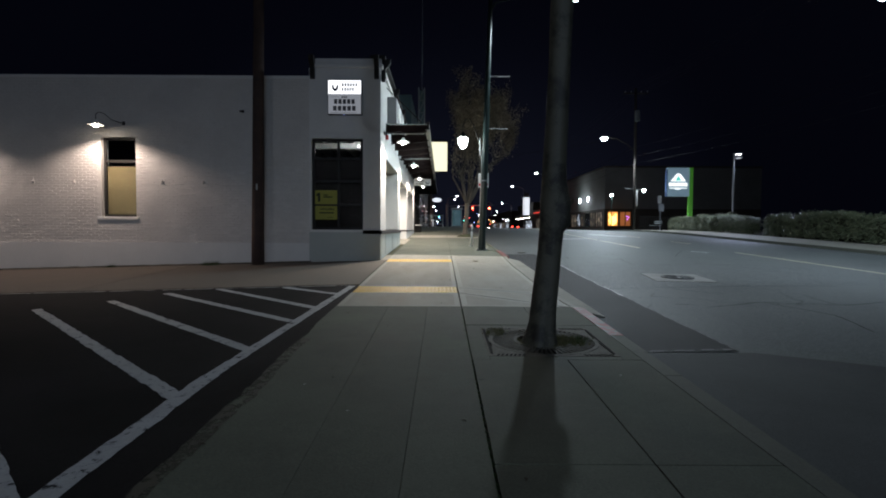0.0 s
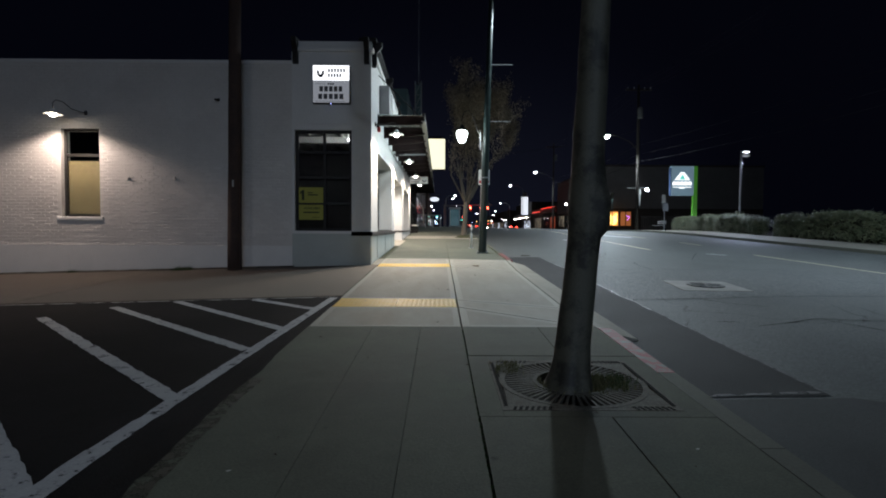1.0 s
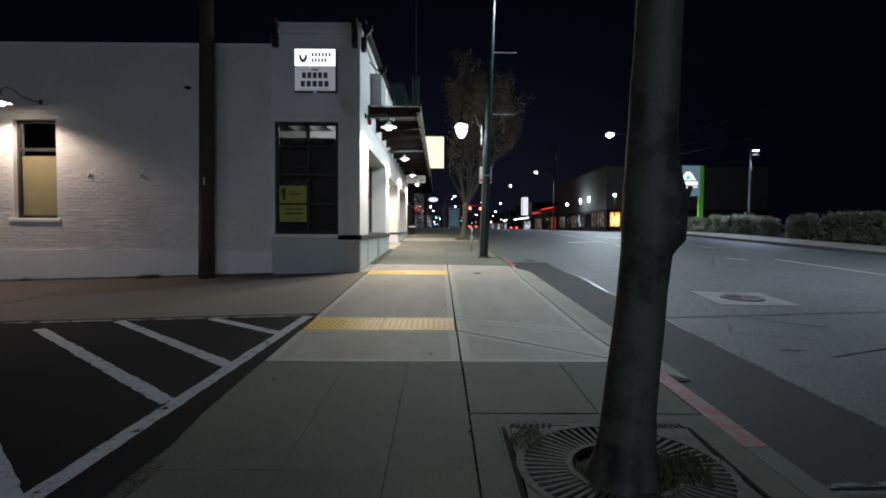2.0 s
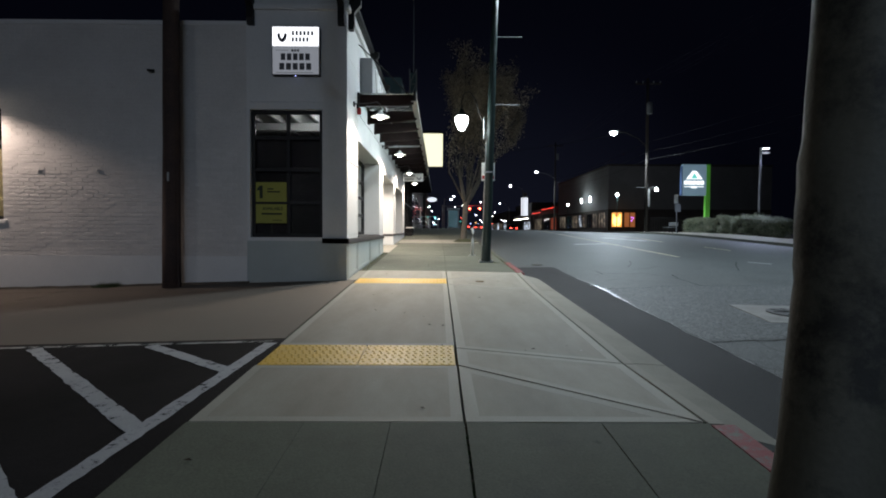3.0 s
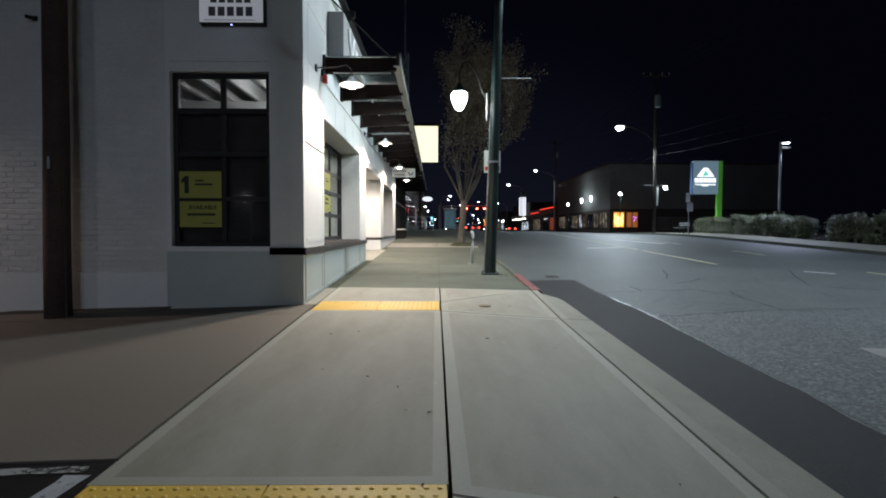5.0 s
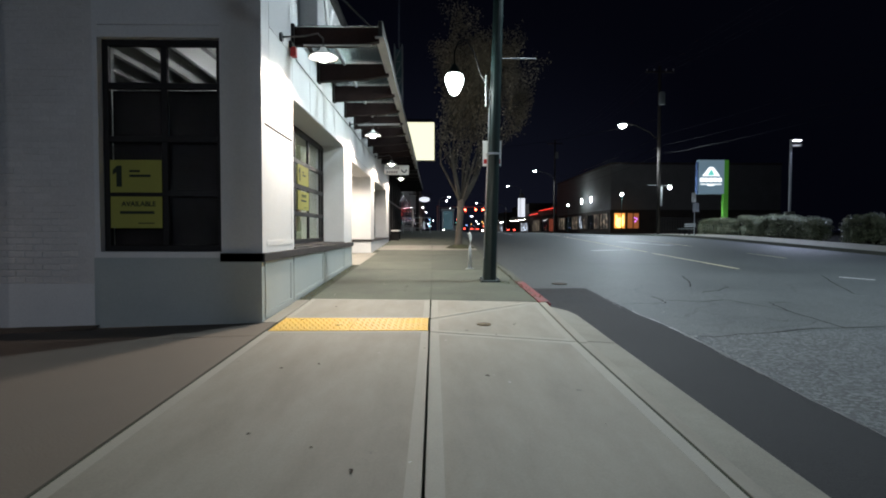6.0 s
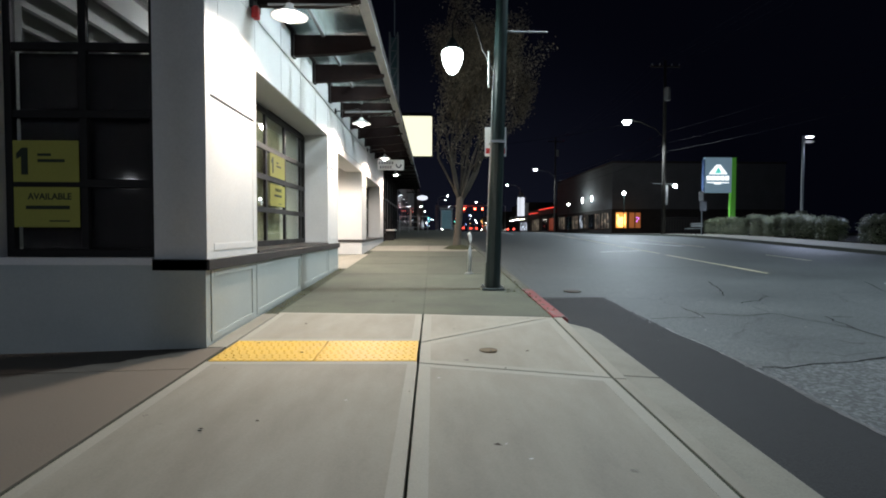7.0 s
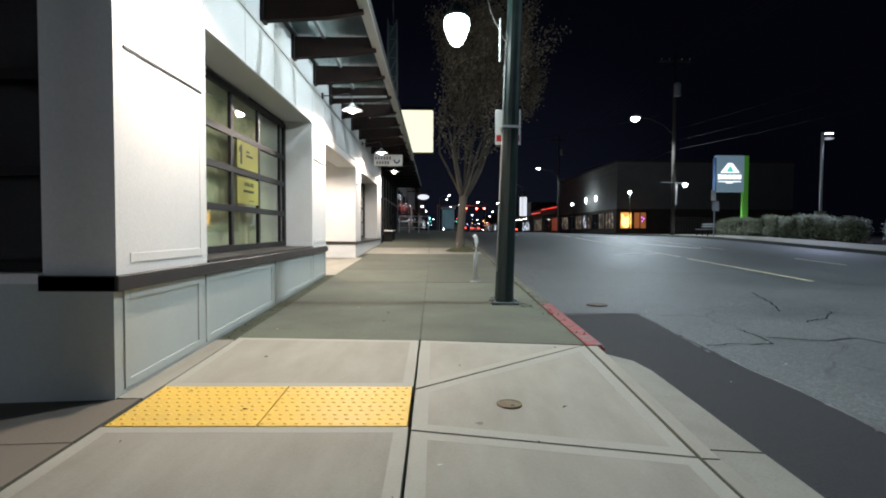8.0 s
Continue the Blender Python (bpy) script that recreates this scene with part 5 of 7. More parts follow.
tube(bm, [(2.05, 6.12, zt + 1.42), (2.10, 6.10, zt + 1.49), (2.13, 6.10, zt + 1.56)], [0.03, 0.02, 0.012], 6)
part("stub", bm, BRANCHBARK, t1, "short broken branch stub")

grate = thing("tree_grate", "square rusty iron tree grate with radial slots", "tree grate")
gc = ((GX0 + GX1) / 2, (GY0 + GY1) / 2)
gz = lambda y: rise(y) + 0.002
for x0, y0, x1, y1 in ((GX0, GY0, GX0 + 0.045, GY1), (GX1 - 0.045, GY0, GX1, GY1), (GX0 + 0.045, GY0, GX1 - 0.045, GY0 + 0.045), (GX0 + 0.045, GY1 - 0.045, GX1 - 0.045, GY1)):
    part("grate_frame", slab(bmesh.new(), rect(x0, y0, x1, y1), lambda x, y: gz(y), 0.04), GRATEIRON, grate)


def hoop(r0, r1, lift):
    bm = bmesh.new()
    n = 40
    rows = []
    for k in range(n):
        a = 6.28318 * k / n
        q = []
        for r, dz in ((r0, 0), (r1, 0), (r1, -0.03), (r0, -0.03)):
            x, y = gc[0] + r * math.cos(a), gc[1] + r * math.sin(a)
            q.append(bm.verts.new((x, y, gz(y) + lift + dz)))
        rows.append(q)
    for k in range(n):
        a, b = rows[k], rows[(k + 1) % n]
        for i in range(4):
            bm.faces.new((a[i], a[(i + 1) % 4], b[(i + 1) % 4], b[i]))
    return bm


part("ring", hoop(0.285, 0.32, 0.004), GRATEIRON, grate, "inner iron ring")
part("ring", hoop(0.555, 0.60, 0.003), GRATEIRON, grate, "outer iron ring")
bar_me = None
for k in range(60):
    a = 6.28318 * k / 60
    if bar_me is None:
        bar = part("bar", one((0.315, -0.010, -0.03), (0.56, 0.010, 0.0)), GRATEIRON, grate)
        bar_me = bar.data
    else:
        bar = new("bar", bar_me)
        bar.parent = grate
    bar.matrix_basis = Matrix.Translation((gc[0], gc[1], gz(gc[1]))) @ Matrix.Rotation(math.atan(0.035), 4, "X") @ Matrix.Rotation(a, 4, "Z")
for sx in (-1, 1):
    for sy in (-1, 1):
        bm = bmesh.new()
        pts = [(gc[0] + sx * 0.60, gc[1] + sy * 0.59)] + [(gc[0] + sx * 0.60 * math.cos(a), gc[1] + sy * 0.59 * math.sin(a)) for a in (0.25, 0.5, 0.785, 1.07, 1.32)]
        if sx * sy < 0:
            pts = pts[::-1]
        slab(bm, pts, lambda x, y: gz(y) - 0.001, 0.02)
        part("corner_plate", bm, GRATEIRON, grate)
# slots are flat slabs on the plates, their inner shade painted near-black
for sx, sy in ((-1, -1), (1, -1), (-1, 1), (1, 1)):
    for k in range(7):
        x = gc[0] + sx * (0.30 + 0.042 * k)
        y0 = gc[1] + sy * 0.585
        part("slot", slab(bmesh.new(), [(x + 0.02 * sx, y0 - 0.04), (x + 0.022 + 0.02 * sx, y0 - 0.04), (x + 0.022, y0 + 0.025), (x, y0 + 0.025)], lambda x, y: gz(y) + 0.0025, 0.004), CRACKSHADE, grate)
for sx in (-1, 1):
    x = gc[0] + sx * 0.612
    part("slot", slab(bmesh.new(), rect(x - 0.013, GY0 + 0.08, x + 0.013, GY1 - 0.08), lambda x, y: gz(y) + 0.0027, 0.004), CRACKSHADE, grate)
pit = part("planting_soil", slab(bmesh.new(), rect(GX0 + 0.01, GY0 + 0.01, GX1 - 0.01, GY1 - 0.01), lambda x, y: rise(y) - 0.035, 0.1), SOIL)
tagged(pit, "dark soil and litter below the tree grate", "soil", kind="stuff")
GRASS = mat("dry_grass", (0.10, 0.12, 0.045), 0.9, spread=0.4, big=8, small=40, bump=0.1, second=(0.16, 0.13, 0.07))
MOSS = mat("green_weeds", (0.06, 0.10, 0.03), 0.9, spread=0.4, big=8, small=40, bump=0.1)


def tuft(name, label, spots, n, height, spread, material, seed, zf):
    """Blades of grass round some spots, in one mesh."""
    rng = random.Random(seed)
    verts, faces = [], []
    for sx, sy in spots:
        for _ in range(n):
            x, y = sx + rng.gauss(0, spread), sy + rng.gauss(0, spread)
            z, a = zf(x, y), rng.uniform(0, 6.28)
            h, w = height * rng.uniform(0.4, 1.3), 0.004 + 0.004 * rng.random()
            lean = Vector((rng.gauss(0, 0.5), rng.gauss(0, 0.5), 1)).normalized() * h
            s = Vector((math.cos(a), math.sin(a), 0)) * w
            c = Vector((x, y, z - 0.01))
            i = len(verts)
            verts += [c - s, c + s, c + lean]
            faces.append((i, i + 1, i + 2))
    me = bpy.data.meshes.new(name)
    me.from_pydata(verts, [], faces)
    me.materials.append(material)
    return tagged(new(name, me), label, "weeds", kind="stuff")


ring_spots = [(gc[0] + 0.22 * math.cos(a), gc[1] + 0.22 * math.sin(a)) for a in (0.2, 0.6, 1.1, 5.2, 5.8, 6.1, 4.3, 3.6)] + [(gc[0] + 0.33, gc[1] + 0.02), (gc[0] + 0.36, gc[1] - 0.12), (gc[0] - 0.5, gc[1] + 0.3), (gc[0] - 0.45, gc[1] + 0.45)]
tuft("grate_grass", "dry grass growing through the tree grate", ring_spots, 140, 0.055, 0.06, GRASS, 5, lambda x, y: rise(y))
tuft("grate_weeds", "green weeds round the tree trunk", [(gc[0] + 0.3, gc[1] - 0.05), (gc[0] + 0.38, gc[1] + 0.06)], 160, 0.06, 0.07, MOSS, 6, lambda x, y: rise(y))
tuft("wall_weeds", "weeds along the foot of the brick wall", [(-6.0, 15.55), (-5.9, 15.58), (-5.7, 15.6), (-5.75, 15.52), (-8.7, 15.62)], 150, 0.10, 0.07, MOSS, 7, lot_z)
tuft("wall_litter", "dry weeds and litter along the wall foot", [(-12 + 0.28 * i, 15.62) for i in range(36)], 14, 0.025, 0.07, GRASS, 8, lot_z)
# dirt washed against the wall's foot
bm = bmesh.new()
rows = []
for i in range(141):
    x = -17 + 0.1 * i
    y = 15.52 + 0.09 * noise.noise((x * 1.3, 4.0, 1)) + 0.05 * noise.noise((x * 5.0, 2.0, 1))
    rows.append([bm.verts.new((x, v, lot_z(x, v) + h)) for v, h in ((y, -0.002), (15.60, 0.008), (15.684, 0.03 + 0.015 * noise.noise((x * 3, 7, 0))))])
for p, q in zip(rows, rows[1:]):
    for i in range(2):
        bm.faces.new((p[i], q[i], q[i + 1], p[i + 1]))
tagged(part("wall_dirt", bm, SOIL), "dark dirt washed against the wall's foot", "dirt", kind="stuff")
tuft("kerb_weeds", "dry grass along the kerb", [(2.67 + 0.01 * (i % 3), 17.7 + 0.35 * i) for i in range(22)] + [(2.4, 19.5), (2.3, 19.75), (2.45, 19.3)], 40, 0.035, 0.05, GRASS, 9, lambda x, y: rise(y))
tuft("joint_moss", "moss in the pavement joint", [(1.03 + 0.01 * math.sin(i), 0.5 + 0.11 * i) for i in range(70)], 60, 0.016, 0.016, MOSS, 10, lambda x, y: rise(y) - 0.005)
tuft("facade_weeds", "dry weeds along the shop front", [(-0.93, 17.5 + 0.3 * i) for i in range(18)], 24, 0.03, 0.045, GRASS, 11, lambda x, y: rise(y))
tuft("slab_moss", "moss along the paving joints", [(1.1 + 0.13 * i, 5.48 + 0.02 * math.sin(i * 3)) for i in range(12)] + [(1.4 + 0.12 * i, 5.52) for i in range(8)], 22, 0.014, 0.03, MOSS, 12, lambda x, y: rise(y) - 0.003)

# far tree, forked, with sparse young leaves
zt2 = rise(29.7)
t2 = thing("street_tree", "forked street tree with sparse young leaves", "tree", "street trees")
bm, tips, rng = bmesh.new(), [], random.Random(11)
tube(bm, [(2.0, 29.7, zt2 - 0.1), (2.01, 29.7, zt2 + 0.1), (2.06, 29.7, zt2 + 0.9), (2.12, 29.7, zt2 + 1.85)], [0.27, 0.16, 0.12, 0.13], 12)


def reach_up(p, d):
    """Branches rise like a vase, and keep clear of the canopy side below the crown."""
    push = 0.4 if p.x < 1.4 and p.z < 6.4 else (-0.05 if p.x > 4.2 else 0.03)
    return (d + Vector((push, 0, 0.05 if p.z < 8.3 else -0.1))).normalized()


for a, lean, r in ((0.1, 0.55, 0.075), (2.7, 0.42, 0.075), (4.2, 0.50, 0.06), (1.4, 0.45, 0.06), (5.6, 0.62, 0.055), (3.4, 0.46, 0.05), (0.9, 0.16, 0.075), (0.3, 0.75, 0.06), (6.0, 0.35, 0.06), (3.0, 0.25, 0.06)):
    limbs(bm, (2.12, 29.7, zt2 + 1.65), Vector((math.cos(a) * lean, math.sin(a) * lean, 1)).normalized(), r, 2.35, 4, rng, tips, 7, reach_up)
part("trunk", bm, mat("grey_bark", (0.10, 0.085, 0.066), 0.9, spread=0.3, big=4, small=30, bump=0.6), t2, smooth=True)
leaves(tips, 12, 0.11, 0.042, mat("young_leaves", (0.44, 0.35, 0.24), 0.7, spread=0.4, big=5, small=30, bump=0.0), "crown", t2, random.Random(4), "sparse small yellowish leaves")
tuft("tree_pit", "mossy pit round the tree foot", [(2.1 + 0.3 * math.cos(i), 29.7 + 0.3 * math.sin(i)) for i in range(9)], 110, 0.04, 0.12, MOSS, 13, lambda x, y: rise(y) + 0.1 * max(0, 1 - math.hypot(x - 2.1, y - 29.7) / 0.6))

bm = bmesh.new()
lathe(bm, (2.1, 29.7, zt2), [(0.62, -0.03), (0.48, 0.05), (0.30, 0.11), (0.12, 0.14)], 18)
for v in bm.verts:
    v.co.z += rise(v.co.y) - zt2 + 0.03 * noise.noise(v.co * 4)
tagged(part("tree_mound", bm, mat("mossy_soil", (0.07, 0.075, 0.03), 0.95, spread=0.4, big=5, small=40, bump=0.8), smooth=True), "mossy mound of soil at the tree foot", "soil", kind="stuff")

# litter on the pavement
LEAF = mat("dead_leaf", (0.06, 0.045, 0.03), 0.9, spread=0.3)
PALE = mat("pale_litter", (0.6, 0.6, 0.57), 0.8, spread=0.2)
rng = random.Random(21)
verts, faces = [], []
for k in range(46):
    x, y = rng.uniform(-0.8, 2.6), rng.uniform(2.0, 19.0)
    s, a = rng.uniform(0.008, 0.03), rng.uniform(0, 6.28)
    i = len(verts)
    for c, d, h in ((1, 0, 0.004), (0, 0.45, 0.012), (-1, 0, 0.005), (0, -0.45, 0.010)):
        px, py = x + s * (c * math.cos(a) - d * math.sin(a)), y + s * (c * math.sin(a) + d * math.cos(a))
        verts.append((px, py, rise(py) + h))
    faces.append((i, i + 1, i + 2, i + 3))
me = bpy.data.meshes.new("leaf_litter")
me.from_pydata(verts, [], faces)
me.materials.append(LEAF)
tagged(new("leaf_litter", me), "scattered dead leaves on the pavement", "litter", kind="stuff")
verts, faces = [], []
for k in range(24):
    x, y = (rng.uniform(-0.6, 2.4), rng.uniform(3.0, 26.0)) if k < 14 else (rng.uniform(3.2, 6.5), rng.uniform(12, 20))
    s = rng.uniform(0.008, 0.02)
    z = rise(y) + (across(x) if x > 2.9 else 0) + 0.012
    i = len(verts)
    verts += [(x - s, y, z), (x, y - s * 0.6, z), (x + s, y, z + 0.004), (x, y + s * 0.6, z)]
    faces.append((i, i + 1, i + 2, i + 3))
me = bpy.data.meshes.new("paper_litter")
me.from_pydata(verts, [], faces)
me.materials.append(PALE)
tagged(new("paper_litter", me), "small pale scraps of litter on the ground", "litter", kind="stuff")

# ---- across the street ----
FARK = 19.6


def far_z(y):
    return rise(y) + across(FARK) + 0.15


far_pave = part("far_pavement", sheet([FARK + 0.16, 23.3], [-10, 0, 10, 20, 30, 40, 43, 46, 49, 52, 56, 70, 92], lambda x, y: far_z(y)), NEWCON)
tagged(far_pave, "pale concrete pavement across the street", "pavement", kind="structure")
far_lot = part("far_lot", sheet([23.3, 30, 60, 110], [-10, 0, 10, 20, 30, 40, 43, 46, 49, 52, 56, 70, 92], lambda x, y: far_z(y) - 0.02), LOT)
tagged(far_lot, "dark asphalt lot behind the hedges", "parking lot", kind="structure")
far_kerb = thing("far_kerb", "grey concrete kerb across the street", "kerb", kind="structure")
for y0, y1 in ((-10, 0), (0, 10), (10, 20), (20, 30), (30, 37), (37, 43), (43, 47), (47, 52), (52, 57), (57, 70), (70, 92)):
    part("kerbstone", slab(bmesh.new(), rect(FARK, y0 + 0.004, FARK + 0.16, y1 - 0.004), lambda x, y: far_z(y) + 0.004, 0.4), KERBCON, far_kerb)
part("far_walk_beyond", sheet([FARK + 0.1, 28.9], [92, 110, 130, 180, 260], lambda x, y: rise(y) - 0.1), OLDCON, far_kerb)

HEDGE = mat("hedge_leaves", (0.21, 0.215, 0.13), 0.5, spread=0.45, big=2.5, small=25, bump=0.0, second=(0.06, 0.085, 0.04))
HEDGECORE = mat("hedge_inside", (0.02, 0.022, 0.012), 0.95, spread=0.3)


def hedge(y0, y1, x0, x1, top, seed, label):
    """A clipped hedge: a dark solid core under many small leaves."""
    rng = random.Random(seed)
    h = thing("hedge", label, "hedge", "hedges across the street")
    base = far_z((y0 + y1) / 2) - 0.05
    bm = bmesh.new()
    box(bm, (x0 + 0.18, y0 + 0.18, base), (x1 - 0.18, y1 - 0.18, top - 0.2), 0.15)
    part("core", bm, HEDGECORE, h)
    pts = []
    n = int(260 * (y1 - y0) * 1.0 + 250)
    for _ in range(n):
        u, v, f = rng.random(), rng.random(), rng.random()
        y = y0 + (y1 - y0) * u
        lump = 0.14 * noise.noise((y * 0.9, seed, 0.3)) + 0.13 * noise.noise((y * 2.6, seed, 1.7)) + 0.08 * noise.noise((y * 5.0, v * 4, seed))
        arch = 1 - 0.4 * abs(2 * u - 1) ** 5 + 0.10 * noise.noise((y * 1.1, seed, 5.0))
        if f < 0.45:
            p = Vector((x0 + 0.06 + lump, y, base + 0.1 + (top - base) * arch * v))
        elif f < 0.85:
            p = Vector((x0 + (x1 - x0) * v, y, base + (top - base) * arch + lump))
        else:
            p = Vector((x0 + (x1 - x0) * v, y0 if rng.random() < 0.8 else y1, base + 0.1 + (top - base) * 0.85 * rng.random()))
        pts.append(p)
    leaves(pts, 8, 0.08, 0.058, HEDGE, "foliage", h, rng, "dense small green leaves")
    return h


hedge(49.1, 54.2, 23.6, 24.4, 2.05, 1, "low clipped yellowish green hedge beside a sign")
hedge(46.3, 48.9, 23.6, 24.4, 2.10, 7, "rounded pale green shrub at the end of a hedge")
hedge(41.8, 46.0, 23.6, 24.5, 2.02, 2, "clipped rounded hedge beside a lot lamp")
hedge(40.0, 41.4, 23.6, 24.3, 1.84, 3, "small rounded shrub at the end of a hedge")
hedge(36.0, 38.2, 23.6, 24.3, 1.88, 4, "small rounded shrub beside a path")
hedge(29.5, 35.5, 23.5, 24.7, 1.93, 5, "long clipped hedge beside the pavement")
hedge(21.0, 29.0, 23.5, 24.7, 1.8, 6, "long clipped hedge beside the pavement")

bed2 = part("planting_bed", sheet([23.25, 25.0], [20, 30, 38.4], lambda x, y: far_z(y) + 0.01), SOIL)
tagged(bed2, "dark mulch bed below the hedges", "planting bed", kind="stuff")
bed3 = part("planting_bed", sheet([23.25, 25.0], [39.7, 43, 46, 49, 52, 55], lambda x, y: far_z(y) + 0.01), SOIL)
tagged(bed3, "dark mulch bed below the hedges", "planting bed", kind="stuff")

# pylon sign on one green post
py = thing("pylon_sign", "blue-grey pylon sign with lit triangle on green post", "sign")
part("panel", one((22.85, 52.9, 4.25), (25.0, 53.3, 7.05), 0.03), mat("pylon_blue_grey", (0.30, 0.42, 0.52), 0.5, spread=0.06, emit=(0.36, 0.56, 0.72), power=0.26), py)
# edge and post are given a faint glow, though neither is a lamp
part("edge", one((22.77, 52.92, 4.25), (22.845, 53.3, 6.9), 0.01), mat("pylon_blue_edge", (0.03, 0.055, 0.12), 0.5, spread=0.06, emit=(0.1, 0.25, 0.6), power=0.02), py, "blue side edge with a faint added glow")
part("post", one((25.005, 52.95, far_z(53) - 0.1), (25.38, 53.3, 7.05), 0.02), mat("pylon_green", (0.20, 0.62, 0.08), 0.5, spread=0.06, emit=(0.2, 0.8, 0.1), power=0.10), py, "green post with a faint added glow")
LOGO = glow("logo_white_light", (0.95, 1.0, 1.0), 1.5)
TEAL = glow("logo_teal_light", (0.10, 0.75, 0.65), 0.8)
bm = bmesh.new()
slabpts = [(23.15, 5.72), (24.62, 5.72), (24.05, 6.45), (23.72, 6.45)]
v = [bm.verts.new((x, yy, z)) for yy in (52.86, 52.9) for x, z in slabpts]
bm.faces.new(v[:4])
bm.faces.new(v[4:][::-1])
for k in range(4):
    bm.faces.new((v[k], v[(k + 1) % 4], v[4 + (k + 1) % 4], v[4 + k]))
part("triangle", bm, LOGO, py, "glowing white triangle")
bm = bmesh.new()
lathe(bm, (0, 0, 0), [(0.0, 0.0), (0.34, 0.0), (0.34, 0.02), (0.0, 0.02)], 3)
ob = part("triangle_core", bm, TEAL, py, "teal inner triangle")
ob.matrix_basis = pose(23.87, 52.858, 5.95, 90, 0, 0) @ Matrix.Rotation(radians(90), 4, "Z")
for x, z, w, h in (*((22.98 + 0.37 * k, 5.24, 0.30, 0.33) for k in range(5)), (23.0, 5.02, 1.75, 0.06), (23.6, 4.92, 0.5, 0.09)):
    part("print_bar", one((x, 52.87, z), (x + w, 52.9, z + h)), LOGO, py)

# lot lamp
ll = thing("lot_lamp", "grey lot lamp on a pedestal with two heads", "street lamp")
LX, LY = 24.3, 43.7
bm = bmesh.new()
rod(bm, (LX, LY, far_z(LY) - 0.1), (LX, LY, far_z(LY) + 1.7), 0.30, seg=20)
part("pedestal", bm, KERBCON, ll, "round concrete pedestal")
bm = bmesh.new()
box(bm, (LX - 0.055, LY - 0.055, far_z(LY) + 1.7), (LX + 0.055, LY + 0.055, 7.15), 0.01)
part("shaft", bm, mat("lot_pole_grey", (0.30, 0.30, 0.32), 0.5, 0.2, spread=0.1), ll)
for x0, z in ((LX + 0.07, 7.08), (LX + 0.07, 6.75)):
    part("head", one((x0, LY - 0.16, z), (x0 + 0.55, LY + 0.16, z + 0.07), 0.02), STEEL, ll)
    part("lens", one((x0 + 0.12, LY - 0.13, z - 0.012), (x0 + 0.50, LY + 0.13, z - 0.002)), glow("lot_lens", (0.82, 0.86, 1.0), 22 if z > 6.8 else 0.6), ll, "glowing white lens")

# timber utility pole with crossarm, transformer, roadway luminaire and globe
FX, FY = 20.0, 54.0
FARPOLE = mat("grey_pole_wood", (0.055, 0.045, 0.038), 0.9, spread=0.25, big=2, small=20, bump=0.3)
fp = thing("utility_pole", "tall timber utility pole with crossarm and transformer", "pole")
bm = bmesh.new()
tube(bm, [(FX, FY, far_z(FY) - 0.2), (FX, FY, 8), (FX - 0.05, FY, 15.0)], [0.17, 0.14, 0.11], 12)
part("shaft", bm, FARPOLE, fp, smooth=True)
part("crossarm", one((FX - 1.25, FY - 0.06, 14.45), (FX + 1.2, FY + 0.06, 14.58)), FARPOLE, fp)
bm = bmesh.new()
lathe(bm, (FX + 0.02, FY - 0.38, 11.7), [(0.0, 0.0), (0.24, 0.0), (0.25, 0.05), (0.25, 0.95), (0.18, 1.05), (0.0, 1.08)], 16)
part("transformer", bm, mat("transformer_grey", (0.30, 0.32, 0.33), 0.5, spread=0.1), fp, "grey transformer can", True)
for x in (-1.1, -0.5, 0.5, 1.1):
    bm = bmesh.new()
    lathe(bm, (FX + x, FY, 14.58), [(0.02, 0), (0.05, 0.05), (0.03, 0.12), (0.045, 0.16), (0.0, 0.2)], 8)
    part("insulator", bm, ENAMEL, fp)
bm = bmesh.new()
tube(bm, [(FX, FY, 8.7), (FX - 0.8, FY, 9.5), (FX - 2.0, FY, 10.05), (FX - 2.7, FY, 10.15)], 0.04, 8)
part("luminaire_arm", bm, FARPOLE, fp)
part("luminaire", one((FX - 3.45, FY - 0.14, 10.08), (FX - 2.65, FY + 0.14, 10.24), 0.04), STEEL, fp)
# lens is oversized: the lamp's glare is put into its shape
bm = bmesh.new()
lathe(bm, (FX - 3.12, FY, 9.98), [(0.0, -0.20), (0.20, -0.14), (0.32, 0.0), (0.33, 0.10), (0.0, 0.10)], 16)
part("luminaire_lens", bm, COOLBULB, fp, "glowing cool white lens", True)
part("bracket_box", one((FX + 0.15, FY - 0.1, 3.3), (FX + 0.30, FY + 0.05, 4.9)), ENAMEL, fp)
bm = bmesh.new()
tube(bm, [(FX - 0.9, FY - 0.02, 5.05), (FX + 0.9, FY - 0.02, 5.02)], 0.03, 6)
part("globe_arm", bm, STEEL, fp)
bm = bmesh.new()
lathe(bm, (FX + 0.95, FY, 4.62), [(0.0, 0.08), (0.09, 0.1), (0.16, 0.19), (0.16, 0.28), (0.1, 0.36), (0.0, 0.39)], 20)
part("globe", bm, COOLBULB, fp, "glowing white globe", True)


def cable(name, a, b, sag, r=0.005):
    bm = bmesh.new()
    a, b = Vector(a), Vector(b)
    tube(bm, [a + (b - a) * k / 14 - Vector((0, 0, sag * 4 * (k / 14) * (1 - k / 14))) for k in range(15)], r, 5)
    return tagged(part(name, bm, BLACK), "dark overhead cable sagging between utility poles", "cable", "overhead cables")


for dx, z in ((-1.1, 14.75), (-0.5, 14.75), (0.5, 14.75), (1.1, 14.75)):
    cable("overhead_cable", (FX + dx, FY, z), (FX + 0.8 + dx, 8.0, z - 0.7), 0.8)
    cable("overhead_cable", (FX + dx, FY, z), (FX + 0.9 + dx, 97.0, z + 0.8), 0.8)
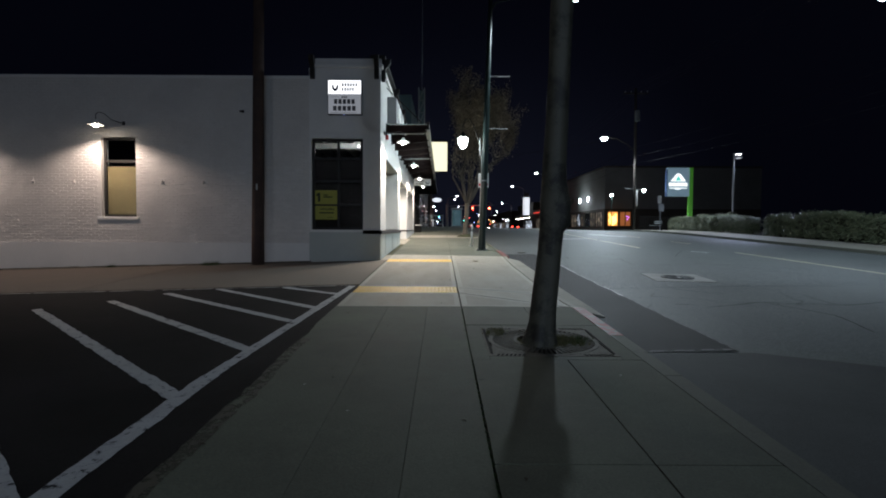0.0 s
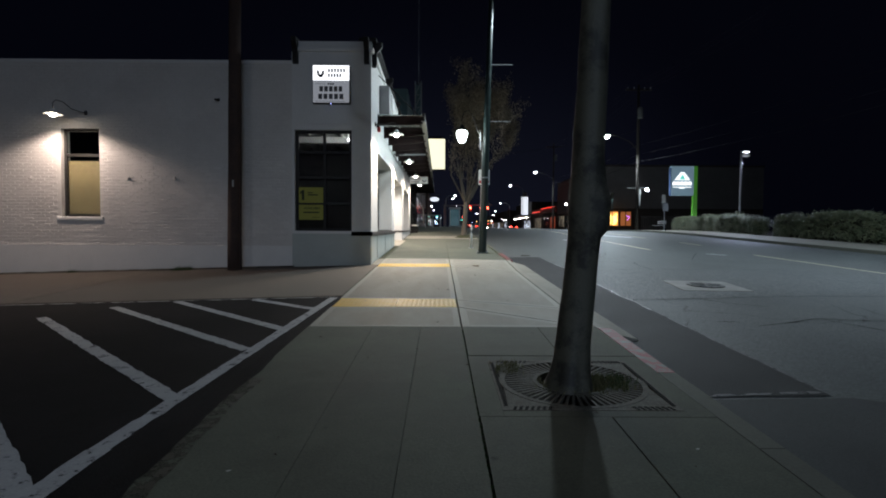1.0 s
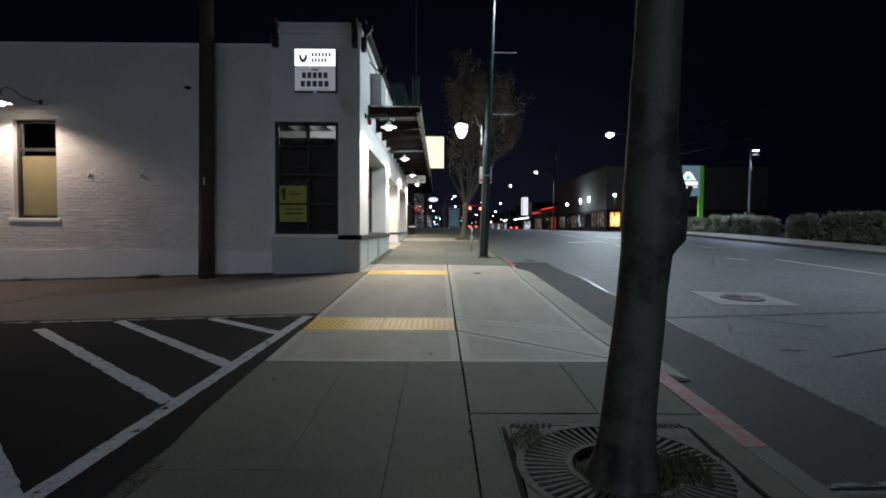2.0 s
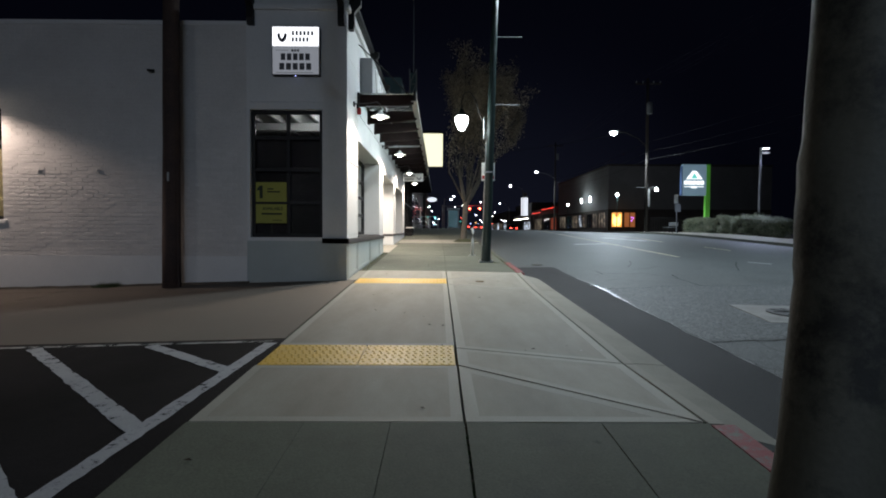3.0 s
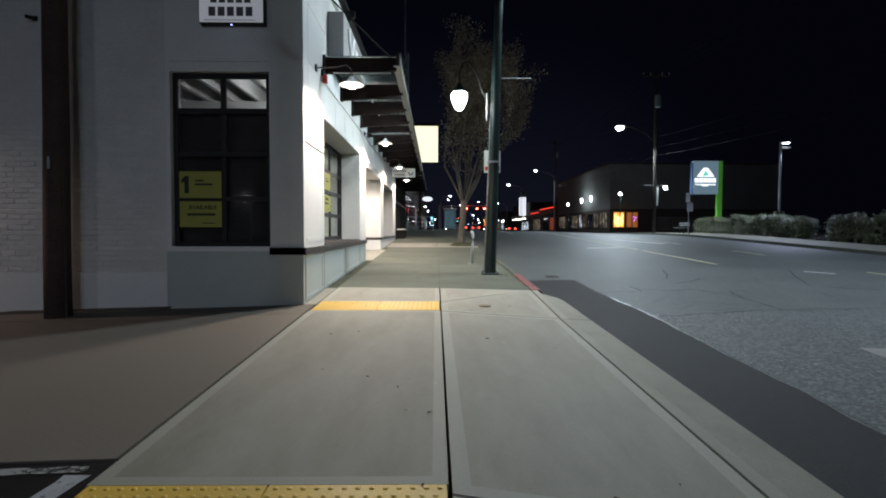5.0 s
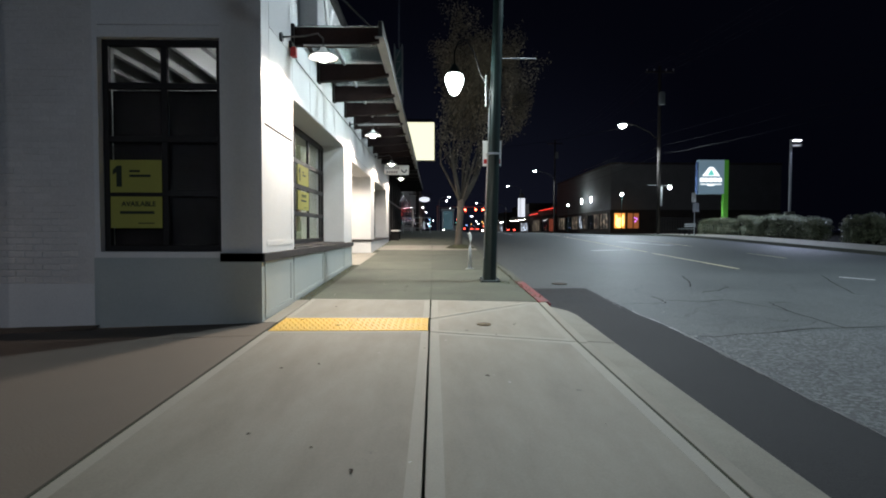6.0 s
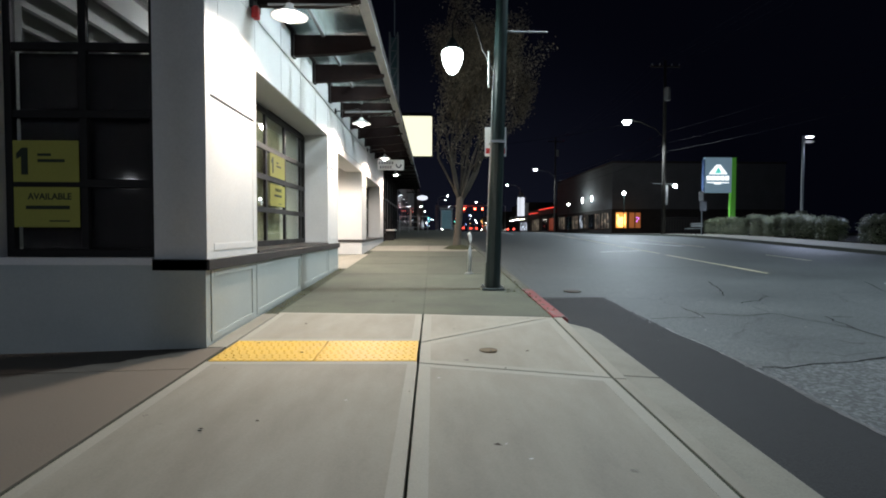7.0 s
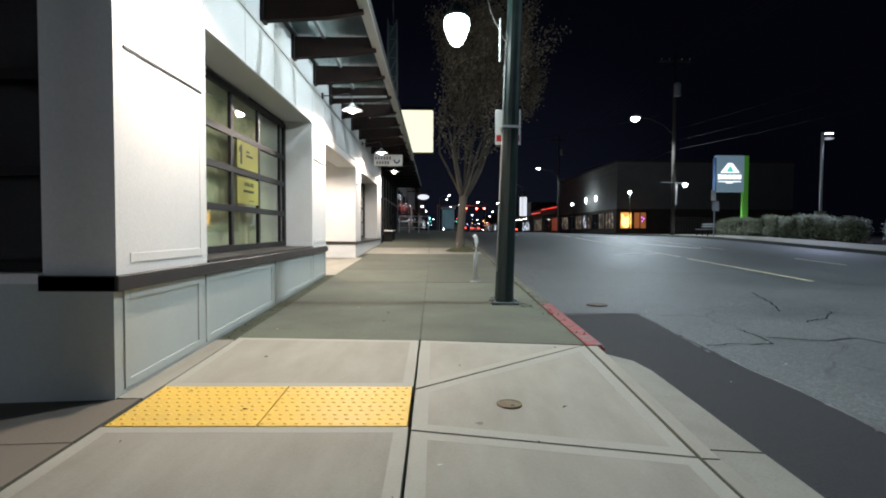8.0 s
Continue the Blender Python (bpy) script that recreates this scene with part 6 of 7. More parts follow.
for z in (8.3, 9.2, 7.6):
    cable("overhead_cable", (FX, FY, z), (FX + 1.5, 6.0, z - 0.6), 0.6, 0.007)
    cable("overhead_cable", (FX, FY, z), (FX + 0.9, 97.0, z + 0.9), 0.6, 0.016)
cable("overhead_cable", (FX, FY, 10.6), (-1.5, 60.0, 8.6), 0.7, 0.016)


def far_pole(x, y, top, label, head=True):
    p = thing("utility_pole", label, "pole")
    bm = bmesh.new()
    tube(bm, [(x, y, rise(y) - 0.5), (x, y, top)], [0.17, 0.12], 10)
    part("shaft", bm, FARPOLE, p)
    part("crossarm", one((x - 1.3, y - 0.06, top - 0.7), (x + 1.3, y + 0.06, top - 0.56)), POLEWOOD, p)
    bm = bmesh.new()
    lathe(bm, (x + 0.35, y, top - 3.0), [(0.0, 0), (0.26, 0), (0.26, 1.0), (0.0, 1.05)], 12)
    part("transformer", bm, STEEL, p)
    if head:
        bm = bmesh.new()
        tube(bm, [(x, y, 9.9), (x - 1.2, y, 10.7), (x - 3.0, y, 11.1)], 0.05, 6)
        part("luminaire_arm", bm, STEEL, p)
        bm = bmesh.new()
        lathe(bm, (x - 3.25, y, 11.0), [(0.0, -0.1), (0.22, -0.02), (0.26, 0.1), (0.0, 0.2)], 14)
        part("luminaire_lens", bm, COOLBULB, p, "glowing cool white lens", True)
    return p


far_pole(20.9, 97.0, 16.2, "distant timber utility pole with roadway lamp")


def cobra(x, y, z, reach, power=COOLBULB, size=0.18):
    """A distant roadway lamp on a steel pole."""
    p = thing("street_lamp", "steel roadway lamp on a bent arm shining cool white", "street lamp", "distant street lamps")
    bm = bmesh.new()
    tube(bm, [(x, y, rise(y) - 0.5), (x, y, z - 0.8), (x - reach * 0.4, y, z - 0.1), (x - reach, y, z)], [0.11, 0.08, 0.06, 0.05], 8)
    part("shaft", bm, STEEL, p)
    bm = bmesh.new()
    lathe(bm, (x - reach, y, z - 0.1), [(0.0, -0.08), (size, 0.0), (size, 0.12), (0.0, 0.2)], 12)
    part("lens", bm, power, p, "glowing lens", True)
    return p


cobra(20.2, 20.9, 9.78, 2.8, size=0.13)
cobra(19.8, 125.0, 11.0, 2.8)
cobra(22.0, 165.0, 9.0, 2.8, size=0.2)
cobra(2.4, 150.0, 10.2, -2.5, size=0.2)
cobra(20.5, 215.0, 12.0, 3.0, size=0.25)
cobra(3.0, 225.0, 13.5, -3.0, size=0.25)


def globe_post(x, y, z, label):
    p = thing("globe_lamp", label, "street lamp", "globe lamps")
    bm = bmesh.new()
    lathe(bm, (x, y, rise(y) - 0.3), [(0.16, 0), (0.12, 0.6), (0.06, 0.9), (0.05, z - rise(y) + 0.1), (0.0, z - rise(y) + 0.12)], 10)
    part("shaft", bm, GREENPOLE, p)
    bm = bmesh.new()
    lathe(bm, (x, y, z - 0.15), [(0.0, 0.05), (0.13, 0.09), (0.2, 0.22), (0.17, 0.37), (0.0, 0.45)], 16)
    part("globe", bm, COOLBULB, p, "glowing white globe", True)
    return p


globe_post(25.0, 77.0, 5.8, "globe lamp on a dark post by a shop")
globe_post(24.4, 102.0, 5.6, "globe lamp on a dark post far up the street")

# sign post and bench on the far pavement
spost = thing("sign_post", "grey steel post with two small signs", "sign")
bm = bmesh.new()
rod(bm, (20.25, 48.2, far_z(48.2) - 0.05), (20.25, 48.2, 4.05), 0.035, seg=8)
part("shaft", bm, STEEL, spost)
part("panel", one((20.0, 48.14, 3.3), (20.32, 48.16, 4.0), 0.004), ENAMEL, spost)
part("panel", one((20.08, 48.13, 2.6), (20.55, 48.15, 3.25), 0.004), STEEL, spost)
bench = thing("bench", "grey slatted bench on the pavement", "bench")
bz = far_z(50)
for k in range(3):
    part("slat", one((20.4 + 0.14 * k, 49.3, bz + 0.44), (20.52 + 0.14 * k, 51.1, bz + 0.48)), STEEL, bench)
for k in range(2):
    part("slat", one((20.86, 49.3, bz + 0.60 + 0.16 * k), (20.9, 51.1, bz + 0.72 + 0.16 * k)), STEEL, bench)
for y in (49.4, 51.0):
    part("leg", one((20.42, y - 0.03, bz - 0.02), (20.48, y + 0.03, bz + 0.44)), BLACK, bench)
    part("leg", one((20.84, y - 0.03, bz - 0.02), (20.92, y + 0.03, bz + 0.9)), BLACK, bench)
fence = thing("fence", "dark metal railing behind the far pavement", "fence")
part("rail", one((22.0, 58.0, far_z(58) + 1.35), (27.5, 58.05, far_z(58) + 1.42)), BLACK, fence)
part("rail", one((22.0, 58.0, far_z(58) + 0.15), (27.5, 58.05, far_z(58) + 0.22)), BLACK, fence)
for k in range(23):
    part("picket", one((22.05 + 0.24 * k, 57.99, far_z(58)), (22.10 + 0.24 * k, 58.03, far_z(58) + 1.5)), BLACK, fence)

# ---- buildings up the street ----
STUCCO = mat("grey_stucco", (0.21, 0.21, 0.215), 0.85, spread=0.15, big=0.5, small=8, bump=0.1)
DARKWALL = mat("dark_brick_wall", (0.07, 0.06, 0.055), 0.85, spread=0.25, big=0.7, small=10, bump=0.2)
TEALWALL = mat("teal_metal_cladding", (0.08, 0.16, 0.18), 0.5, spread=0.12, big=0.8, small=10, bump=0.05)
REDWALL = mat("red_painted_wall", (0.30, 0.05, 0.04), 0.7, spread=0.15, big=0.8, small=10, bump=0.1)
PANEDARK = mat("dark_glossy_pane", (0.015, 0.017, 0.02), 0.08, spread=0.1, big=1, small=5, bump=0.0, spec=0.8)
PANESHEEN = mat("dusty_shop_glass", (0.02, 0.022, 0.025), 0.3, spread=0.1, big=1, small=5, bump=0.03, spec=1.0)


def display(name, colour, power, scale):
    """A lit shop window: uneven shelves and goods behind the glass."""
    m = glow(name, colour, power)
    n, l = m.node_tree.nodes, m.node_tree.links
    b = n["Principled BSDF"]
    geo, v = n.new("ShaderNodeNewGeometry"), n.new("ShaderNodeTexVoronoi")
    v.inputs["Scale"].default_value = scale
    l.new(geo.outputs["Position"], v.inputs["Vector"])
    sep = n.new("ShaderNodeSeparateColor")
    l.new(v.outputs["Color"], sep.inputs["Color"])
    k = n.new("ShaderNodeMath")
    k.operation = "POWER"
    k.inputs[1].default_value = 3.0
    l.new(sep.outputs["Red"], k.inputs[0])
    q = n.new("ShaderNodeMath")
    q.operation = "MULTIPLY"
    q.inputs[1].default_value = power
    l.new(k.outputs[0], q.inputs[0])
    l.new(q.outputs[0], b.inputs["Emission Strength"])
    b.inputs["Base Color"].default_value = (0.05, 0.05, 0.05, 1)
    return m


DIMWIN = display("dim_shop_window", (1.0, 0.82, 0.6), 0.3, 1.6)
COLDWIN = display("cold_shop_window", (0.75, 0.85, 1.0), 2.2, 1.3)
WHITEWIN = glow("bright_shop_window", (0.85, 0.9, 1.0), 1.0)
ORANGE = glow("orange_neon_panel", (1.0, 0.38, 0.06), 0.9)
YELLOWN = glow("yellow_neon", (1.0, 0.62, 0.15), 4.0)
REDN = glow("red_neon", (1.0, 0.05, 0.03), 1.6)
PURPLE = glow("purple_neon", (0.6, 0.15, 1.0), 2.0)


def shopwin(parent, face, a, b, z0, z1, pane, bars=1, flip=1):
    """A shop window; face ('x', plane) looks west, ('y', plane) looks south."""
    w = new("window")
    w.parent = parent
    ax, pl = face

    def bx(u0, u1, c, d, o0, o1):
        return one((pl + o0 * flip, u0, c), (pl + o1 * flip, u1, d)) if ax == "x" else one((u0, pl + o0, c), (u1, pl + o1, d))
    part("pane", bx(a, b, z0, z1, -0.02, 0.0), pane, w)
    for u in [a + (b - a) * k / bars for k in range(bars + 1)]:
        part("frame", bx(u - 0.06, u + 0.06, z0 - 0.05, z1 + 0.05, -0.09, -0.021), BLACK, w)
    for z in (z0, z1):
        part("frame", bx(a - 0.06, b + 0.06, z - 0.06, z + 0.06, -0.088, -0.022), BLACK, w)
    return w


big = thing("shop_building", "grey two storey corner shop building with glowing windows", "building")
part("wall", one((28.9, 93, -1), (56, 130, 11.7)), STUCCO, big)
part("cornice", one((28.8, 92.9, 11.7), (56.1, 130, 12.0)), DARKWALL, big)
part("base", one((28.86, 92.96, -1), (56, 93.0, 4.6)), DARKWALL, big, "dark ground floor front")
part("base", one((28.85, 92.97, -1), (28.9, 130, 4.6)), DARKWALL, big)
w = shopwin(big, ("y", 92.94), 29.4, 31.2, 1.6, 4.1, ORANGE, 1)
w2b = shopwin(big, ("y", 92.94), 31.5, 33.4, 1.6, 4.1, mat("amber_shop_window", (0.2, 0.1, 0.05), 0.6, emit=(1.0, 0.32, 0.10), power=0.25), 2)
bm = bmesh.new()
tube(bm, [(30.3 + 0.55 * math.cos(a), 92.84, 2.55 + 0.65 * math.sin(a)) for a in [6.283 * k / 16 for k in range(17)]], 0.10, 6)
tube(bm, [(30.3 + 0.25 * math.cos(a), 92.84, 2.6 + 0.3 * math.sin(a)) for a in [6.283 * k / 10 for k in range(11)]], 0.09, 6)
tube(bm, [(29.85, 92.84, 3.1), (29.75, 92.84, 3.7)], 0.09, 6)
tube(bm, [(30.75, 92.84, 3.1), (30.85, 92.84, 3.7)], 0.09, 6)
part("neon_shape", bm, YELLOWN, w, "looped yellow neon shape")
bm = bmesh.new()
tube(bm, [(32.7, 92.84, 2.6), (33.1, 92.84, 3.2), (32.6, 92.84, 3.3)], 0.07, 6)
part("neon_shape", bm, PURPLE, w2b)
for k, (a, b, pane) in enumerate(((94, 98, DIMWIN), (98.5, 101.5, DIMWIN), (102, 105, PANEDARK), (105.6, 108, DIMWIN), (109, 111, COLDWIN), (112, 116, DIMWIN), (117, 121, PANEDARK), (122, 128, DIMWIN))):
    shopwin(big, ("x", 28.85), a, b, 1.5, 4.1, pane, 3, 1)
for y in (103.0, 109.0):
    bm = bmesh.new()
    lathe(bm, (28.7, y, 6.3), [(0.0, 0.0), (0.08, 0.05), (0.10, 0.5), (0.07, 0.9), (0.0, 0.95)], 10)
    part("wall_lamp", bm, COOLBULB, big, "glowing wall lamp", True)
lamp("wall_light", (26.6, 106.0, 6.6), 380, (0.8, 0.95, 0.95), 0.3)
lamp("shop_light", (31.0, 92.2, 3.0), 25, (1.0, 0.5, 0.15), 0.5)

red = thing("shop_building", "low shop building with red lit front and awning", "building")
part("wall", one((29.0, 130.2, -1), (50, 166, 6.8)), DARKWALL, red)
part("fascia", one((28.5, 130.4, 5.2), (28.98, 148, 6.6)), REDWALL, red, "red painted fascia")
part("neon_strip", one((28.4, 131, 6.45), (28.49, 148, 6.6)), REDN, red)
part("neon_strip", one((28.4, 150, 5.8), (28.49, 162, 5.95)), REDN, red)
for a, b, pane in ((132, 138, mat("red_lit_window", (0.2, 0.05, 0.04), 0.6, emit=(1.0, 0.2, 0.1), power=0.2)), (140, 146, PANEDARK), (150, 160, DIMWIN)):
    shopwin(red, ("x", 28.95), a, b, 1.2, 4.2, pane, 4, 1)
theatre = thing("theatre", "distant theatre with tall white vertical sign and marquee", "building")
part("wall", one((29.0, 166.2, -1), (52, 200, 9.5)), DARKWALL, theatre)
part("vertical_sign", one((26.6, 171.0, 5.6), (28.6, 171.6, 11.2)), WHITEWIN, theatre, "tall glowing white sign")
part("sign_cap", one((26.9, 171.0, 11.2), (28.3, 171.6, 12.6)), STUCCO, theatre)
part("marquee", one((25.2, 168, 4.2), (29.0, 178, 5.4)), STUCCO, theatre)
for k in range(18):
    bm = bmesh.new()
    lathe(bm, (25.1, 150 + 1.55 * k, 4.3), [(0.0, -0.08), (0.08, 0.0), (0.0, 0.08)], 8)
    part("marquee_bulb", bm, BULB, theatre)
shopwin(theatre, ("x", 28.95), 168, 180, 1.2, 3.8, COLDWIN, 4, 1)
lowr = thing("shop_building", "distant dark shop building at the street's end", "building")
part("wall", one((26.0, 200.5, -1), (60, 290, 8.0)), DARKWALL, lowr)
for k in range(6):
    shopwin(lowr, ("x", 25.95), 203 + 12 * k, 211 + 12 * k, 1.2, 3.8, DIMWIN if k % 2 else COLDWIN, 3, 1)

nb = thing("shop_building", "dark glazed shop building with teal upper cladding", "building")
part("wall", one((-20, 34.1, -1), (SX - 0.25, 47, 4.6)), DARKWALL, nb)
part("upper_wall", one((-20, 34.1, 4.6), (SX - 0.2, 47, 9.3)), TEALWALL, nb, "teal metal upper wall")
for k in range(9):
    part("cladding_rib", one((SX - 0.2, 34.4 + 1.4 * k, 4.65), (SX - 0.16, 34.46 + 1.4 * k, 9.3)), TEALWALL, nb)
for k in range(8):
    y0 = 34.5 + 1.5 * k
    w = new("window")
    w.parent = nb
    part("pane", one((SX - 0.24, y0 + 0.06, 0.95), (SX - 0.22, y0 + 1.44, 3.7)), PANESHEEN, w)
    part("frame", one((SX - 0.25, y0 - 0.06, 0.5), (SX - 0.12, y0 + 0.06, 4.0)), BLACK, w)
    part("frame", one((SX - 0.245, y0 + 0.06, 2.6), (SX - 0.15, y0 + 1.44, 2.7)), BLACK, w)
part("awning", one((SX - 0.2, 34.3, 4.0), (0.3, 46.5, 4.12)), BLACK, nb, "flat dark awning")
for k in range(8):
    part("awning_rib", one((SX - 0.2, 34.6 + 1.6 * k, 3.86), (0.28, 34.68 + 1.6 * k, 3.998)), BLACK, nb)
bsn = thing("box_sign", "weathered glowing cream box sign above the pavement", "sign")
part("lit_box", one((-0.75, 38.3, 5.0), (1.08, 38.62, 7.05), 0.05), mat("cream_sign_light", (0.8, 0.78, 0.6), 0.5, spread=0.25, big=3, small=14, emit=(1.0, 0.98, 0.72), power=1.1), bsn, "glowing cream panel")
part("frame", one((-0.8, 38.34, 7.055), (1.13, 38.58, 7.12)), BLACK, bsn)
part("frame", one((-0.8, 38.34, 4.93), (1.13, 38.58, 4.995)), BLACK, bsn)
bm = bmesh.new()
tube(bm, [(SX - 0.2, 38.46, 7.2), (1.0, 38.46, 7.2)], 0.04, 6)
part("hanger", bm, BLACK, bsn)
tr = thing("sign_truss", "dark lattice sign frame on the roof edge", "sign frame")
bm = bmesh.new()
for x in (-0.75, -0.4):
    for y in (33.9, 34.25):
        tube(bm, [(x, y, 4.2), (x, y, 9.7)], 0.03, 6)
for k in range(7):
    z = 4.4 + 0.75 * k
    tube(bm, [(-0.75, 33.9, z), (-0.4, 33.9, z + 0.75)], 0.022, 5)
    tube(bm, [(-0.4, 34.25, z), (-0.4, 33.9, z + 0.75)], 0.022, 5)
    tube(bm, [(-0.75, 33.9, z), (-0.4, 33.9, z)], 0.022, 5)
part("lattice", bm, STEEL, tr)
part("back_panel", one((-0.72, 34.27, 4.5), (-0.43, 34.3, 9.6)), TEALWALL, tr)
bm = bmesh.new()
tube(bm, [(-0.55, 34.1, 9.6), (-0.55, 34.1, 18.0)], 0.025, 6)
part("mast", bm, STEEL, tr, "thin tall mast")


def row_house(y0, y1, top, x, label, wallmat, panes):
    b = thing("shop_building", label, "building")
    part("wall", one((x - 16, y0, -1), (x, y1, top)), wallmat, b)
    part("cornice", one((x - 16, y0, top), (x + 0.15, y1, top + 0.3)), BLACK, b)
    n = max(int((y1 - y0) / 4), 1)
    for k in range(n):
        a = y0 + (y1 - y0) * k / n
        w = new("window")
        w.parent = b
        part("pane", one((x, a + 0.5, 1.7), (x + 0.02, a + (y1 - y0) / n - 0.5, 3.9)), panes[k % len(panes)], w)
        part("frame", one((x, a + 0.4, 3.9), (x + 0.06, a + (y1 - y0) / n - 0.4, 4.0)), BLACK, w)
        part("frame", one((x, a + 0.4, 1.6), (x + 0.06, a + (y1 - y0) / n - 0.4, 1.7)), BLACK, w)
    return b


for x, y, z, r in ((-0.6, 88.0, 4.6, 0.16), (0.9, 122.0, 3.4, 0.16), (6.5, 190.0, 9.0, 0.24), (14.5, 200.0, 6.5, 0.24), (17.0, 210.0, 5.0, 0.3), (12.0, 230.0, 12.0, 0.3), (23.5, 185.0, 4.2, 0.26), (15.5, 185.0, 3.6, 0.22)):
    p = thing("post_lamp", "distant lit lamp on a thin dark post", "street lamp", "distant post lamps")
    bm = bmesh.new()
    rod(bm, (x, y, rise(y) - 0.5), (x, y, z - r), 0.05, seg=6)
    part("shaft", bm, BLACK, p)
    bm = bmesh.new()
    r = r * 0.5
    lathe(bm, (x, y, z), [(0.0, -r), (r * 0.7, -r * 0.7), (r, 0.0), (r * 0.7, r * 0.7), (0.0, r)], 10)
    part("globe", bm, COOLBULB, p, "glowing globe", True)
row_house(47.2, 62, 7.0, -1.3, "dark brick shop building with unlit windows", DARKWALL, [PANEDARK])
row_house(62.3, 84, 6.0, -1.5, "dark shop building with dim windows", STUCCO, [PANEDARK, PANEDARK, DIMWIN])
row_house(100, 128, 8.0, -1.5, "dark distant shop building", DARKWALL, [DIMWIN, PANEDARK])
row_house(140, 190, 9.0, -2.0, "dark distant building with a few lit windows", DARKWALL, [PANEDARK, WHITEWIN, PANEDARK])
ov = thing("oval_sign", "small glowing white oval sign on a bracket", "sign")
bm = bmesh.new()
lathe(bm, (0, 0, -0.1), [(0.0, 0.0), (0.5, 0.0), (0.5, 0.2), (0.0, 0.2)], 20)
ob = part("lit_face", bm, WHITEWIN, ov)
ob.matrix_basis = pose(0.15, 60.0, 4.15, 90, 0, 0) @ Matrix.Diagonal((1.0, 0.45, 1, 1))
bm = bmesh.new()
tube(bm, [(-1.4, 60.0, 4.65), (0.9, 60.0, 4.65)], 0.04, 6)
part("bracket", bm, BLACK, ov)

# bus shelter
rng = random.Random(31)
HUES = [glow("distant_lamp_" + n, c, p) for n, c, p in (("white", (0.95, 0.97, 1.0), 14), ("blue", (0.35, 0.45, 1.0), 9), ("amber", (1.0, 0.55, 0.15), 9), ("teal", (0.1, 0.9, 0.75), 7), ("red", (1.0, 0.08, 0.05), 8))]
for k in range(34):
    y = rng.uniform(130, 250)
    x = rng.uniform(-0.9, 0.4) if k < 8 else rng.uniform(3.0, 24.0)
    z = rise(y) + (rng.uniform(0.7, 3.0) if k % 3 else rng.uniform(3.0, 6.5))
    p = thing("post_lamp", "tiny distant lamp on a thin dark post", "street lamp", "distant post lamps")
    bm = bmesh.new()
    rod(bm, (x, y, rise(y) - 0.5), (x, y, z), 0.035, seg=5)
    part("shaft", bm, BLACK, p)
    bm = bmesh.new()
    q = rng.uniform(0.07, 0.16)
    lathe(bm, (x, y, z), [(0.0, 0.0), (q, q * 0.6), (q * 0.9, q * 1.4), (0.0, q * 2)], 8)
    part("globe", bm, HUES[rng.choice((0, 0, 0, 1, 2, 2, 3, 4))], p, "glowing globe", True)
bs = thing("bus_shelter", "glass bus shelter with pale teal panels", "bus shelter")
sz = rise(67)
SHELT = mat("shelter_teal_glass", (0.07, 0.14, 0.15), 0.2, spread=0.1, emit=(0.2, 0.6, 0.7), power=0.04)
part("panel", one((2.0, 67.0, sz + 0.2), (3.1, 67.05, sz + 2.2)), SHELT, bs)
part("panel", one((1.98, 67.05, sz + 0.2), (2.02, 70.0, sz + 2.2)), SHELT, bs)
part("roof", one((1.85, 66.8, sz + 2.3), (3.3, 70.2, sz + 2.42)), STEEL, bs)
for x in (2.0, 3.15):
    for y in (66.95, 70.05):
        part("upright", one((x - 0.04, y - 0.04, sz), (x + 0.04, y + 0.04, sz + 2.3)), STEEL, bs)

# traffic signals on a mast arm
ts = thing("traffic_signal", "traffic signals showing red on a mast arm", "traffic light")
bm = bmesh.new()
tube(bm, [(1.8, 132, 0.5), (1.8, 132, 7.0)], 0.13, 10)
tube(bm, [(1.8, 132, 6.6), (13.5, 132, 6.9)], 0.09, 8)
part("mast", bm, STEEL, ts)
REDLENS = glow("red_signal_lens", (1.0, 0.06, 0.03), 60)
for x in (8.2, 10.6, 12.3):
    h = part("signal_head", one((x - 0.22, 131.9, 5.2), (x + 0.22, 132.2, 6.4), 0.04), BLACK, ts)
    bm = bmesh.new()
    lathe(bm, (0, 0, 0), [(0.0, 0.03), (0.17, 0.02), (0.19, 0.0)], 14)
    o = part("red_lens", bm, REDLENS, h, "glowing red lens", True)
    o.matrix_basis = pose(x, 131.89, 6.1, 90, 0, 0)
    for z in (5.8, 5.45):
        bm = bmesh.new()
        lathe(bm, (0, 0, 0), [(0.0, 0.03), (0.16, 0.02), (0.17, 0.0)], 12)
        o = part("dark_lens", bm, PANEDARK, h)
        o.matrix_basis = pose(x, 131.89, z, 90, 0, 0)
lamp("signal_light", (8.4, 131.0, 5.8), 130, (1.0, 0.06, 0.03), 0.5)

RUBBER = mat("tyre_rubber", (0.015, 0.015, 0.015), 0.9, spread=0.2)
HEAD = glow("headlight", (1.0, 0.97, 0.9), 30)
TAIL = glow("tail_light", (1.0, 0.05, 0.03), 10)


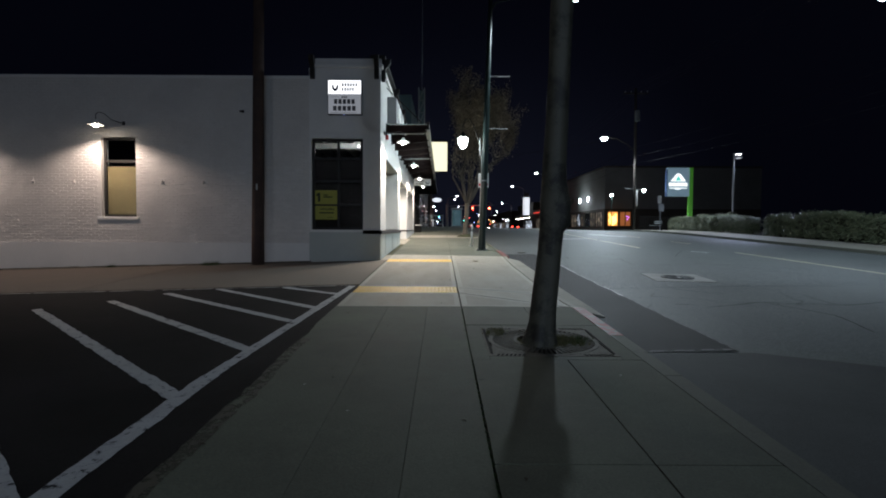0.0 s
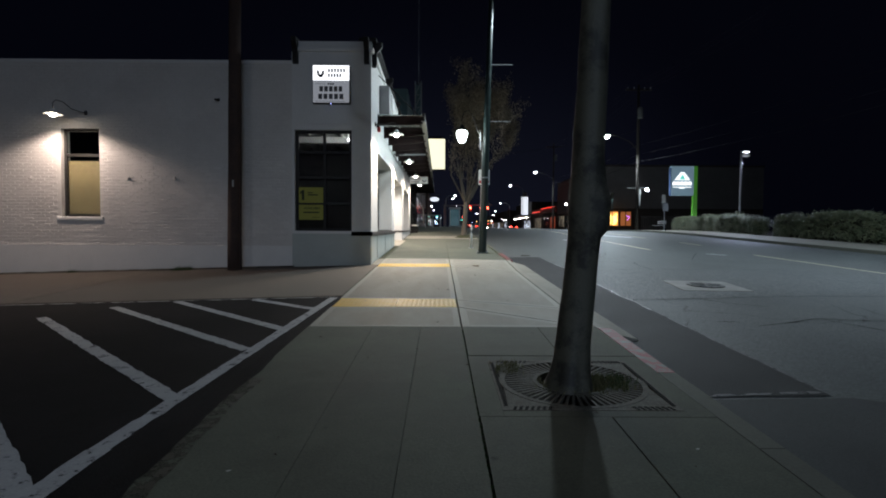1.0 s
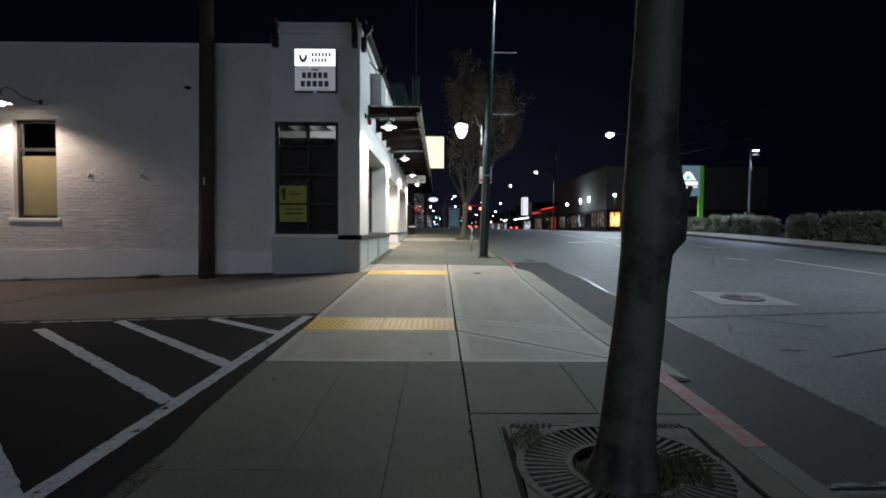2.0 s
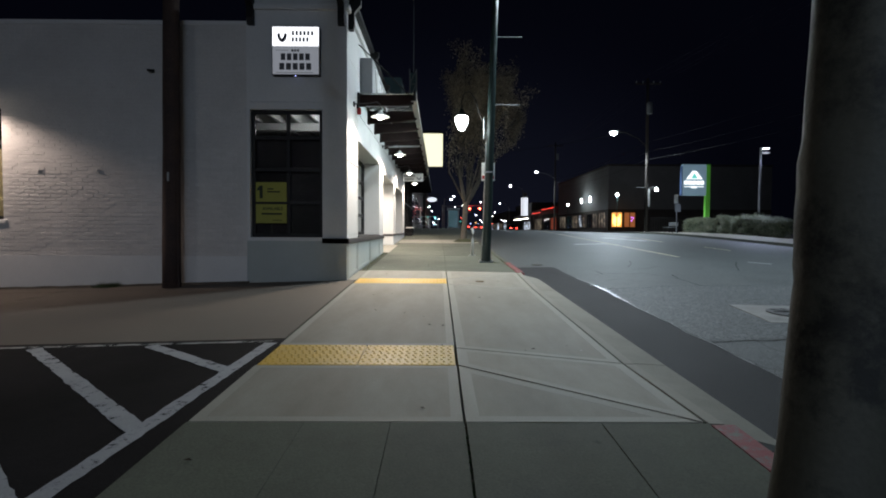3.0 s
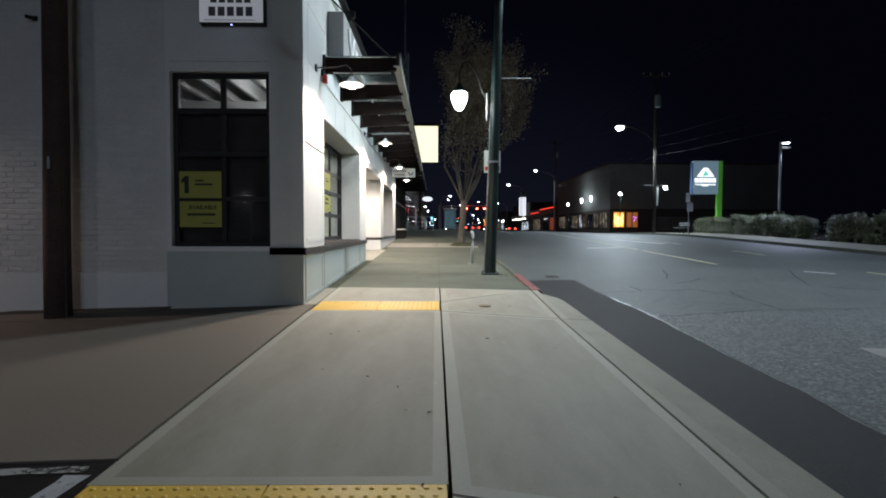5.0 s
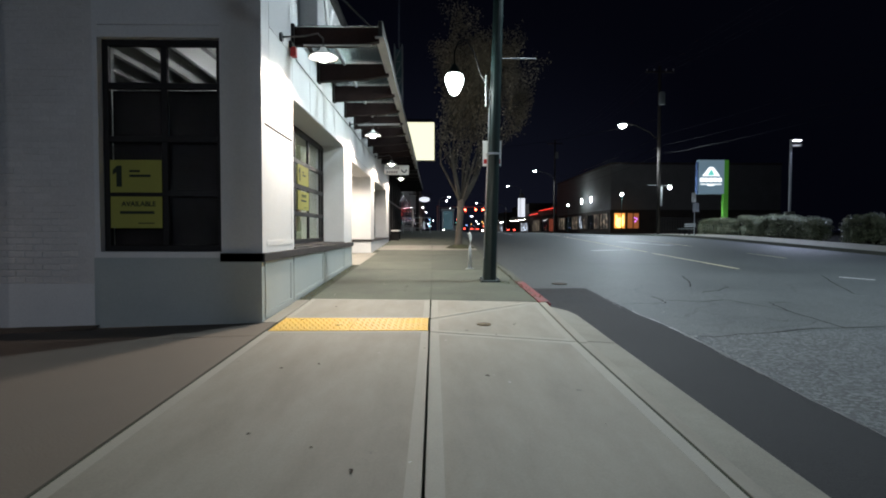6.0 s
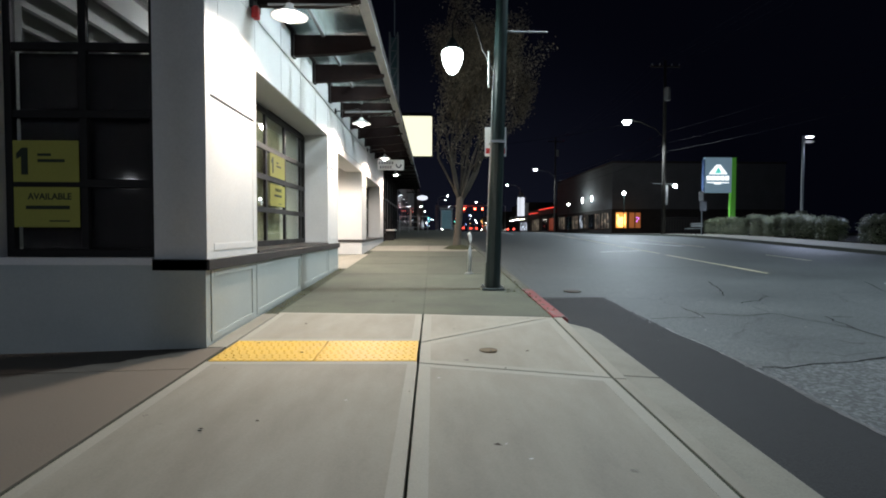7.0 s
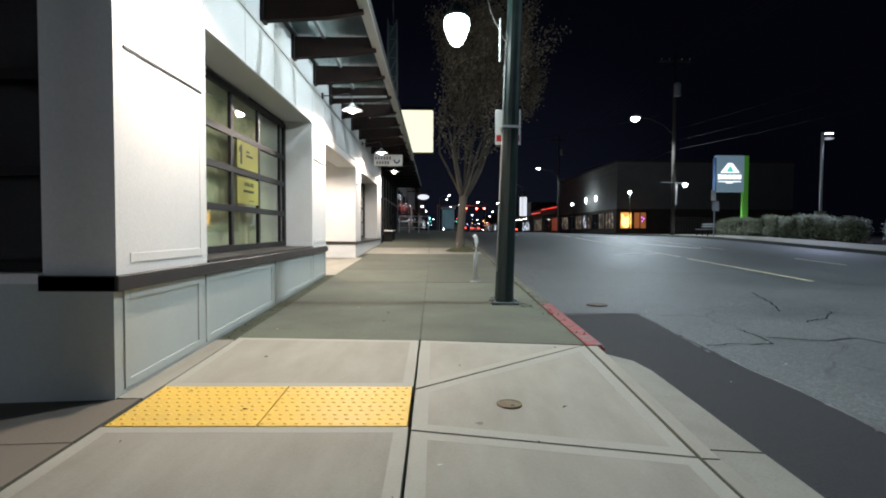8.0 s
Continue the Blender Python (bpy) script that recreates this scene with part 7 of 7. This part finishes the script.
def car(x, y, turn, paint, label, lit="tail"):
    """A parked or waiting car; its front points along local +y."""
    c = thing("car", label, "car")
    c.matrix_world = pose(x, y, rise(y) + across(x) if x > 2.7 else rise(y), 0, 0, turn)
    bm = bmesh.new()
    prof = [(-2.2, 0.3), (-2.22, 0.75), (-2.0, 0.95), (-1.5, 1.0), (-1.0, 1.42), (0.2, 1.46), (0.95, 1.0), (1.9, 0.88), (2.2, 0.7), (2.22, 0.3)]
    l = [bm.verts.new((-0.88 if z < 1.1 else -0.66, yy, z)) for yy, z in prof]
    r = [bm.verts.new((0.88 if z < 1.1 else 0.66, yy, z)) for yy, z in prof]
    bm.faces.new(l)
    bm.faces.new(r[::-1])
    n = len(prof)
    for k in range(n):
        bm.faces.new((l[k], r[k], r[(k + 1) % n], l[(k + 1) % n]))
    part("body", bm, paint, c)
    for yy, z0, yy1, z1 in ((-1.42, 1.06, -1.03, 1.38), (0.86, 1.08, 0.28, 1.42)):
        bm = bmesh.new()
        s = -0.012 if yy < 0 else 0.012
        bm.faces.new([bm.verts.new(p) for p in ((-0.68, yy + s, z0 + 0.01), (0.68, yy + s, z0 + 0.01), (0.6, yy1 + s, z1 + 0.01), (-0.6, yy1 + s, z1 + 0.01))])
        part("windscreen", bm, PANEDARK, c)
    for sx in (-1, 1):
        for yy in (-1.35, 1.35):
            bm = bmesh.new()
            rod(bm, (sx * 0.70, yy, 0.32), (sx * 0.89, yy, 0.32), 0.32, seg=16)
            w = part("wheel", bm, RUBBER, c)
            bm = bmesh.new()
            rod(bm, (sx * 0.885, yy, 0.32), (sx * 0.897, yy, 0.32), 0.2, seg=12)
            part("rim", bm, STEEL, w)
        part("tail_light", one((sx * 0.62 - 0.18, -2.26, 0.72), (sx * 0.62 + 0.18, -2.2, 0.88)), TAIL if lit == "tail" else REDWALL, c)
        part("headlight", one((sx * 0.62 - 0.16, 2.2, 0.6), (sx * 0.62 + 0.16, 2.24, 0.74)), HEAD if lit == "head" else ENAMEL, c)
    return c


CARBLACK = mat("black_car_paint", (0.015, 0.015, 0.018), 0.25, spread=0.05)
CARRED = mat("dark_red_car_paint", (0.15, 0.02, 0.02), 0.3, spread=0.05)
CARGREY = mat("silver_car_paint", (0.3, 0.3, 0.32), 0.3, 0.5, spread=0.05)
car(16.8, 120.0, 0, CARBLACK, "black parked car with red tail lights", "tail")
car(6.5, 118.0, 0, CARRED, "dark red car waiting with glowing tail lights", "tail")
car(9.6, 124.0, 0, CARGREY, "silver car waiting with glowing tail lights", "tail")
car(4.0, 92.0, 0, CARGREY, "silver car parked along the kerb", "none")
car(13.0, 150.0, 180, CARBLACK, "oncoming dark car with lit headlights", "head")
car(4.2, 155.0, 180, CARGREY, "distant car with lit headlights", "head")

# bench and railing by the glazed shop
wb = thing("bench", "low bench with a pale seat by the shop front", "bench")
z5 = rise(35.6)
part("seat", one((-1.0, 34.9, z5 + 0.42), (-0.62, 36.6, z5 + 0.48), 0.01), ENAMEL, wb)
for y in (35.1, 36.4):
    part("leg", one((-0.98, y - 0.04, z5 - 0.03), (-0.64, y + 0.04, z5 + 0.42)), BLACK, wb)
rail = thing("railing", "dark pavement railing by the shop front", "railing")
z6 = rise(45)
for x in (-1.0, -0.4, 0.2, 0.8):
    part("post", one((x - 0.025, 44.98, z6 - 0.05), (x + 0.025, 45.03, z6 + 1.05)), STEEL, rail)
for z in (0.3, 0.65, 1.0):
    part("rail", one((-1.0, 44.99, z6 + z), (0.8, 45.02, z6 + z + 0.04)), STEEL, rail)

# ---- assumed street lamps, added unseen behind the walk's start ----
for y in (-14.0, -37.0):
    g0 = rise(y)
    rl = thing("street_lamp", "assumed dark green roadway lamp, unseen behind the start", "street lamp", "roadway lamps down the street")
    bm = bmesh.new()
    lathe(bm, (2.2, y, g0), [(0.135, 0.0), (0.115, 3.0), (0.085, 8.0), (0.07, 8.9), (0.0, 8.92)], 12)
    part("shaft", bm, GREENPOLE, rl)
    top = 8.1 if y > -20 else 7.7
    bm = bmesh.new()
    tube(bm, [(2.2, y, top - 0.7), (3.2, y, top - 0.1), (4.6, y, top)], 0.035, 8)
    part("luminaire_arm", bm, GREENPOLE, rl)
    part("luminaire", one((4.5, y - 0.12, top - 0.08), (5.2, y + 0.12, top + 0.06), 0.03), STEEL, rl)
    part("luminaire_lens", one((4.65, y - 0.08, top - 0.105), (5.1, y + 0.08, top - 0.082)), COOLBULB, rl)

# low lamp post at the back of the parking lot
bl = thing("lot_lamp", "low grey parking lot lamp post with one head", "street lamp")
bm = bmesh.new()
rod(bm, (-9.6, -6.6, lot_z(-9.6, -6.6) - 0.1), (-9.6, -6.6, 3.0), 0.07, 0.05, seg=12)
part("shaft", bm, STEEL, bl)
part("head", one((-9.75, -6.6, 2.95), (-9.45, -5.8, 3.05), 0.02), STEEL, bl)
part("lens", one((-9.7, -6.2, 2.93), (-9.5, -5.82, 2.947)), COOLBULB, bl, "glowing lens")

# ---- bricks of the painted side wall, last ----
BW, BH, JT = 0.205, 0.067, 0.011
near, rest_v, rest_f = [], [], []
rng = random.Random(17)
brick_me = None


def brick_mesh(w):
    bm = bmesh.new()
    v = [bm.verts.new((x, y, z)) for x, y, z in ((0, 0, 0), (w, 0, 0), (w, 0, BH), (0, 0, BH), (0.006, -0.0055, 0.006), (w - 0.006, -0.0055, 0.006), (w - 0.006, -0.0055, BH - 0.006), (0.006, -0.0055, BH - 0.006))]
    for q in ((4, 5, 6, 7), (0, 1, 5, 4), (1, 2, 6, 5), (2, 3, 7, 6), (3, 0, 4, 7)):
        bm.faces.new([v[i] for i in q])
    me = bpy.data.meshes.new("brick")
    bm.to_mesh(me)
    bm.free()
    me.materials.append(BRICKPAINT)
    return me


brick_me = brick_mesh(BW)
count, course, z = 0, 0, 0.492
while z + BH < 5.13:
    x = -16.0 - (0.108 if course % 2 else 0)
    while x + BW < -3.08:
        inside = -9.0 - BW < x < -8.01 and 1.02 < z < 3.47
        if not inside and not (x < -7.88 and x + BW > -9.2 and 1.0 < z < 1.22):
            d, tip = rng.uniform(-0.004, 0.003) + 0.004 * noise.noise((x * 1.1, z * 1.3, 2)), rng.uniform(-0.007, 0.007)
            if count < 300 and x > -5.6 and 0.6 < z < 2.6:
                ob = new("brick", brick_me)
                ob.parent = shop
                ob.matrix_basis = Matrix.Translation((x, SY - d, z)) @ Matrix.Rotation(tip, 4, "Z")
                count += 1
            else:
                i = len(rest_v)
                e = 0.006
                for px, py, pz in ((0, 0, 0), (BW, 0, 0), (BW, 0, BH), (0, 0, BH), (e, -0.0055, e), (BW - e, -0.0055, e), (BW - e, -0.0055, BH - e), (e, -0.0055, BH - e)):
                    rest_v.append((x + px, SY - d + py + tip * px, z + pz))
                rest_f += [(i + 4, i + 5, i + 6, i + 7), (i, i + 1, i + 5, i + 4), (i + 1, i + 2, i + 6, i + 5), (i + 2, i + 3, i + 7, i + 6), (i + 3, i, i + 4, i + 7)]
        x += BW + JT
    z += BH + JT
    course += 1
me = bpy.data.meshes.new("brickwork")
me.from_pydata(rest_v, [], rest_f)
me.materials.append(BRICKPAINT)
ob = new("brickwork", me)
ob.parent = shop
tagged(ob, "courses of white painted brick", kind="stuff")
